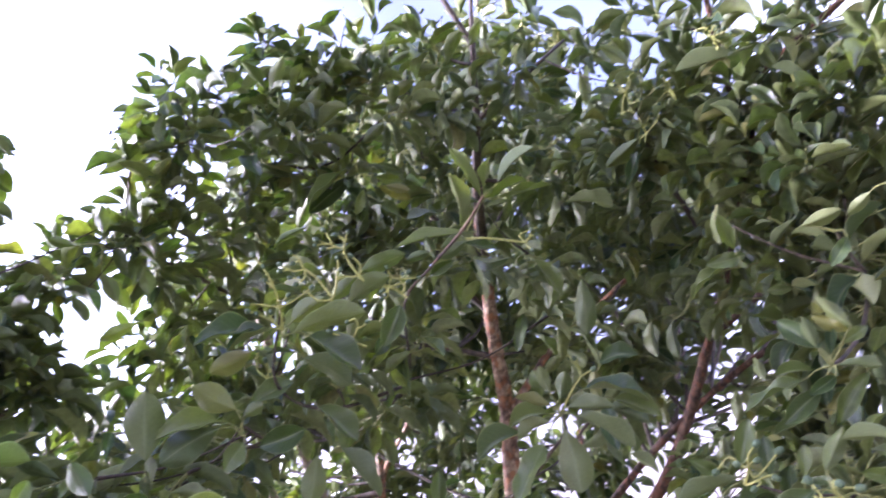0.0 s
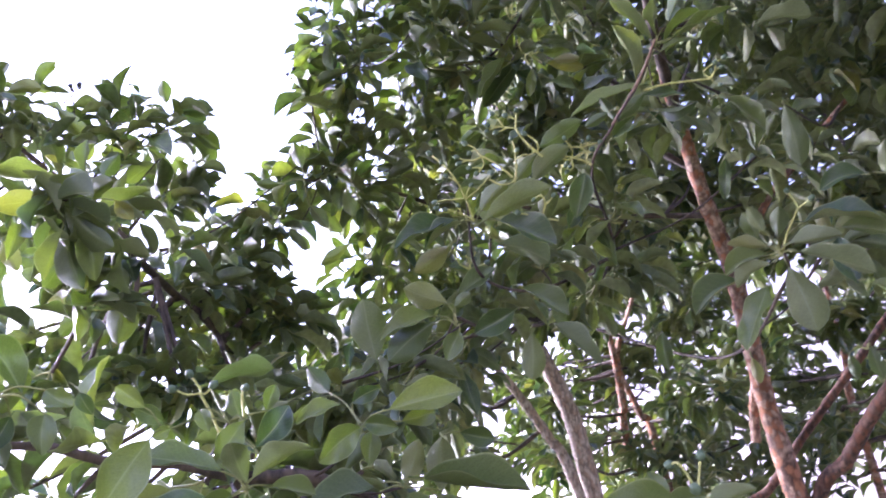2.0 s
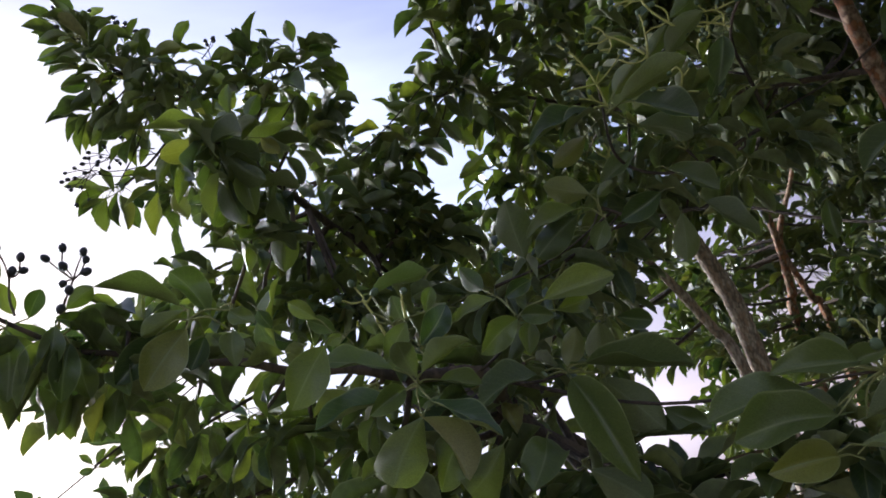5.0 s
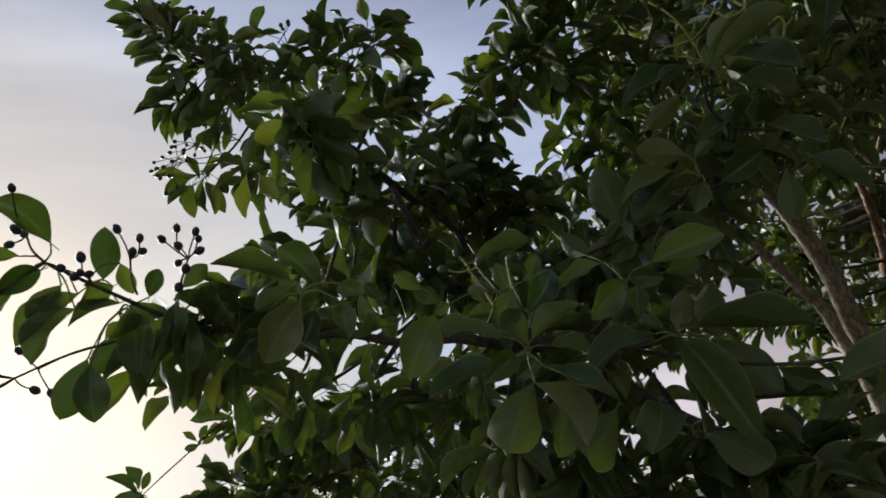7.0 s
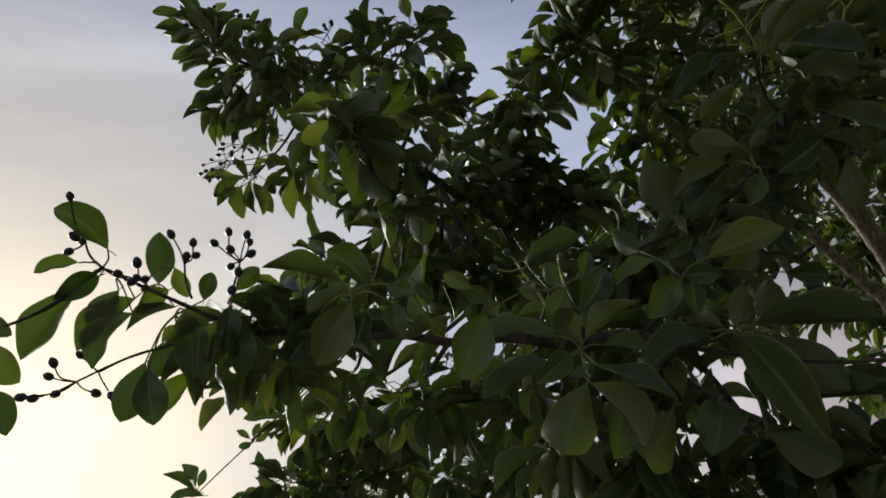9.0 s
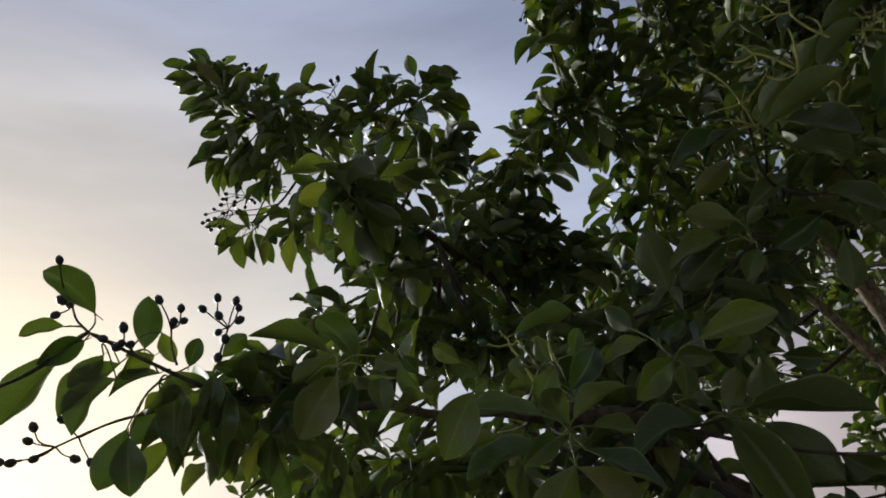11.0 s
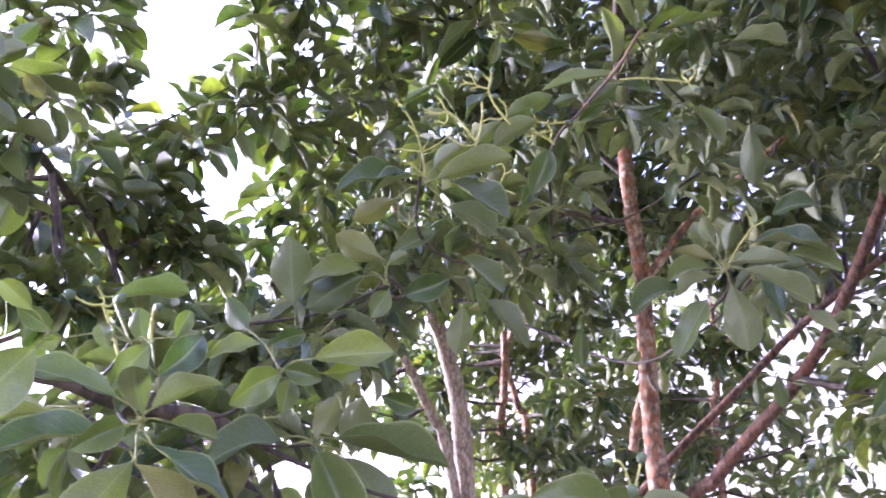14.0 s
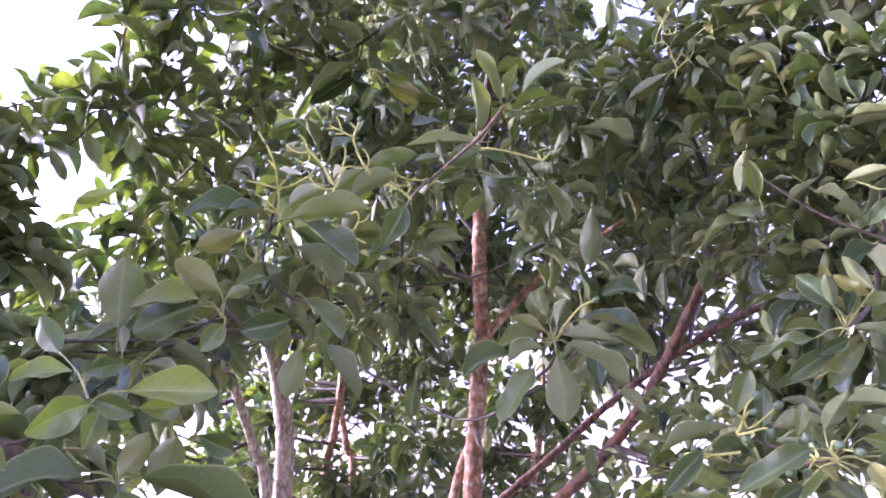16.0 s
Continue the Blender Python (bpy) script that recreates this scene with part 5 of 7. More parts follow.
leafy_end(tree_left, (-1.004, 0.604, 1.909), (
    (-0.992, 0.594, 1.924, -0.998, 0.583, 1.854, 0.89, -0.45, 0, 0.52, -1),
    (-0.989, 0.615, 1.898, -0.997, 0.605, 1.812, 0.88, -0.48, -0.02, 0.49, -1),
    (-0.995, 0.634, 1.883, -1.002, 0.652, 1.822, 0.82, -0.51, -0.24, 0.6, -1),
    (-1.066, 0.607, 1.858, -1.074, 0.628, 1.776, -0.34, 0.9, 0.27, 0.48, -1),
    (-1.047, 0.647, 1.844, -1.067, 0.638, 1.782, -0.94, 0.19, 0.28, 0.48, -1),
    (-1.044, 0.672, 1.844, -1.069, 0.658, 1.776, -0.94, 0, 0.34, 0.48, -1),
    (-1.031, 0.694, 1.84, -1.063, 0.689, 1.771, -0.9, -0.12, 0.42, 0.48, -1),
    (-1.026, 0.716, 1.848, -1.044, 0.714, 1.78, -0.94, 0.25, 0.24, 0.48, -1),
))
leafy_end(tree_left, (-1.004, 0.604, 1.909), (
    (-1.011, 0.621, 1.96, -0.974, 0.643, 1.987, -0.67, 0.59, 0.45, 0.6, -1),
    (-1.004, 0.645, 1.941, -0.997, 0.597, 1.939, 0.91, 0.15, -0.37, 0.6, -1),
))
leafy_end(tree_left, (-0.867, 0.728, 1.908), (
    (-0.883, 0.728, 1.937, -0.925, 0.615, 1.965, -0.02, 0.26, 0.97, 0.48, -1),
    (-0.868, 0.77, 1.921, -0.898, 0.723, 1.998, 0.92, -0.38, 0.14, 0.48, -1),
    (-0.857, 0.717, 1.889, -0.88, 0.657, 1.8, 0.91, -0.42, 0.04, 0.58, 2),
    (-0.89, 0.738, 1.932, -0.92, 0.684, 1.895, -0.91, 0.39, 0.16, 0.6, -1),
    (-0.817, 0.768, 1.878, -0.806, 0.758, 1.819, 0.71, -0.66, 0.25, 0.6, -1),
    (-0.825, 0.773, 1.915, -0.785, 0.784, 1.884, 0.3, -0.95, 0.06, 0.6, -1),
    (-0.805, 0.811, 1.913, -0.791, 0.823, 1.88, 0.6, -0.8, -0.06, 0.6, -1),
    (-0.753, 0.882, 1.891, -0.783, 0.855, 1.925, 0.54, -0.82, -0.18, 0.53, -1),
))
leafy_end(tree_left, (-0.867, 0.728, 1.908), (
    (-0.923, 0.712, 1.9, -0.956, 0.663, 1.828, 0.88, -0.46, -0.09, 0.53, -1),
    (-0.89, 0.774, 1.893, -0.908, 0.757, 1.843, 0.81, -0.57, -0.1, 0.6, -1),
))
leafy_end(tree_left, (-0.623, 0.94, 1.75), (
    (-0.615, 0.931, 1.76, -0.607, 0.887, 1.808, -0.6, 0.54, 0.59, 0.6, -1),
    (-0.608, 0.935, 1.765, -0.523, 0.95, 1.791, -0.34, 0.5, 0.8, 0.48, -1),
    (-0.645, 0.916, 1.78, -0.732, 0.858, 1.812, 0.54, -0.41, 0.73, 0.48, -1),
    (-0.703, 0.839, 1.827, -0.727, 0.782, 1.736, 0.83, -0.55, 0.12, 0.57, 2),
    (-0.627, 0.912, 1.744, -0.654, 0.857, 1.711, 0.88, -0.47, 0.07, 0.51, -1),
    (-0.654, 0.918, 1.737, -0.738, 0.833, 1.711, 0.28, -0.53, 0.8, 0.48, -1),
    (-0.601, 0.936, 1.722, -0.518, 0.976, 1.65, 0.7, -0.33, 0.63, 0.48, -1),
    (-0.616, 0.928, 1.7, -0.574, 0.955, 1.601, 0.09, 0.95, 0.3, 0.48, -1),
))
leafy_end(tree_left, (-0.623, 0.94, 1.75), (
    (-0.606, 0.976, 1.756, -0.561, 1.021, 1.738, 0.7, -0.5, 0.51, 0.48, -1),
))
leafy_end(tree_left, (-0.652, 0.942, 1.855), (
    (-0.623, 0.94, 1.849, -0.644, 0.902, 1.789, 0.78, -0.61, 0.12, 0.52, -1),
    (-0.621, 0.964, 1.814, -0.578, 0.991, 1.87, 0.64, -0.76, -0.13, 0.6, -1),
    (-0.649, 0.969, 1.859, -0.657, 0.959, 1.908, -0.56, 0.82, 0.07, 0.6, -1),
    (-0.698, 0.959, 1.928, -0.627, 1.031, 1.95, -0.34, 0.05, 0.94, 0.48, -1),
    (-0.674, 0.905, 1.871, -0.656, 0.905, 1.836, 0.45, -0.86, 0.24, 0.6, -1),
    (-0.714, 0.891, 1.852, -0.72, 0.863, 1.836, 0.97, -0.24, 0.09, 0.6, -1),
    (-0.617, 0.989, 1.871, -0.604, 0.998, 1.91, 0.65, -0.76, -0.05, 0.6, -1),
    (-0.751, 0.92, 1.874, -0.777, 0.886, 1.897, 0.67, -0.7, -0.25, 0.6, -1),
))
leafy_end(tree_left, (-0.501, 1.071, 1.832), (
    (-0.494, 1.054, 1.826, -0.541, 1.002, 1.778, 0.74, -0.68, 0, 0.54, -1),
    (-0.584, 1.018, 1.847, -0.518, 1.042, 1.865, 0.25, -0.92, 0.29, 0.48, -1),
    (-0.492, 1.064, 1.833, -0.444, 1.081, 1.818, 0.28, -0.95, -0.17, 0.6, -1),
    (-0.497, 1.098, 1.826, -0.503, 1.083, 1.774, 0.54, -0.83, 0.18, 0.6, -1),
    (-0.466, 1.106, 1.856, -0.363, 1.169, 1.872, 0.48, -0.85, 0.21, 0.48, 0),
    (-0.521, 1.084, 1.876, -0.474, 1.093, 1.891, 0.27, -0.91, -0.32, 0.6, -1),
    (-0.563, 1.087, 1.905, -0.593, 1.076, 1.954, -0.34, 0.94, -0.01, 0.6, -1),
    (-0.458, 1.126, 1.838, -0.415, 1.165, 1.85, 0.69, -0.71, -0.16, 0.6, -1),
))
leafy_end(tree_left, (-0.483, 1.156, 1.742), (
    (-0.447, 1.16, 1.749, -0.292, 1.202, 1.704, 0.37, -0.62, 0.69, 0.27, -1),
    (-0.509, 1.121, 1.738, -0.585, 1.035, 1.707, 0.29, -0.55, 0.78, 0.48, -1),
    (-0.512, 1.14, 1.754, -0.593, 1.084, 1.742, -0.28, 0.2, 0.94, 0.48, -1),
    (-0.47, 1.142, 1.728, -0.395, 1.12, 1.554, 0.3, -0.92, 0.24, 0.35, 1),
    (-0.479, 1.156, 1.751, -0.455, 1.178, 1.815, -0.53, 0.85, -0.09, 0.56, -1),
    (-0.437, 1.2, 1.731, -0.421, 1.193, 1.813, -0.38, 0.91, 0.16, 0.6, -1),
    (-0.402, 1.232, 1.821, -0.354, 1.263, 1.803, 0.47, -0.85, -0.24, 0.6, -1),
    (-0.386, 1.252, 1.801, -0.369, 1.256, 1.755, 0.27, -0.96, 0.03, 0.55, -1),
))
leafy_end(tree_left, (-0.483, 1.156, 1.742), (
    (-0.455, 1.215, 1.728, -0.38, 1.243, 1.625, -0.32, 0.95, 0.02, 0.57, -1),
    (-0.386, 1.281, 1.663, -0.323, 1.294, 1.614, 0.22, -0.98, 0.03, 0.52, -1),
    (-0.436, 1.253, 1.627, -0.34, 1.31, 1.608, 0.44, -0.49, 0.75, 0.48, -1),
    (-0.663, 0.992, 1.713, -0.671, 0.905, 1.614, -0.77, 0.51, -0.38, 0.6, -1),
    (-0.577, 1.069, 1.65, -0.588, 0.97, 1.584, -0.81, 0.38, -0.44, 0.6, -1),
    (-0.528, 1.121, 1.647, -0.523, 1.034, 1.572, 0.64, -0.48, 0.6, 0.6, -1),
    (-0.631, 1.044, 1.675, -0.632, 0.963, 1.596, 0.74, -0.47, 0.48, 0.56, -1),
    (-0.489, 1.166, 1.589, -0.402, 1.149, 1.526, -0.04, 0.95, -0.31, 0.6, -1),
))
leafy_end(tree_left, (-0.051, 1.114, 1.62), (
    (-0.07, 1.091, 1.635, -0.168, 1.053, 1.643, 0.36, -0.88, 0.32, 0.48, -1),
    (-0.136, 1.082, 1.617, -0.251, 1.023, 1.603, 0.25, -0.66, 0.71, 0.46, -1),
    (-0.111, 1.067, 1.578, -0.221, 1.001, 1.573, 0.43, -0.76, 0.48, 0.47, -1),
    (-0.11, 1.087, 1.59, -0.163, 1.087, 1.621, -0.04, 1, -0.05, 0.51, -1),
    (-0.037, 1.115, 1.623, 0.027, 1.138, 1.639, -0.39, 0.82, 0.41, 0.48, -1),
    (-0.086, 1.109, 1.635, -0.034, 1.094, 1.639, -0.28, -0.93, 0.25, 0.48, -1),
    (-0.087, 1.111, 1.57, 0.015, 1.089, 1.581, 0.12, 0.84, 0.52, 0.48, -1),
    (-0.081, 1.091, 1.542, 0.017, 1.069, 1.546, -0.2, -0.83, 0.52, 0.48, -1),
))
leafy_end(tree_left, (-0.051, 1.114, 1.62), (
    (-0.097, 1.058, 1.54, 0.003, 1.037, 1.512, 0.07, -0.66, 0.74, 0.48, -1),
    (-0.092, 1.158, 1.639, -0.106, 1.162, 1.69, 0.09, -0.99, 0.1, 0.6, -1),
    (-0.126, 1.063, 1.533, -0.197, 1.007, 1.53, 0.62, -0.78, 0.07, 0.52, -1),
))
leafy_end(tree_left, (-0.448, 1.444, 2.084), (
    (-0.613, 1.38, 2.038, -0.614, 1.352, 2.168, -0.37, 0.91, 0.19, 0.6, 2),
    (-0.486, 1.407, 2.093, -0.579, 1.365, 2.023, -0.52, 0.84, 0.18, 0.55, -1),
    (-0.491, 1.421, 2.112, -0.6, 1.382, 2.078, 0.24, -0.93, 0.28, 0.48, -1),
    (-0.456, 1.423, 2.134, -0.539, 1.398, 2.183, -0.12, 0.95, 0.28, 0.6, -1),
    (-0.44, 1.431, 2.065, -0.471, 1.408, 2.006, 0.5, -0.86, 0.07, 0.6, -1),
    (-0.322, 1.451, 2.084, -0.412, 1.441, 2.056, 0.2, -0.93, -0.32, 0.56, -1),
    (-0.436, 1.414, 2.114, -0.397, 1.416, 2.136, -0.24, 0.9, 0.36, 0.6, -1),
    (-0.437, 1.454, 2.153, -0.348, 1.468, 2.195, 0.11, -0.99, 0.11, 0.48, -1),
))
leafy_end(tree_left, (-0.448, 1.444, 2.084), (
    (-0.305, 1.49, 2.041, -0.325, 1.492, 1.944, -0.21, 0.97, 0.07, 0.52, -1),
    (-0.259, 1.514, 2.054, -0.187, 1.529, 1.951, 0.67, 0.51, 0.54, 0.47, -1),
    (-0.3, 1.479, 2.137, -0.224, 1.505, 2.061, 0.57, -0.77, 0.3, 0.48, -1),
))
leafy_end(tree_left, (-0.344, 1.373, 2.256), (
    (-0.393, 1.344, 2.269, -0.507, 1.305, 2.23, 0.23, -0.94, 0.24, 0.48, -1),
    (-0.366, 1.343, 2.261, -0.443, 1.312, 2.211, 0.02, -0.87, 0.5, 0.48, -1),
    (-0.324, 1.364, 2.259, -0.175, 1.379, 2.293, -0.24, 0.44, 0.87, 0.39, -1),
    (-0.33, 1.38, 2.293, -0.262, 1.386, 2.345, -0.35, 0.87, 0.35, 0.56, -1),
    (-0.413, 1.378, 2.235, -0.492, 1.363, 2.194, -0.36, 0.86, 0.37, 0.52, -1),
    (-0.291, 1.365, 2.248, -0.191, 1.374, 2.163, 0.35, -0.88, 0.33, 0.46, -1),
    (-0.315, 1.417, 2.224, -0.224, 1.437, 2.16, 0.3, 0.7, 0.65, 0.48, -1),
    (-0.104, 1.398, 2.307, -0.147, 1.415, 2.224, 0.14, -0.95, -0.27, 0.51, -1),
))
leafy_end(tree_left, (-0.344, 1.373, 2.256), (
    (-0.132, 1.434, 2.257, -0.169, 1.438, 2.219, 0.19, -0.94, -0.3, 0.6, -1),
    (-0.216, 1.418, 2.339, -0.123, 1.418, 2.393, -0.43, 0.49, 0.76, 0.48, -1),
    (-0.25, 1.409, 2.348, -0.192, 1.402, 2.392, -0.28, 0.82, 0.5, 0.48, -1),
    (-0.185, 1.423, 2.416, -0.085, 1.43, 2.451, -0.26, 0.74, 0.62, 0.48, -1),
))
limb(tree_left, "shoot", [(-0.027, 1.460, 2.431, 0.0032), (0.056, 1.467, 2.524, 0.0031), (0.112, 1.458, 2.600, 0.0025)], RED_TWIG, "reddish young shoot", sides=8, steps=8)
leafy_end(tree_left, (0.113, 1.465, 2.596), (
    (0.106, 1.46, 2.603, 0.047, 1.406, 2.712, 0.3, -0.91, -0.28, 0.22, -1),
    (0.049, 1.493, 2.547, 0.036, 1.427, 2.656, 0.56, 0.68, 0.48, 0.27, -1),
    (0.118, 1.455, 2.608, 0.139, 1.403, 2.671, -0.58, -0.71, -0.4, 0.23, -1),
    (0.151, 1.44, 2.621, 0.241, 1.384, 2.669, -0.17, 0.47, 0.86, 0.19, -1),
    (0.13, 1.482, 2.603, 0.221, 1.466, 2.637, -0.15, -0.99, -0.08, 0.22, -1),
    (0.147, 1.464, 2.59, 0.277, 1.436, 2.591, -0.21, -0.97, -0.1, 0.18, -1),
    (0.116, 1.477, 2.577, 0.175, 1.467, 2.579, 0.05, 0.43, 0.9, 0.29, -1),
    (0.059, 1.495, 2.525, -0.108, 1.488, 2.507, -0.11, 0.28, 0.95, 0.14, -1),
), young=True)
leafy_end(tree_left, (0.113, 1.465, 2.596), (
    (-0.02, 1.51, 2.473, -0.037, 1.479, 2.521, 0.03, 0.84, 0.54, 0.4, -1),
    (0.058, 1.496, 2.504, -0.009, 1.5, 2.468, -0.18, 0.89, 0.42, 0.4, -1),
    (0.053, 1.508, 2.506, 0.131, 1.516, 2.478, 0.08, -0.99, -0.07, 0.39, -1),
    (-0.03, 1.491, 2.484, -0.087, 1.49, 2.468, -0.16, 0.86, 0.49, 0.4, -1),
    (-0.036, 1.511, 2.432, 0.022, 1.486, 2.45, -0.18, -0.81, -0.56, 0.4, -1),
))
leafy_end(tree_left, (0.199, 1.518, 2.065), (
    (0.181, 1.505, 2.085, 0.113, 1.505, 2.113, 0.3, 0.65, 0.7, 0.48, -1),
    (0.186, 1.504, 2.115, 0.169, 1.487, 2.168, 0.16, 0.92, 0.35, 0.49, -1),
    (0.202, 1.488, 2.091, 0.219, 1.457, 2.137, 0.24, 0.84, 0.48, 0.6, -1),
    (0.218, 1.491, 2.073, 0.3, 1.457, 2.051, 0.41, 0.53, 0.74, 0.48, -1),
    (0.228, 1.495, 2.054, 0.327, 1.463, 1.969, 0.67, 0.17, 0.72, 0.45, -1),
    (0.202, 1.507, 2.034, 0.208, 1.497, 1.901, 0.21, 0.98, -0.06, 0.51, 2),
    (0.155, 1.511, 2.009, 0.082, 1.497, 1.897, -0.23, -0.93, 0.27, 0.45, -1),
    (0.115, 1.529, 2.04, 0.015, 1.52, 1.994, -0.14, -0.86, 0.48, 0.48, -1),
))
leafy_end(tree_left, (0.199, 1.518, 2.065), (
    (0.174, 1.507, 2.05, 0.103, 1.505, 2.02, -0.36, 0.44, 0.82, 0.48, -1),
    (0.179, 1.53, 2.075, 0.091, 1.536, 2.06, -0.14, -0.89, 0.43, 0.48, -1),
    (0.257, 1.502, 2.11, 0.378, 1.475, 2.058, 0.05, -0.84, 0.55, 0.45, -1),
    (0.318, 1.527, 2.089, 0.402, 1.508, 2.034, -0.13, -0.98, 0.13, 0.48, -1),
    (0.391, 1.518, 2.173, 0.304, 1.513, 2.167, 0.03, -0.9, 0.43, 0.48, -1),
    (0.329, 1.546, 1.976, 0.374, 1.534, 1.927, 0.65, 0.63, 0.43, 0.48, -1),
    (0.172, 1.548, 2.119, 0.162, 1.537, 2.18, -0.18, -0.96, -0.2, 0.57, -1),
))
leafy_end(tree_left, (-1.051, 1.025, 2.402), (
    (-1.058, 0.966, 2.44, -1.133, 0.85, 2.427, -0.39, 0.15, 0.91, 0.43, -1),
    (-1.072, 0.964, 2.406, -1.125, 0.881, 2.368, -0.84, 0.34, 0.42, 0.49, -1),
    (-0.999, 0.985, 2.413, -1.024, 0.966, 2.347, 0.83, -0.54, -0.16, 0.6, -1),
    (-1.081, 1.018, 2.373, -1.117, 0.953, 2.361, -0.81, 0.36, 0.46, 0.6, -1),
    (-1.082, 1.026, 2.361, -1.127, 0.978, 2.316, -0.82, 0.45, 0.34, 0.6, -1),
    (-1.04, 1.02, 2.34, -1.039, 1.047, 2.239, 0.66, -0.73, -0.19, 0.51, -1),
    (-1.117, 1.04, 2.339, -1.153, 1.028, 2.253, -0.77, 0.59, 0.25, 0.54, -1),
    (-1.019, 1.034, 2.468, -0.991, 1.047, 2.519, -0.78, 0.56, 0.28, 0.6, -1),
))
leafy_end(tree_left, (-1.051, 1.025, 2.402), (
    (-1.041, 1.007, 2.472, -1.024, 0.993, 2.541, 0.17, -0.96, -0.24, 0.48, -1),
    (-0.995, 1.044, 2.407, -0.97, 1.07, 2.364, 0.46, -0.85, -0.25, 0.59, -1),
    (-0.989, 1.104, 2.378, -0.987, 1.148, 2.32, 0.02, 0.8, 0.6, 0.48, -1),
    (-0.999, 1.249, 2.373, -0.965, 1.309, 2.319, 0.15, 0.62, 0.77, 0.48, -1),
    (-1.104, 0.979, 2.447, -1.041, 1.029, 2.467, -0.62, 0.57, 0.53, 0.49, -1),
    (-1.096, 1.193, 2.284, -1.129, 1.198, 2.169, -0.69, 0.69, 0.23, 0.55, -1),
    (-1.247, 1.217, 2.303, -1.301, 1.2, 2.236, -0.67, 0.63, 0.38, 0.48, -1),
    (-1.289, 1.339, 2.285, -1.337, 1.31, 2.25, -0.66, 0.66, 0.36, 0.6, -1),
))
leafy_end(tree_left, (-1.051, 1.025, 2.402), (
    (-1.24, 1.426, 2.201, -1.181, 1.471, 2.213, -0.61, 0.72, 0.33, 0.6, -1),
    (-1.552, 1.178, 2.564, -1.605, 1.198, 2.454, -0.9, -0.11, 0.41, 0.48, -1),
    (-1.531, 1.209, 2.56, -1.533, 1.259, 2.495, -0.7, 0.56, 0.45, 0.6, -1),
))
leafy_end(tree_left, (-1.096, 0.297, 1.9), (
    (-1.104, 0.274, 1.892, -1.103, 0.34, 1.836, -0.94, 0.23, 0.26, 0.53, -1),
    (-1.093, 0.276, 1.927, -1.09, 0.326, 1.897, -0.93, 0.23, 0.3, 0.48, -1),
    (-1.115, 0.299, 1.832, -1.12, 0.33, 1.77, -0.71, 0.6, 0.37, 0.48, -1),
))
leafy_end(tree_left, (-1.933, 1.14, 3.295), (
    (-1.923, 1.091, 3.336, -1.956, 0.99, 3.357, 0.95, -0.31, 0.03, 0.48, -1),
    (-1.888, 1.128, 3.351, -1.885, 1.054, 3.397, 0.04, 0.53, 0.85, 0.48, -1),
    (-1.942, 1.129, 3.292, -1.975, 1.061, 3.297, 0.69, -0.38, -0.62, 0.6, -1),
    (-1.954, 1.144, 3.269, -2.012, 1.082, 3.242, -0.7, 0.38, 0.6, 0.53, -1),
    (-1.935, 1.188, 3.261, -2.025, 1.122, 3.201, -0.54, -0.05, 0.84, 0.47, -1),
    (-1.873, 1.181, 3.334, -1.856, 1.143, 3.375, 0.66, -0.4, -0.64, 0.59, -1),
    (-1.917, 1.149, 3.307, -1.903, 1.102, 3.351, -0.67, 0.39, 0.63, 0.52, -1),
))
leafy_end(tree_left, (-1.923, 1.259, 3.14), (
    (-1.937, 1.218, 3.154, -1.994, 1.144, 3.137, 0.7, -0.42, -0.57, 0.49, -1),
    (-1.94, 1.239, 3.134, -2.011, 1.186, 3.084, -0.71, 0.43, 0.56, 0.49, -1),
    (-1.95, 1.271, 3.096, -2.036, 1.274, 2.979, -0.81, 0.04, 0.59, 0.41, -1),
    (-1.91, 1.284, 3.135, -1.964, 1.288, 3.065, -0.76, 0.25, 0.6, 0.48, -1),
    (-1.868, 1.287, 3.182, -1.924, 1.228, 3.161, 0.68, -0.44, -0.58, 0.6, -1),
))
leafy_end(tree_left, (-1.328, 1.549, 3.073), (
    (-1.307, 1.537, 3.103, -1.286, 1.496, 3.159, -0.51, 0.59, 0.63, 0.6, -1),
    (-1.373, 1.483, 3.099, -1.474, 1.414, 3.069, 0.57, -0.82, -0.02, 0.48, -1),
    (-1.366, 1.504, 3.085, -1.463, 1.459, 3.039, -0.47, 0.13, 0.87, 0.48, -1),
    (-1.285, 1.575, 3.083, -1.234, 1.635, 3.063, 0.49, -0.63, -0.6, 0.56, -1),
    (-1.284, 1.616, 3.042, -1.235, 1.702, 2.988, 0.75, -0.6, -0.28, 0.48, -1),
    (-1.305, 1.618, 3.021, -1.278, 1.713, 2.937, 0.24, 0.61, 0.76, 0.46, -1),
    (-1.332, 1.664, 2.945, -1.31, 1.739, 2.873, 0.04, 0.68, 0.73, 0.48, -1),
    (-1.353, 1.635, 2.959, -1.345, 1.702, 2.886, 0.86, -0.42, -0.29, 0.48, -1),
))
leafy_end(tree_left, (-1.328, 1.549, 3.073), (
    (-1.357, 1.474, 3.12, -1.371, 1.437, 3.142, 0.93, -0.36, -0.01, 0.48, -1),
))
leafy_end(tree_left, (-2.089, 1.395, 2.887), (
    (-2.125, 1.377, 2.849, -2.17, 1.401, 2.745, -0.92, -0.11, 0.37, 0.48, -1),
    (-2.094, 1.414, 2.859, -2.129, 1.458, 2.751, -0.09, 0.91, 0.4, 0.48, -1),
    (-2.069, 1.447, 2.865, -2.073, 1.483, 2.818, 0.73, -0.51, -0.46, 0.6, -1),
    (-2.121, 1.361, 2.871, -2.187, 1.299, 2.825, 0.75, -0.61, -0.24, 0.48, -1),
))
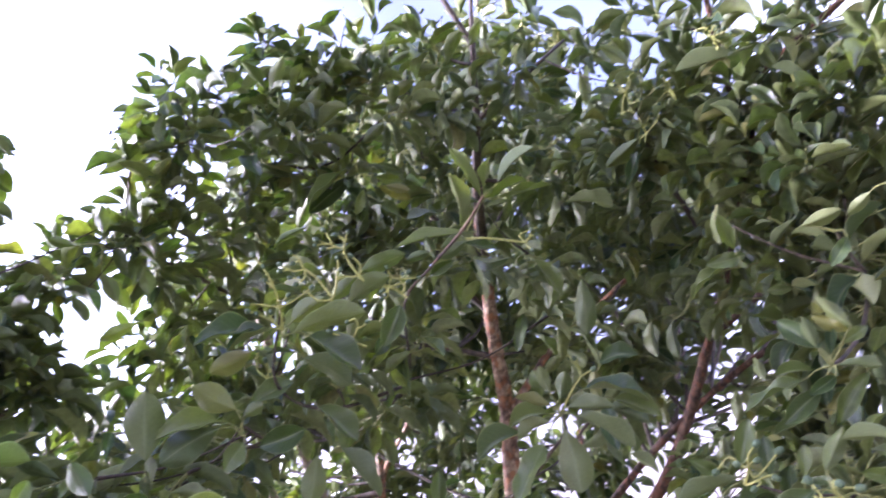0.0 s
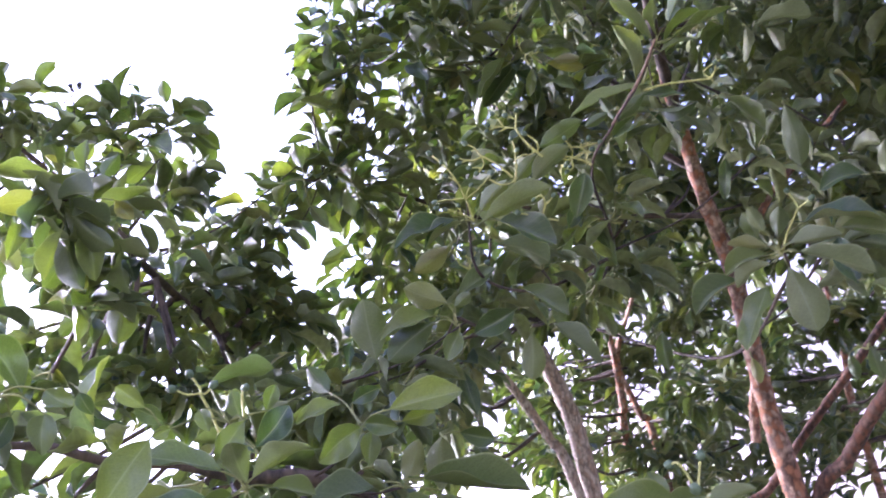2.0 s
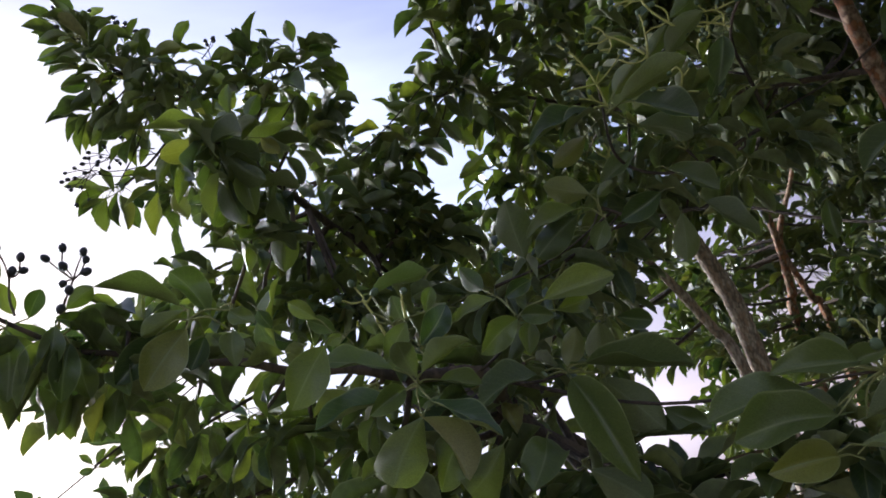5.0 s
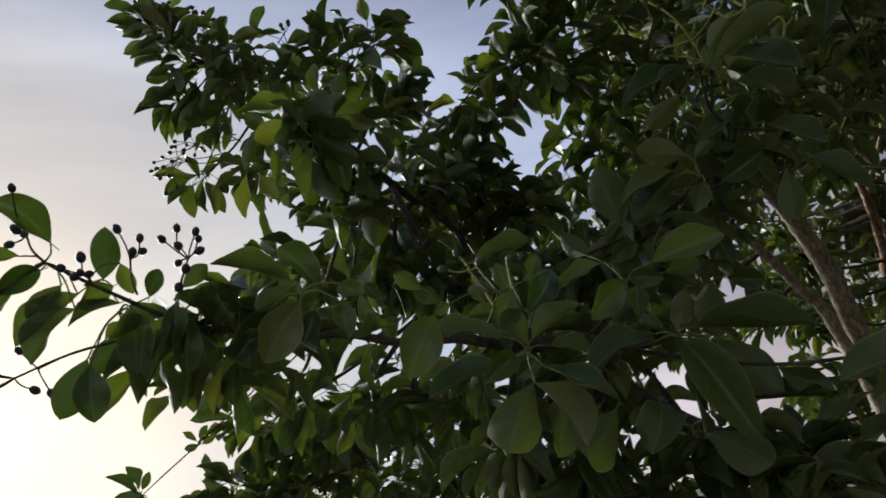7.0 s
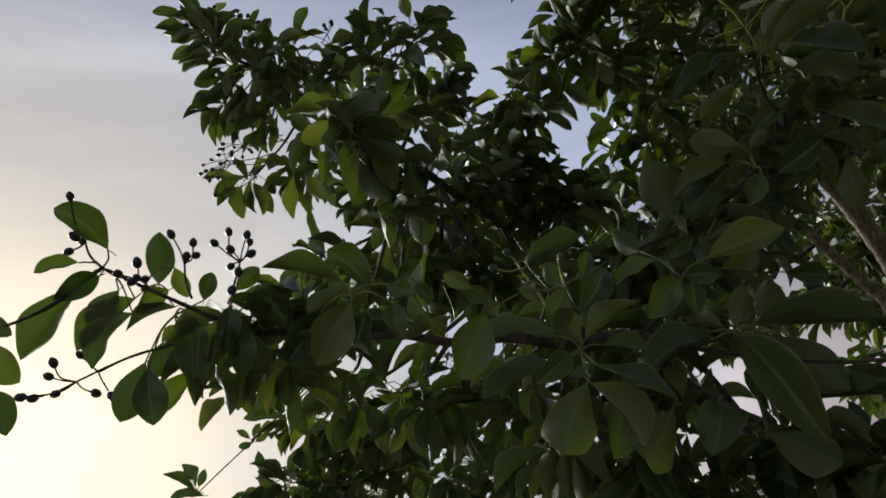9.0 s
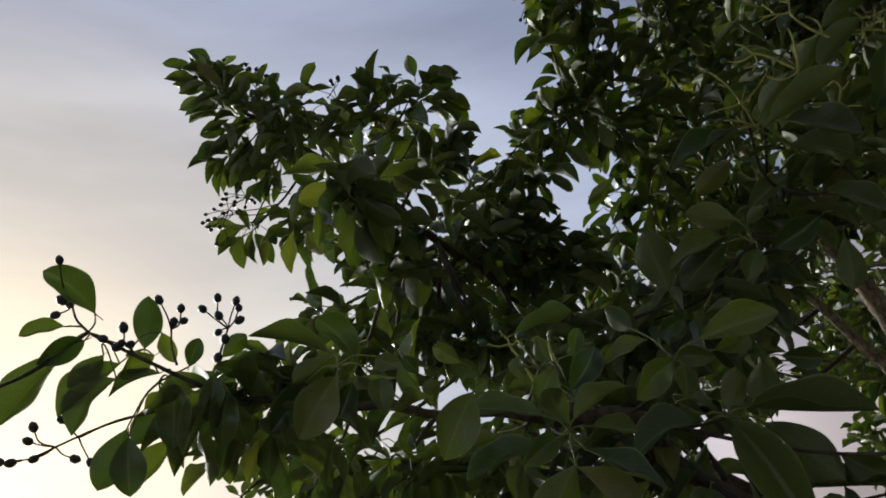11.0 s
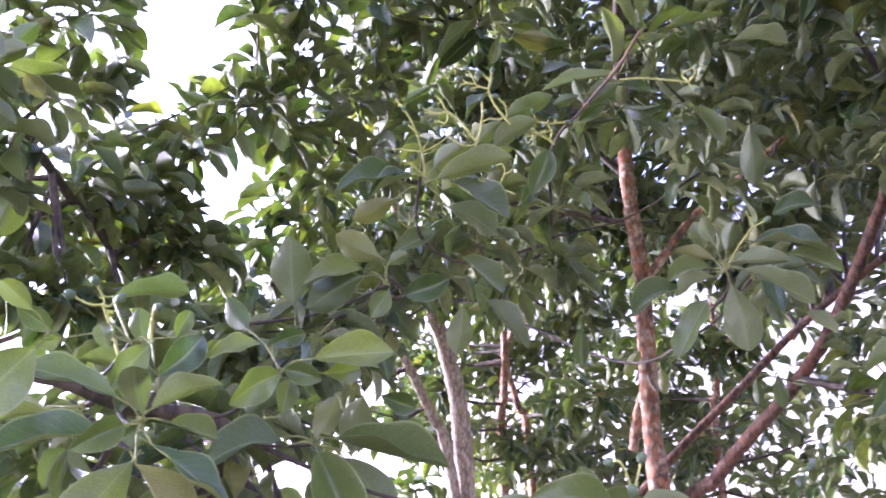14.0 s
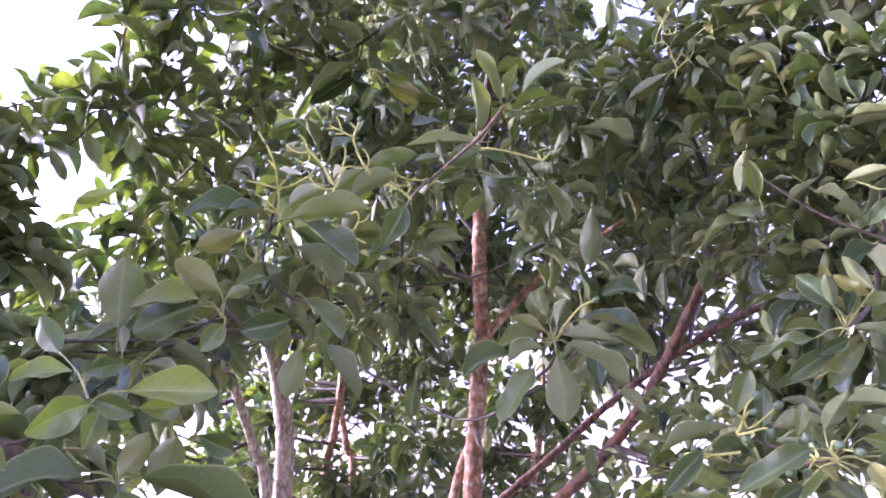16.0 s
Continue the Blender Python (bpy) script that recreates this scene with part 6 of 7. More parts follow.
leafy_end(tree_left, (-1.631, 1.483, 3.187), (
    (-1.646, 1.458, 3.194, -1.631, 1.552, 3.123, 0.6, -0.54, -0.59, 0.52, -1),
    (-1.657, 1.496, 3.148, -1.67, 1.58, 3.053, 0.06, 0.75, 0.66, 0.47, -1),
    (-1.657, 1.41, 3.224, -1.684, 1.36, 3.238, 0.61, -0.5, -0.62, 0.6, -1),
))
leafy_end(tree_left, (-2.24, 1.185, 1.808), (
    (-2.245, 1.175, 1.814, -2.277, 1.093, 1.878, -0.14, 0.65, 0.75, 0.48, -1),
    (-2.242, 1.177, 1.826, -2.249, 1.143, 1.899, -0.4, 0.84, 0.36, 0.48, -1),
    (-2.238, 1.186, 1.825, -2.221, 1.203, 1.874, 0.87, -0.47, -0.12, 0.49, -1),
    (-2.235, 1.197, 1.796, -2.28, 1.11, 1.8, 0.6, -0.27, 0.76, 0.48, -1),
))
leafy_end(tree_left, (-2.054, 1.273, 1.923), (
    (-2.057, 1.267, 1.927, -2.072, 1.233, 1.957, -0.69, 0.62, 0.37, 0.48, -1),
    (-2.051, 1.276, 1.929, -2.032, 1.293, 1.968, -0.9, 0.33, 0.29, 0.48, -1),
    (-2.056, 1.273, 1.913, -2.078, 1.239, 1.908, 0.84, -0.52, -0.16, 0.6, -1),
    (-2.05, 1.281, 1.916, -2.025, 1.314, 1.934, 0.83, -0.54, -0.16, 0.49, -1),
))
leafy_end(tree_left, (-1.008, 1.807, 2.899), (
    (-1.019, 1.804, 2.895, -1.005, 1.77, 2.948, -0.39, 0.73, 0.57, 0.6, -1),
    (-1.012, 1.829, 2.867, -1.077, 1.802, 2.856, 0.41, -0.74, -0.54, 0.58, -1),
    (-0.993, 1.807, 2.91, -0.949, 1.816, 2.927, 0.38, -0.74, -0.56, 0.6, -1),
))
fruit_cluster(tree_left, (-1.088, 0.446, 2.008), (-1.083, 0.42, 2.043), 0.006, True, ((-1.052, 0.388, 2.1), (-1.08, 0.404, 2.05), (-1.098, 0.402, 2.033), (-1.093, 0.42, 2.05),))
fruit_cluster(tree_left, (-1.067, 0.507, 1.97), (-1.059, 0.486, 1.983), 0.0062, True, ((-1.056, 0.455, 1.987), (-1.06, 0.477, 1.978), (-1.055, 0.484, 2.008), (-1.065, 0.5, 1.987), (-1.052, 0.481, 1.982),))
fruit_cluster(tree_left, (-1.037, 0.559, 1.95), (-1.024, 0.544, 2.002), 0.006, True, ((-1.006, 0.516, 2.039), (-1.004, 0.55, 2.029), (-1.022, 0.547, 2.013), (-1.022, 0.563, 2.017),))
fruit_cluster(tree_left, (-1.015, 0.611, 1.933), (-1.001, 0.627, 2.005), 0.006, True, ((-0.999, 0.583, 2.031), (-0.989, 0.604, 2.049), (-0.983, 0.633, 2.046), (-0.991, 0.642, 2.038), (-0.995, 0.608, 2.022), (-0.988, 0.64, 2.016), (-1.017, 0.619, 2.003),))
fruit_cluster(tree_left, (-1.016, 0.607, 1.938), (-1, 0.613, 1.97), 0.0058, True, ((-0.983, 0.61, 1.979), (-1.003, 0.608, 1.956),))
fruit_cluster(tree_left, (-1.084, 0.552, 1.893), (-1.202, 0.448, 1.865), 0.0062, True, ((-1.194, 0.413, 1.892), (-1.208, 0.411, 1.875), (-1.218, 0.424, 1.851), (-1.235, 0.398, 1.849), (-1.221, 0.377, 1.847), (-1.197, 0.475, 1.846),))
fruit_cluster(tree_left, (-1.084, 0.552, 1.893), (-1.18, 0.473, 1.874), 0.006, True, ((-1.171, 0.443, 1.898), (-1.178, 0.491, 1.836),))
fruit_cluster(tree_left, (-1.965, 1.436, 2.927), (-2.094, 1.305, 2.927), 0.0066, True, ((-2.071, 1.283, 2.956), (-2.128, 1.266, 2.9), (-2.157, 1.268, 2.869), (-2.079, 1.321, 2.958), (-2.102, 1.286, 2.915), (-2.136, 1.29, 2.875), (-2.173, 1.296, 2.825), (-2.13, 1.317, 2.832), (-2.079, 1.329, 2.918),))
fruit_cluster(tree_left, (-1.925, 1.44, 2.978), (-2.025, 1.361, 2.975), 0.0066, True, ((-2.032, 1.34, 2.961), (-2.012, 1.375, 2.972), (-1.983, 1.386, 3.018), (-1.957, 1.398, 3.055), (-2.028, 1.371, 2.944), (-2.018, 1.353, 2.993),))
fruit_cluster(tree_left, (-1.913, 1.168, 3.3), (-1.933, 1.117, 3.342), 0.0066, True, ((-1.914, 1.108, 3.349), (-1.939, 1.103, 3.337), (-1.922, 1.145, 3.343), (-1.865, 1.175, 3.395),))
fruit_cluster(tree_left, (-1.804, 1.299, 3.242), (-1.814, 1.262, 3.308), 0.0066, True, ((-1.8, 1.227, 3.327), (-1.799, 1.258, 3.32), (-1.808, 1.289, 3.302), (-1.839, 1.237, 3.319),))
fruit_cluster(tree_left, (-1.65, 1.449, 3.198), (-1.614, 1.457, 3.226), 0.0066, True, ((-1.606, 1.441, 3.228), (-1.59, 1.456, 3.243),))
fruit_cluster(tree_left, (-0.667, 0.952, 1.825), (-0.675, 0.909, 1.898), 0.0056, False, ((-0.673, 0.885, 1.922), (-0.656, 0.916, 1.907), (-0.705, 0.884, 1.907),))
fruit_cluster(tree_left, (-0.633, 0.955, 1.862), (-0.624, 0.94, 1.886), 0.0062, False, ((-0.611, 0.931, 1.895),))
fruit_spray(tree_left, 0.0055, (
    (True, ((-0.346, 1.364, 2.266), (-0.344, 1.344, 2.292), (-0.345, 1.333, 2.306), (-0.347, 1.316, 2.328), (-0.353, 1.299, 2.348), (-0.363, 1.282, 2.368), (-0.381, 1.261, 2.392))),
    (True, ((-0.347, 1.313, 2.332), (-0.355, 1.304, 2.342), (-0.366, 1.296, 2.350))),
    (True, ((-0.356, 1.292, 2.357), (-0.361, 1.285, 2.365), (-0.365, 1.278, 2.373))),
    (True, ((-0.345, 1.333, 2.306), (-0.363, 1.329, 2.308), (-0.386, 1.321, 2.311), (-0.407, 1.316, 2.311))),
    (True, ((-0.345, 1.334, 2.304), (-0.319, 1.329, 2.311), (-0.295, 1.321, 2.320), (-0.274, 1.312, 2.330))),
    (True, ((-0.344, 1.334, 2.305), (-0.335, 1.326, 2.315), (-0.323, 1.320, 2.323))),
    (True, ((-0.348, 1.360, 2.270), (-0.365, 1.346, 2.283), (-0.379, 1.338, 2.290), (-0.392, 1.331, 2.295))),
    (True, ((-0.360, 1.351, 2.279), (-0.364, 1.344, 2.288), (-0.364, 1.337, 2.298))),
    (True, ((-0.382, 1.336, 2.291), (-0.394, 1.330, 2.296), (-0.407, 1.323, 2.300))),
    (False, ((-0.347, 1.362, 2.268), (-0.365, 1.355, 2.271), (-0.378, 1.352, 2.267), (-0.384, 1.354, 2.258))),
))
fruit_spray(tree_left, 0.0055, (
    (True, ((-0.243, 1.357, 2.329), (-0.251, 1.349, 2.340), (-0.265, 1.334, 2.358), (-0.279, 1.322, 2.371), (-0.291, 1.314, 2.380), (-0.297, 1.303, 2.395), (-0.312, 1.292, 2.406))),
    (True, ((-0.289, 1.316, 2.378), (-0.289, 1.324, 2.366), (-0.297, 1.327, 2.356), (-0.310, 1.328, 2.350))),
    (True, ((-0.296, 1.327, 2.357), (-0.307, 1.322, 2.360), (-0.320, 1.318, 2.362))),
    (True, ((-0.289, 1.317, 2.377), (-0.309, 1.314, 2.374), (-0.325, 1.307, 2.379), (-0.337, 1.300, 2.386))),
    (True, ((-0.318, 1.310, 2.376), (-0.326, 1.309, 2.375), (-0.337, 1.307, 2.374))),
    (True, ((-0.296, 1.305, 2.393), (-0.303, 1.305, 2.390), (-0.310, 1.305, 2.387))),
))
fruit_spray(tree_left, 0.0055, (
    (True, ((-0.172, 1.357, 2.353), (-0.182, 1.348, 2.364), (-0.196, 1.333, 2.384), (-0.204, 1.319, 2.403), (-0.205, 1.313, 2.413), (-0.199, 1.305, 2.427), (-0.193, 1.296, 2.441))),
    (True, ((-0.205, 1.313, 2.412), (-0.217, 1.310, 2.415), (-0.230, 1.304, 2.420), (-0.239, 1.301, 2.422), (-0.258, 1.292, 2.429))),
    (True, ((-0.228, 1.304, 2.420), (-0.233, 1.294, 2.434), (-0.241, 1.285, 2.446))),
    (True, ((-0.237, 1.302, 2.421), (-0.248, 1.299, 2.421), (-0.262, 1.298, 2.419))),
    (True, ((-0.222, 1.308, 2.416), (-0.233, 1.307, 2.414), (-0.246, 1.305, 2.413))),
    (True, ((-0.199, 1.306, 2.425), (-0.208, 1.300, 2.432), (-0.218, 1.295, 2.437))),
    (True, ((-0.179, 1.350, 2.362), (-0.175, 1.341, 2.377), (-0.181, 1.332, 2.389), (-0.193, 1.324, 2.399))),
))
fruit_spray(tree_left, 0.0055, (
    (True, ((-0.245, 1.369, 2.321), (-0.232, 1.354, 2.343), (-0.226, 1.342, 2.361), (-0.221, 1.330, 2.379), (-0.221, 1.319, 2.396))),
    (False, ((-0.227, 1.343, 2.359), (-0.210, 1.341, 2.362), (-0.195, 1.342, 2.359), (-0.182, 1.341, 2.359))),
    (True, ((-0.224, 1.338, 2.367), (-0.221, 1.336, 2.371), (-0.217, 1.333, 2.374))),
    (False, ((-0.290, 1.347, 2.339), (-0.274, 1.358, 2.325), (-0.253, 1.365, 2.323), (-0.235, 1.362, 2.330))),
))
fruit_spray(tree_left, 0.0055, (
    (True, ((-0.094, 1.477, 2.364), (-0.103, 1.469, 2.372), (-0.118, 1.458, 2.379), (-0.135, 1.447, 2.386), (-0.152, 1.439, 2.388), (-0.170, 1.439, 2.377))),
    (True, ((-0.135, 1.447, 2.386), (-0.156, 1.435, 2.391), (-0.173, 1.426, 2.395))),
    (True, ((-0.102, 1.468, 2.373), (-0.095, 1.459, 2.385), (-0.105, 1.447, 2.397), (-0.124, 1.439, 2.401), (-0.137, 1.436, 2.400))),
    (True, ((-0.105, 1.447, 2.397), (-0.080, 1.449, 2.397), (-0.061, 1.448, 2.395))),
    (True, ((-0.120, 1.442, 2.400), (-0.126, 1.432, 2.409), (-0.129, 1.424, 2.418))),
    (True, ((-0.104, 1.448, 2.397), (-0.100, 1.443, 2.402), (-0.096, 1.441, 2.406))),
    (True, ((-0.087, 1.448, 2.398), (-0.085, 1.444, 2.403), (-0.082, 1.440, 2.407))),
))
fruit_spray(tree_left, 0.0055, (
    (True, ((-0.213, 1.391, 2.212), (-0.203, 1.372, 2.234), (-0.191, 1.358, 2.250), (-0.194, 1.346, 2.263), (-0.210, 1.349, 2.260))),
    (True, ((-0.201, 1.371, 2.235), (-0.215, 1.368, 2.238), (-0.236, 1.361, 2.241), (-0.248, 1.353, 2.246))),
    (True, ((-0.195, 1.361, 2.247), (-0.181, 1.357, 2.250), (-0.170, 1.350, 2.256))),
    (True, ((-0.177, 1.380, 2.214), (-0.197, 1.380, 2.224), (-0.211, 1.383, 2.221), (-0.226, 1.385, 2.213))),
))
fruit_cluster(tree_left, (0.205, 1.515, 2.072), (0.25, 1.465, 2.126), 0.0052, False, ((0.274, 1.444, 2.13), (0.241, 1.449, 2.16),))
fruit_cluster(tree_left, (0.057, 1.477, 2.498), (0.191, 1.469, 2.462), 0.005, False, ((0.206, 1.441, 2.478), (0.216, 1.453, 2.471), (0.197, 1.464, 2.476), (0.228, 1.456, 2.493), (0.203, 1.47, 2.441),))
fruit_cluster(tree_left, (-0.048, 1.114, 1.624), (-0.042, 1.104, 1.633), 0.0068, False, ((-0.045, 1.09, 1.649), (-0.069, 1.093, 1.685), (-0.028, 1.104, 1.689),))
fruit_cluster(tree_left, (-1.917, 1.44, 2.953), (-2.009, 1.335, 2.95), 0.0062, True, ((-2.001, 1.298, 2.973), (-2.043, 1.266, 2.959), (-2.063, 1.265, 2.947), (-2.04, 1.308, 2.955), (-2.027, 1.33, 2.914), (-2.05, 1.3, 2.926), (-2.015, 1.351, 2.943), (-2.063, 1.256, 2.922),))
fruit_cluster(tree_left, (-1.957, 1.436, 2.904), (-2.065, 1.305, 2.898), 0.0062, True, ((-2.082, 1.239, 2.909), (-2.111, 1.222, 2.898), (-2.122, 1.237, 2.884), (-2.141, 1.227, 2.88), (-2.122, 1.239, 2.857),))
fruit_cluster(tree_left, (-1.916, 1.45, 2.944), (-1.939, 1.37, 2.993), 0.0062, True, ((-1.951, 1.327, 2.995), (-1.955, 1.372, 2.963), (-1.923, 1.381, 3.011), (-1.951, 1.344, 3.023), (-1.931, 1.357, 3.001), (-1.973, 1.338, 2.978),))
fruit_cluster(tree_left, (-1.936, 1.165, 3.328), (-1.943, 1.129, 3.359), 0.0066, True, ((-1.921, 1.082, 3.391), (-1.932, 1.104, 3.379), (-1.944, 1.126, 3.366), (-1.981, 1.116, 3.346),))
fruit_cluster(tree_left, (-1.822, 1.304, 3.27), (-1.821, 1.251, 3.308), 0.0066, True, ((-1.793, 1.216, 3.342), (-1.8, 1.235, 3.335), (-1.792, 1.258, 3.339), (-1.79, 1.297, 3.326), (-1.809, 1.265, 3.298), (-1.783, 1.311, 3.304),))
fruit_cluster(tree_left, (-1.89, 1.2, 3.274), (-1.878, 1.174, 3.303), 0.0062, True, ((-1.85, 1.175, 3.313), (-1.874, 1.152, 3.315), (-1.916, 1.141, 3.292),))
fruit_cluster(tree_left, (-1.644, 1.493, 3.127), (-1.608, 1.446, 3.205), 0.0066, True, ((-1.59, 1.421, 3.223), (-1.574, 1.44, 3.234),))
fruit_cluster(tree_left, (-1.382, 1.488, 3.044), (-1.37, 1.469, 3.073), 0.0066, True, ((-1.345, 1.456, 3.088), (-1.374, 1.452, 3.08),))
leafy_end(tree_left, (-1.87, 1.12, 3.266), (
    (-1.853, 1.112, 3.304, -1.88, 1.041, 3.384, -0.43, 0.65, 0.62, 0.36, -1),
    (-1.882, 1.105, 3.272, -1.958, 1.049, 3.255, -0.8, 0.11, 0.6, 0.42, -1),
    (-1.859, 1.141, 3.248, -1.981, 1.06, 3.205, -0.59, 0.66, 0.46, 0.34, -1),
    (-1.848, 1.162, 3.228, -1.974, 1.093, 3.159, -0.74, 0.24, 0.63, 0.34, -1),
    (-1.866, 1.183, 3.141, -1.954, 1.123, 3.113, -0.65, 0.04, 0.76, 0.34, -1),
    (-1.844, 1.121, 3.327, -1.842, 1.16, 3.264, -0.22, 0.4, 0.89, 0.42, -1),
))
leafy_end(tree_left, (-1.816, 1.208, 3.148), (
    (-1.855, 1.193, 3.091, -1.946, 1.149, 3.032, -0.5, 0.52, 0.69, 0.36, -1),
    (-1.862, 1.22, 3.035, -1.923, 1.202, 2.977, -0.71, 0.39, 0.59, 0.34, -1),
    (-1.845, 1.244, 3.02, -1.941, 1.222, 2.918, -0.63, 0.2, 0.75, 0.34, -1),
    (-1.798, 1.19, 3.205, -1.757, 1.192, 3.26, -0.54, 0.61, 0.58, 0.6, -1),
    (-1.766, 1.215, 3.185, -1.71, 1.252, 3.206, -0.41, 0.53, 0.74, 0.5, -1),
    (-1.728, 1.237, 3.155, -1.782, 1.255, 3.046, -0.5, 0.62, 0.6, 0.52, -1),
    (-1.8, 1.246, 3.036, -1.845, 1.251, 2.959, -0.4, 0.78, 0.49, 0.4, -1),
))
leafy_end(tree_left, (-1.621, 1.327, 3.038), (
    (-1.566, 1.36, 3.088, -1.529, 1.447, 2.997, -0.58, 0.4, 0.71, 0.44, -1),
    (-1.664, 1.264, 3.13, -1.589, 1.319, 3.148, -0.15, 0.42, 0.9, 0.48, -1),
    (-1.663, 1.286, 3.071, -1.685, 1.327, 2.97, -0.49, 0.35, 0.8, 0.5, -1),
    (-1.6, 1.344, 3.016, -1.601, 1.414, 2.898, -0.65, 0.66, 0.37, 0.5, -1),
    (-1.688, 1.261, 3.1, -1.744, 1.244, 3.047, -0.36, 0.3, 0.88, 0.5, -1),
    (-1.558, 1.401, 2.982, -1.569, 1.441, 2.898, -0.57, 0.8, 0.21, 0.5, -1),
))
leafy_end(tree_left, (-1.363, 1.57, 2.934), (
    (-1.397, 1.525, 2.96, -1.482, 1.459, 2.947, -0.87, -0, 0.49, 0.42, -1),
    (-1.379, 1.563, 2.923, -1.461, 1.529, 2.861, -0.69, 0.37, 0.62, 0.5, -1),
    (-1.341, 1.613, 2.895, -1.334, 1.674, 2.802, -0.6, 0.35, 0.72, 0.6, -1),
    (-1.37, 1.596, 2.88, -1.41, 1.608, 2.802, -0.63, 0.67, 0.39, 0.5, -1),
    (-1.286, 1.648, 2.916, -1.262, 1.705, 2.855, -0.45, 0.73, 0.51, 0.45, -1),
))
for spray in ((-0.38, 1.46, 2.2, 0.05), (-0.14, 1.51, 2.4, 0.05)):
    panicle(tree_left, *spray)
for spray in (
    (-1.93, 1.16, 3.35, 0.11, 1.35), (-1.85, 1.25, 3.21, 0.14, 1.35), (-1.73, 1.39, 3.14, 0.16, 1.35), (-2.13, 1.42, 2.88, 0.11, 1.08),
    (-1.96, 1.26, 3.07, 0.09, 1.35), (-1.83, 1.45, 2.77, 0.12, 1.35), (-1.36, 1.52, 3.03, 0.16, 1.35), (-1.35, 1.66, 2.89, 0.13, 1.35),
    (-1.86, 1.35, 3.03, 0.12, 1.35), (-1.31, 1.79, 2.76, 0.14, 1.35), (-1.17, 1.87, 2.77, 0.12, 1.35), (-1.25, 1.79, 2.61, 0.16, 1.35),
    (-1.32, 1.59, 2.51, 0.18, 1.35), (-1.33, 1.95, 2.46, 0.15, 1.35), (-1.4, 1.53, 2.38, 0.14, 1.35), (-1.5, 1.37, 2.47, 0.12, 1.35),
):
    pad(tree_left, *spray)
for spray in (
    (-1.72, 1.42, 2.41, 0.12, 1.35), (-1.66, 1.58, 2.38, 0.13, 1.08), (-1.39, 1.83, 2.36, 0.18, 1.35), (-2.02, 1.49, 1.96, 0.15, 1.35),
    (-1.93, 1.76, 1.93, 0.2, 1.35), (-2.19, 1.79, 1.82, 0.24, 1.35), (-2.12, 2.17, 1.76, 0.22, 1.08), (-1.8, 2.18, 1.81, 0.22, 1.08),
    (-2.2, 1.44, 1.8, 0.13, 1.35), (-1.59, 2.35, 1.65, 0.26, 1.22), (-2.18, 1.66, 1.72, 0.2, 1.35), (-0.8, 1.99, 2.15, 0.24, 1.35),
    (-1.15, 1.93, 2.45, 0.13, 1.35), (-1.14, 2.17, 2.47, 0.12, 1.35), (-1.2, 1.85, 2.53, 0.1, 1.35), (-0.92, 2.94, 2.79, 0.26, 1.35),
):
    pad(tree_left, *spray)
for spray in (
    (-0.49, 2.83, 2.77, 0.24, 1), (-0.92, 2.56, 2.32, 0.24, 1), (-0.99, 2.62, 2.68, 0.28, 1), 
    (-1.09, 2.25, 2.37, 0.22, 1), (-1.89, 2.64, 2.64, 0.24, 0.55), (-1.81, 3.27, 2.8, 0.24, 0.55), (-1.18, 3.15, 2.82, 0.24, 0.55),
    (-1.97, 2.83, 2.43, 0.24, 0.55), (-1.86, 2.98, 2.53, 0.24, 0.55), (-1.75, 3.25, 2.56, 0.24, 0.55), (-1.41, 2.95, 2.46, 0.24, 0.55),
    (-1.17, 3.07, 2.51, 0.24, 0.55), (-2.01, 2.88, 2.33, 0.24, 0.55), (-1.73, 2.83, 2.25, 0.24, 0.55), (-1.59, 3.06, 2.32, 0.24, 0.55),
):
    pad(tree_left, *spray)
for spray in (
    (-1.48, 3.4, 2.35, 0.24, 0.55), (-1.19, 3.13, 2.34, 0.24, 0.55), (-1.93, 2.82, 2.08, 0.24, 0.55), (-1.94, 3.29, 2.07, 0.24, 0.55),
    (-1.79, 3.39, 2.17, 0.24, 0.55), (-1.26, 3.35, 2.18, 0.24, 0.55),
):
    pad(tree_left, *spray)
for spray in (
    (-1.07, 0.95, 2.37, 0.09, 1.2), (-1.07, 1.07, 2.35, 0.1, 1.2), (-1.11, 1.21, 2.35, 0.1, 1), (-1.16, 1.16, 2.25, 0.08, 1),
):
    pad(tree_left, *spray, single=True, size=0.112)
for spray in (
    (-0.81, 1.05, 1.78, 0.08, 1.4), (-0.67, 1.22, 1.79, 0.09, 1.4), (-0.72, 1.12, 1.86, 0.07, 1.3), (-0.58, 1.28, 1.82, 0.08, 1.3),
    (-1.04, 0.71, 1.9, 0.06, 1.5), (-1.05, 0.61, 1.91, 0.05, 1.5), (-1.01, 0.82, 1.9, 0.07, 1.4), (-0.93, 0.91, 1.9, 0.07, 1.4),
):
    pad(tree_left, *spray, single=True, size=0.11)
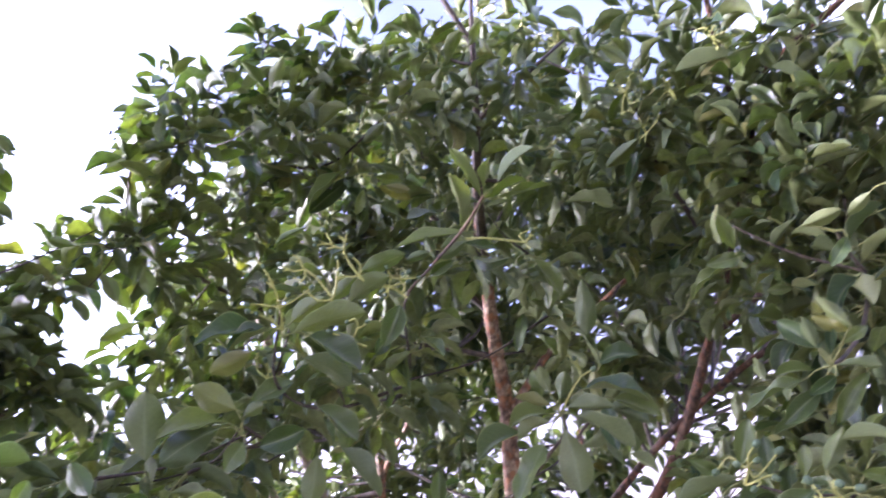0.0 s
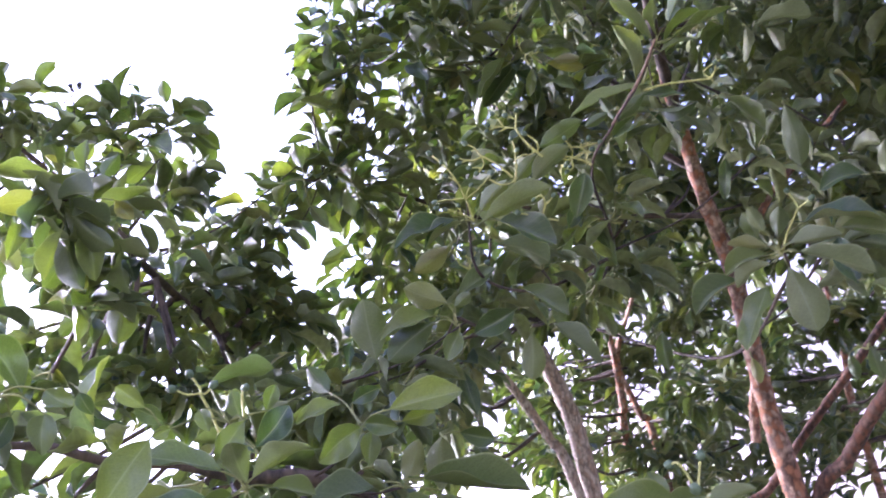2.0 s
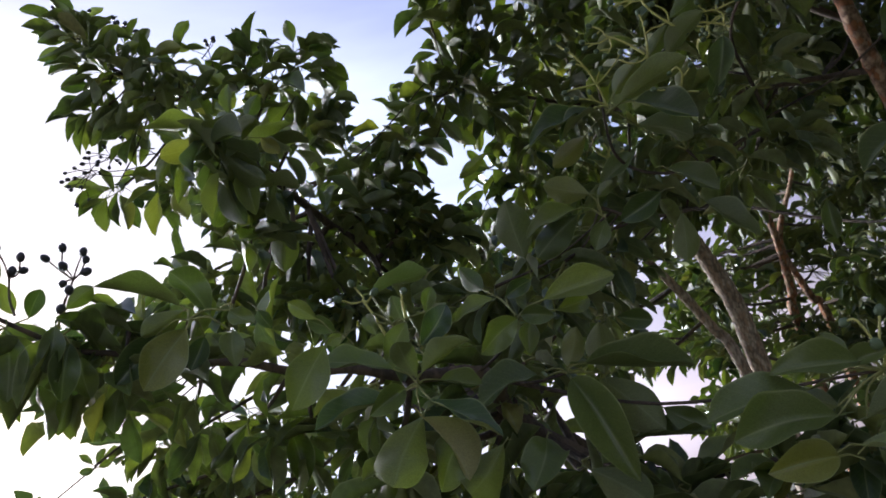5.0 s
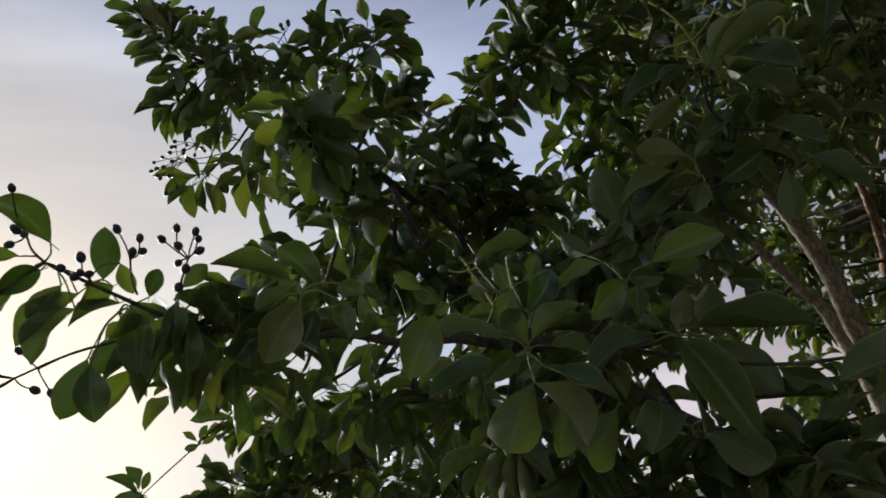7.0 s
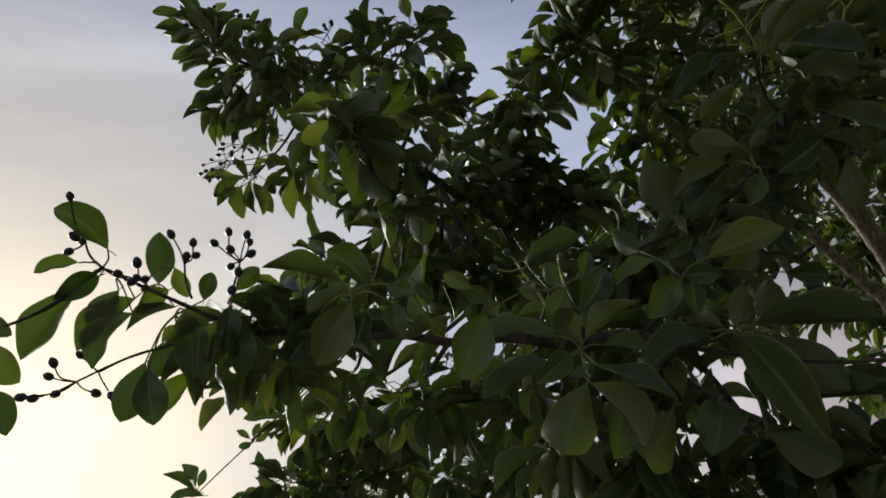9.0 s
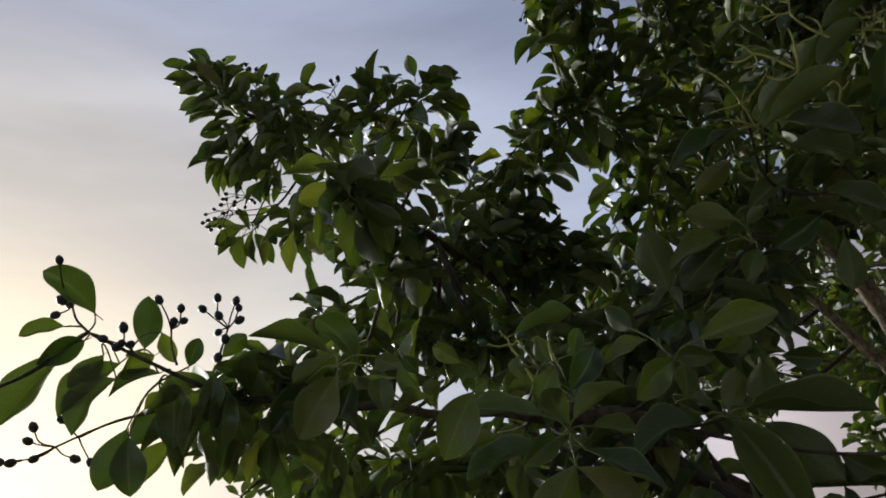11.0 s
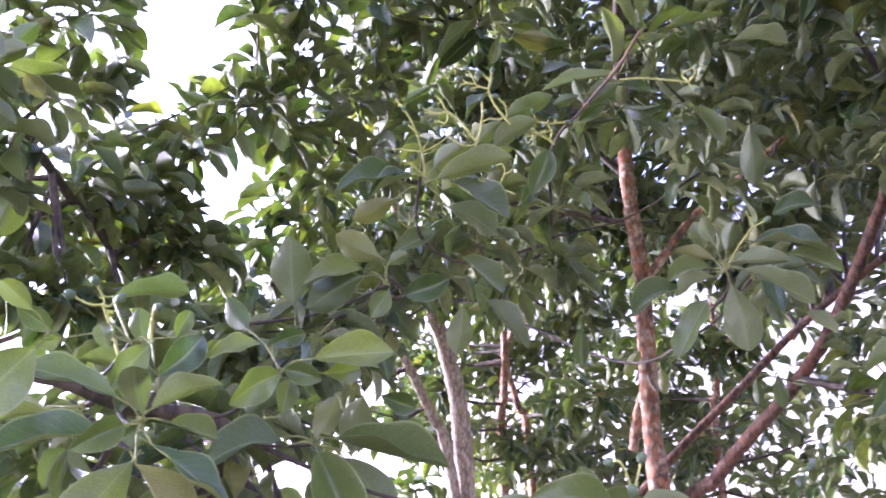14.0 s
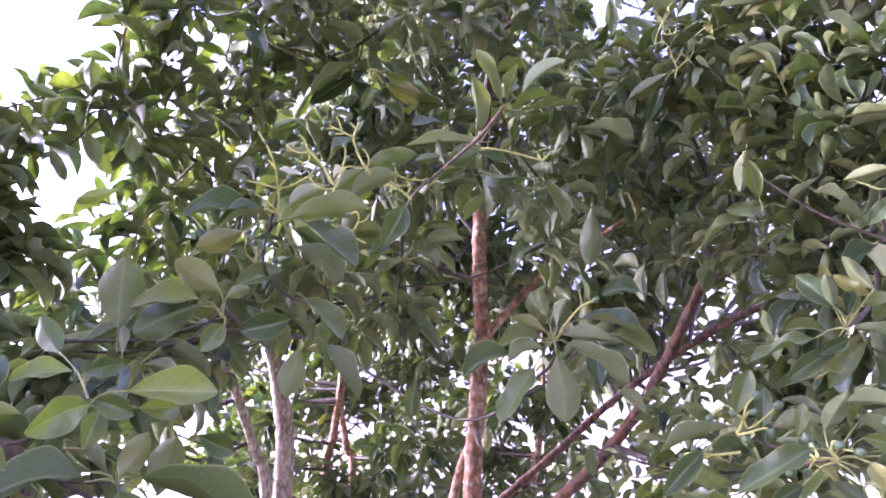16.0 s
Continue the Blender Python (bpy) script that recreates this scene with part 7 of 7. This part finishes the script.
for spray in (
    (-1.25, 1.02, 1.89, 0.1, 0.66), (-1.18, 1.11, 1.84, 0.1, 0.66), (-1.1, 1.19, 1.81, 0.12, 0.66), (-1.01, 1.27, 1.77, 0.12, 1.2),
    (-0.93, 1.33, 1.72, 0.12, 1.2), (-1.23, 0.86, 1.88, 0.07, 0.66), (-1.26, 1.34, 2.16, 0.11, 1.2), (-1.17, 1.44, 2.1, 0.13, 1.2),
    (-1.1, 1.61, 2.12, 0.14, 1.2), (-1.3, 1.17, 2.1, 0.09, 1.2), (-1.19, 0.75, 1.89, 0.05, 1.4), (-0.99, 1.69, 2.09, 0.14, 1.2),
    (-0.86, 1.67, 1.97, 0.14, 1.2), (-0.54, 1.31, 1.59, 0.1, 1.4), (-0.71, 1.21, 1.63, 0.11, 1.4), (-0.83, 1.12, 1.67, 0.1, 1.2),
):
    pad(tree_left, *spray, size=0.112)
for spray in (
    (-0.42, 1.4, 1.53, 0.1, 1.2), (-0.21, 1.31, 1.53, 0.1, 1.4), (-0.08, 1.28, 1.54, 0.1, 1.4), (-0.34, 1.28, 1.5, 0.12, 1.4),
    (-0.63, 1.28, 1.5, 0.12, 1.4), (-0.45, 1.3, 1.51, 0.12, 1.4), (-0.82, 1.24, 1.54, 0.12, 1.3), (-0.78, 1.53, 1.76, 0.14, 1.2),
    (-0.31, 1.68, 2.31, 0.12, 1.2), (-0.13, 1.76, 2.41, 0.12, 1.2), (-0.26, 1.97, 2.28, 0.14, 1.1), (-0.55, 1.65, 2.11, 0.12, 1.2),
    (-0.45, 1.69, 2.23, 0.12, 1.2), (0.1, 1.77, 2.59, 0.12, 1.1), (0.25, 1.8, 2.59, 0.12, 1.1), (0.36, 1.85, 2.18, 0.12, 1),
):
    pad(tree_left, *spray, size=0.112)
for spray in (
    (-0.34, 1.71, 2.57, 0.12, 1), (-0.11, 2.05, 2.38, 0.14, 1), (0.35, 2.03, 2.55, 0.14, 1), (-0.59, 1.45, 2, 0.08, 1.2),
):
    pad(tree_left, *spray, size=0.112)
for spray in (
    (-1.34, 1.29, 2.12, 0.11, 1.1), (-1.31, 1.45, 2.2, 0.11, 1.1), (-1.15, 1.45, 2.1, 0.12, 1.2), (-0.99, 1.5, 2.06, 0.12, 1.3),
    (-0.86, 1.56, 2.06, 0.12, 1.3), (-0.71, 1.6, 2.01, 0.1, 1.2), (-1.23, 1.31, 1.94, 0.09, 0.55), (-1.11, 1.39, 1.91, 0.1, 1.2),
    (-0.97, 1.46, 1.9, 0.1, 1.3), (-0.85, 1.54, 1.87, 0.1, 1.2),
):
    pad(tree_left, *spray, size=0.112)
for spray in (
    (-1.51, 1.4, 2.84, 0.07, 1.3), (-1.4, 1.45, 2.77, 0.07, 1.3), (-1.6, 1.37, 3, 0.07, 1.3), (-1.37, 1.55, 2.78, 0.08, 1.3),
    (-1.73, 1.3, 3.05, 0.06, 1.3), (-1.58, 1.3, 2.76, 0.06, 1.2), (-1.48, 1.46, 2.91, 0.05, 1.3),
):
    pad(tree_left, *spray, size=0.1)
for spray in (
    (-1.03, 0.74, 1.96, 0.04, 1.6), (-1.05, 0.8, 1.95, 0.045, 1.5), (-1.03, 0.69, 1.92, 0.035, 1.6),
):
    pad(tree_left, *spray, single=True, size=0.085)
finish_tree(tree_left)

# ---- the slender trees behind ----

tree_back = thing("tree", "slender evergreen tree with several thin reddish stems behind the others", "tree", (-0.5, 4.7, 0), group="trees")
limb(tree_back, "stem", [(-0.62, 4.7, -0.1, 0.03), (-0.609, 4.536, 2.09, 0.026), (-0.568, 4.488, 2.447, 0.023), (-0.533, 4.386, 2.689, 0.02), (-0.508, 4.216, 3.084, 0.014), (-0.48, 3.962, 3.441, 0.008)], BARK_RED)
limb(tree_back, "stem", [(-0.5, 4.7, -0.1, 0.03), (-0.458, 4.652, 2.104, 0.024), (-0.5, 4.605, 2.403, 0.021), (-0.534, 4.484, 2.714, 0.018), (-0.353, 4.366, 2.995, 0.012), (-0.153, 4.163, 3.281, 0.007)], BARK_RED)
for spray in (
    (0.11, 3.92, 3.32, 0.28, 1), (-0.01, 4.8, 3.3, 0.28, 1), (-0.21, 5.08, 1.9, 0.3, 1), (-0.69, 5.05, 1.86, 0.3, 1),
    (-1.03, 4.38, 1.86, 0.3, 1), (-0.74, 4.91, 2.78, 0.28, 0.8), (-0.23, 4.94, 2.83, 0.3, 0.8), (-0.29, 5.05, 2.2, 0.3, 0.8),
    (-0.97, 4.28, 2.63, 0.3, 0.8), (-0.32, 4.48, 2.22, 0.28, 0.8), (-0.64, 4.55, 2.19, 0.3, 0.8), (-1.02, 4.25, 2.27, 0.22, 0.8),
    (-0.1, 4.16, 2.35, 0.3, 1), (-0.21, 4.52, 1.88, 0.3, 0.8), (-0.93, 4.43, 1.68, 0.3, 0.7), (-1.04, 4.09, 1.83, 0.14, 0.8),
):
    pad(tree_back, *spray)
for spray in (
    (-0.61, 4.77, 3.28, 0.36, 1), (-0.08, 4.87, 3.08, 0.38, 1), (-0.4, 4.88, 2.63, 0.34, 0.7), (0.07, 5.02, 2.48, 0.3, 0.7),
    (-1.13, 4.31, 2.32, 0.3, 0.7), (-1.47, 3.55, 2.34, 0.3, 0.7), (-0.79, 4.98, 2.36, 0.3, 0.5), (-2.87, 2.55, 1.79, 0.3, 0.8),
    (-2.29, 3.08, 1.52, 0.35, 1), (-1.76, 3.18, 1.47, 0.3, 1), (-0.15, 3.74, 3.24, 0.35, 1), (-0.6, 3.46, 3.29, 0.3, 1),
    (0.14, 3.35, 3.22, 0.24, 1), (-0.1, 3.32, 3.28, 0.24, 1), (-0.06, 3.56, 3.01, 0.24, 1), (-0.88, 3.72, 2.4, 0.22, 1),
):
    pad(tree_back, *spray)
for spray in (
    (-0.85, 3.78, 2.14, 0.22, 1), (0.2, 4.47, 2.12, 0.22, 0.8), (-1.68, 4.74, 3.2, 0.28, 0.5),
    (-1.35, 5.06, 3.14, 0.28, 0.5), (-0.82, 5.15, 3.31, 0.28, 0.5), (-0.52, 5.28, 3.42, 0.28, 0.5), (-1.81, 4.88, 2.93, 0.28, 0.5),
    (-1.17, 4.8, 2.81, 0.28, 0.5), (-0.75, 5.09, 2.97, 0.28, 0.5), (-0.38, 5.12, 2.92, 0.28, 0.5), (-1.89, 5.2, 2.49, 0.28, 0.5),
    (-1.16, 4.96, 2.61, 0.28, 0.5), (-0.74, 4.88, 2.5, 0.28, 0.5), (-0.39, 5.6, 2.54, 0.28, 0.5), 
):
    pad(tree_back, *spray)
for spray in (
    (-0.76, 5.3, 2.17, 0.28, 0.5), (-0.33, 5.25, 2.18, 0.28, 0.5),
):
    pad(tree_back, *spray)
for spray in (
    (0.27, 4.26, 3.05, 0.24, 0.9), (0.17, 4.11, 3.26, 0.26, 1), (0.41, 4, 3.22, 0.24, 1), (-0.2, 4.14, 3.06, 0.22, 0.7),
):
    pad(tree_back, *spray)
finish_tree(tree_back)

# ---- the single slender tree behind ----

tree_far = thing("tree", "slender evergreen tree with one thin reddish stem", "tree", (0.5, 4.7, 0), group="trees")
limb(tree_far, "stem", [(0.5, 4.7, -0.1, 0.028), (0.603, 4.618, 2.104, 0.021), (0.644, 4.574, 2.371, 0.018), (0.673, 4.453, 2.682, 0.014), (0.663, 4.27, 3.117, 0.008)], BARK_RED)
for spray in (
    (0.44, 4.03, 3.27, 0.26, 1), (0.76, 4.06, 3.04, 0.28, 1), (1.14, 3.48, 2.84, 0.26, 1), (0.93, 4.2, 2.82, 0.24, 1),
    (0.69, 5, 2.2, 0.24, 0.8), (1.08, 4.32, 2.06, 0.2, 0.7), (1.06, 3.92, 1.83, 0.3, 1), (0.29, 4.67, 1.88, 0.3, 1),
    (0.84, 5.01, 1.8, 0.3, 1), (0.19, 4.36, 2.66, 0.26, 0.8), (0.52, 4.98, 2.48, 0.26, 0.8), (0.88, 4.88, 2.71, 0.32, 0.7),
    (0.49, 3.82, 2.95, 0.3, 1), (1.18, 4.46, 2.35, 0.3, 0.5), (0.44, 5.03, 2.23, 0.3, 0.6), (0.41, 4.17, 2.55, 0.26, 0.9),
):
    pad(tree_far, *spray)
for spray in (
    (0.69, 4.1, 2.62, 0.26, 0.9), (0.82, 4.16, 2.23, 0.24, 0.8), (0.56, 4.43, 2.08, 0.22, 0.8), (0.89, 3.73, 2.65, 0.24, 1),
    (-0.08, 5.35, 3.18, 0.28, 0.5), (0.57, 4.85, 3.22, 0.28, 0.5), (1.05, 5.08, 3.19, 0.28, 0.5), (0.15, 5.22, 2.89, 0.28, 0.5),
    (0.66, 5.42, 2.97, 0.28, 0.5), (0.94, 5.37, 2.94, 0.28, 0.5), (-0.06, 5.5, 2.65, 0.28, 0.5), (0.36, 5.22, 2.58, 0.28, 0.5),
    (0.92, 5.45, 2.54, 0.28, 0.5), (0.02, 5.36, 2.28, 0.28, 0.5), (0.41, 5.54, 2.16, 0.28, 0.5), (0.92, 4.92, 2.07, 0.28, 0.5),
):
    pad(tree_far, *spray)
finish_tree(tree_far)

# ---- the inner crown of the red-barked tree ----

for spray in (
    (-0.71, 2.32, 3.25, 0.15, 0.35), (-0.33, 2.36, 3.24, 0.15, 0.35), (-0.16, 2.36, 3.29, 0.15, 0.35), (-0.52, 2.44, 3.21, 0.15, 0.35),
    (-0.37, 2.32, 3.12, 0.15, 0.35), (-0.22, 2.36, 3.08, 0.15, 0.35), (0.02, 2.5, 3.18, 0.15, 0.35), (-0.75, 2.44, 3.08, 0.15, 0.35),
    (-0.62, 2.41, 3.05, 0.15, 0.35), (-0.44, 2.36, 3.01, 0.15, 0.35), (-0.16, 2.46, 3.04, 0.15, 0.35), (-0.04, 2.5, 3.04, 0.15, 0.35),
    (-0.25, 2.55, 2.94, 0.15, 0.35),
):
    pad(tree_main, *spray)
finish_tree(tree_main)
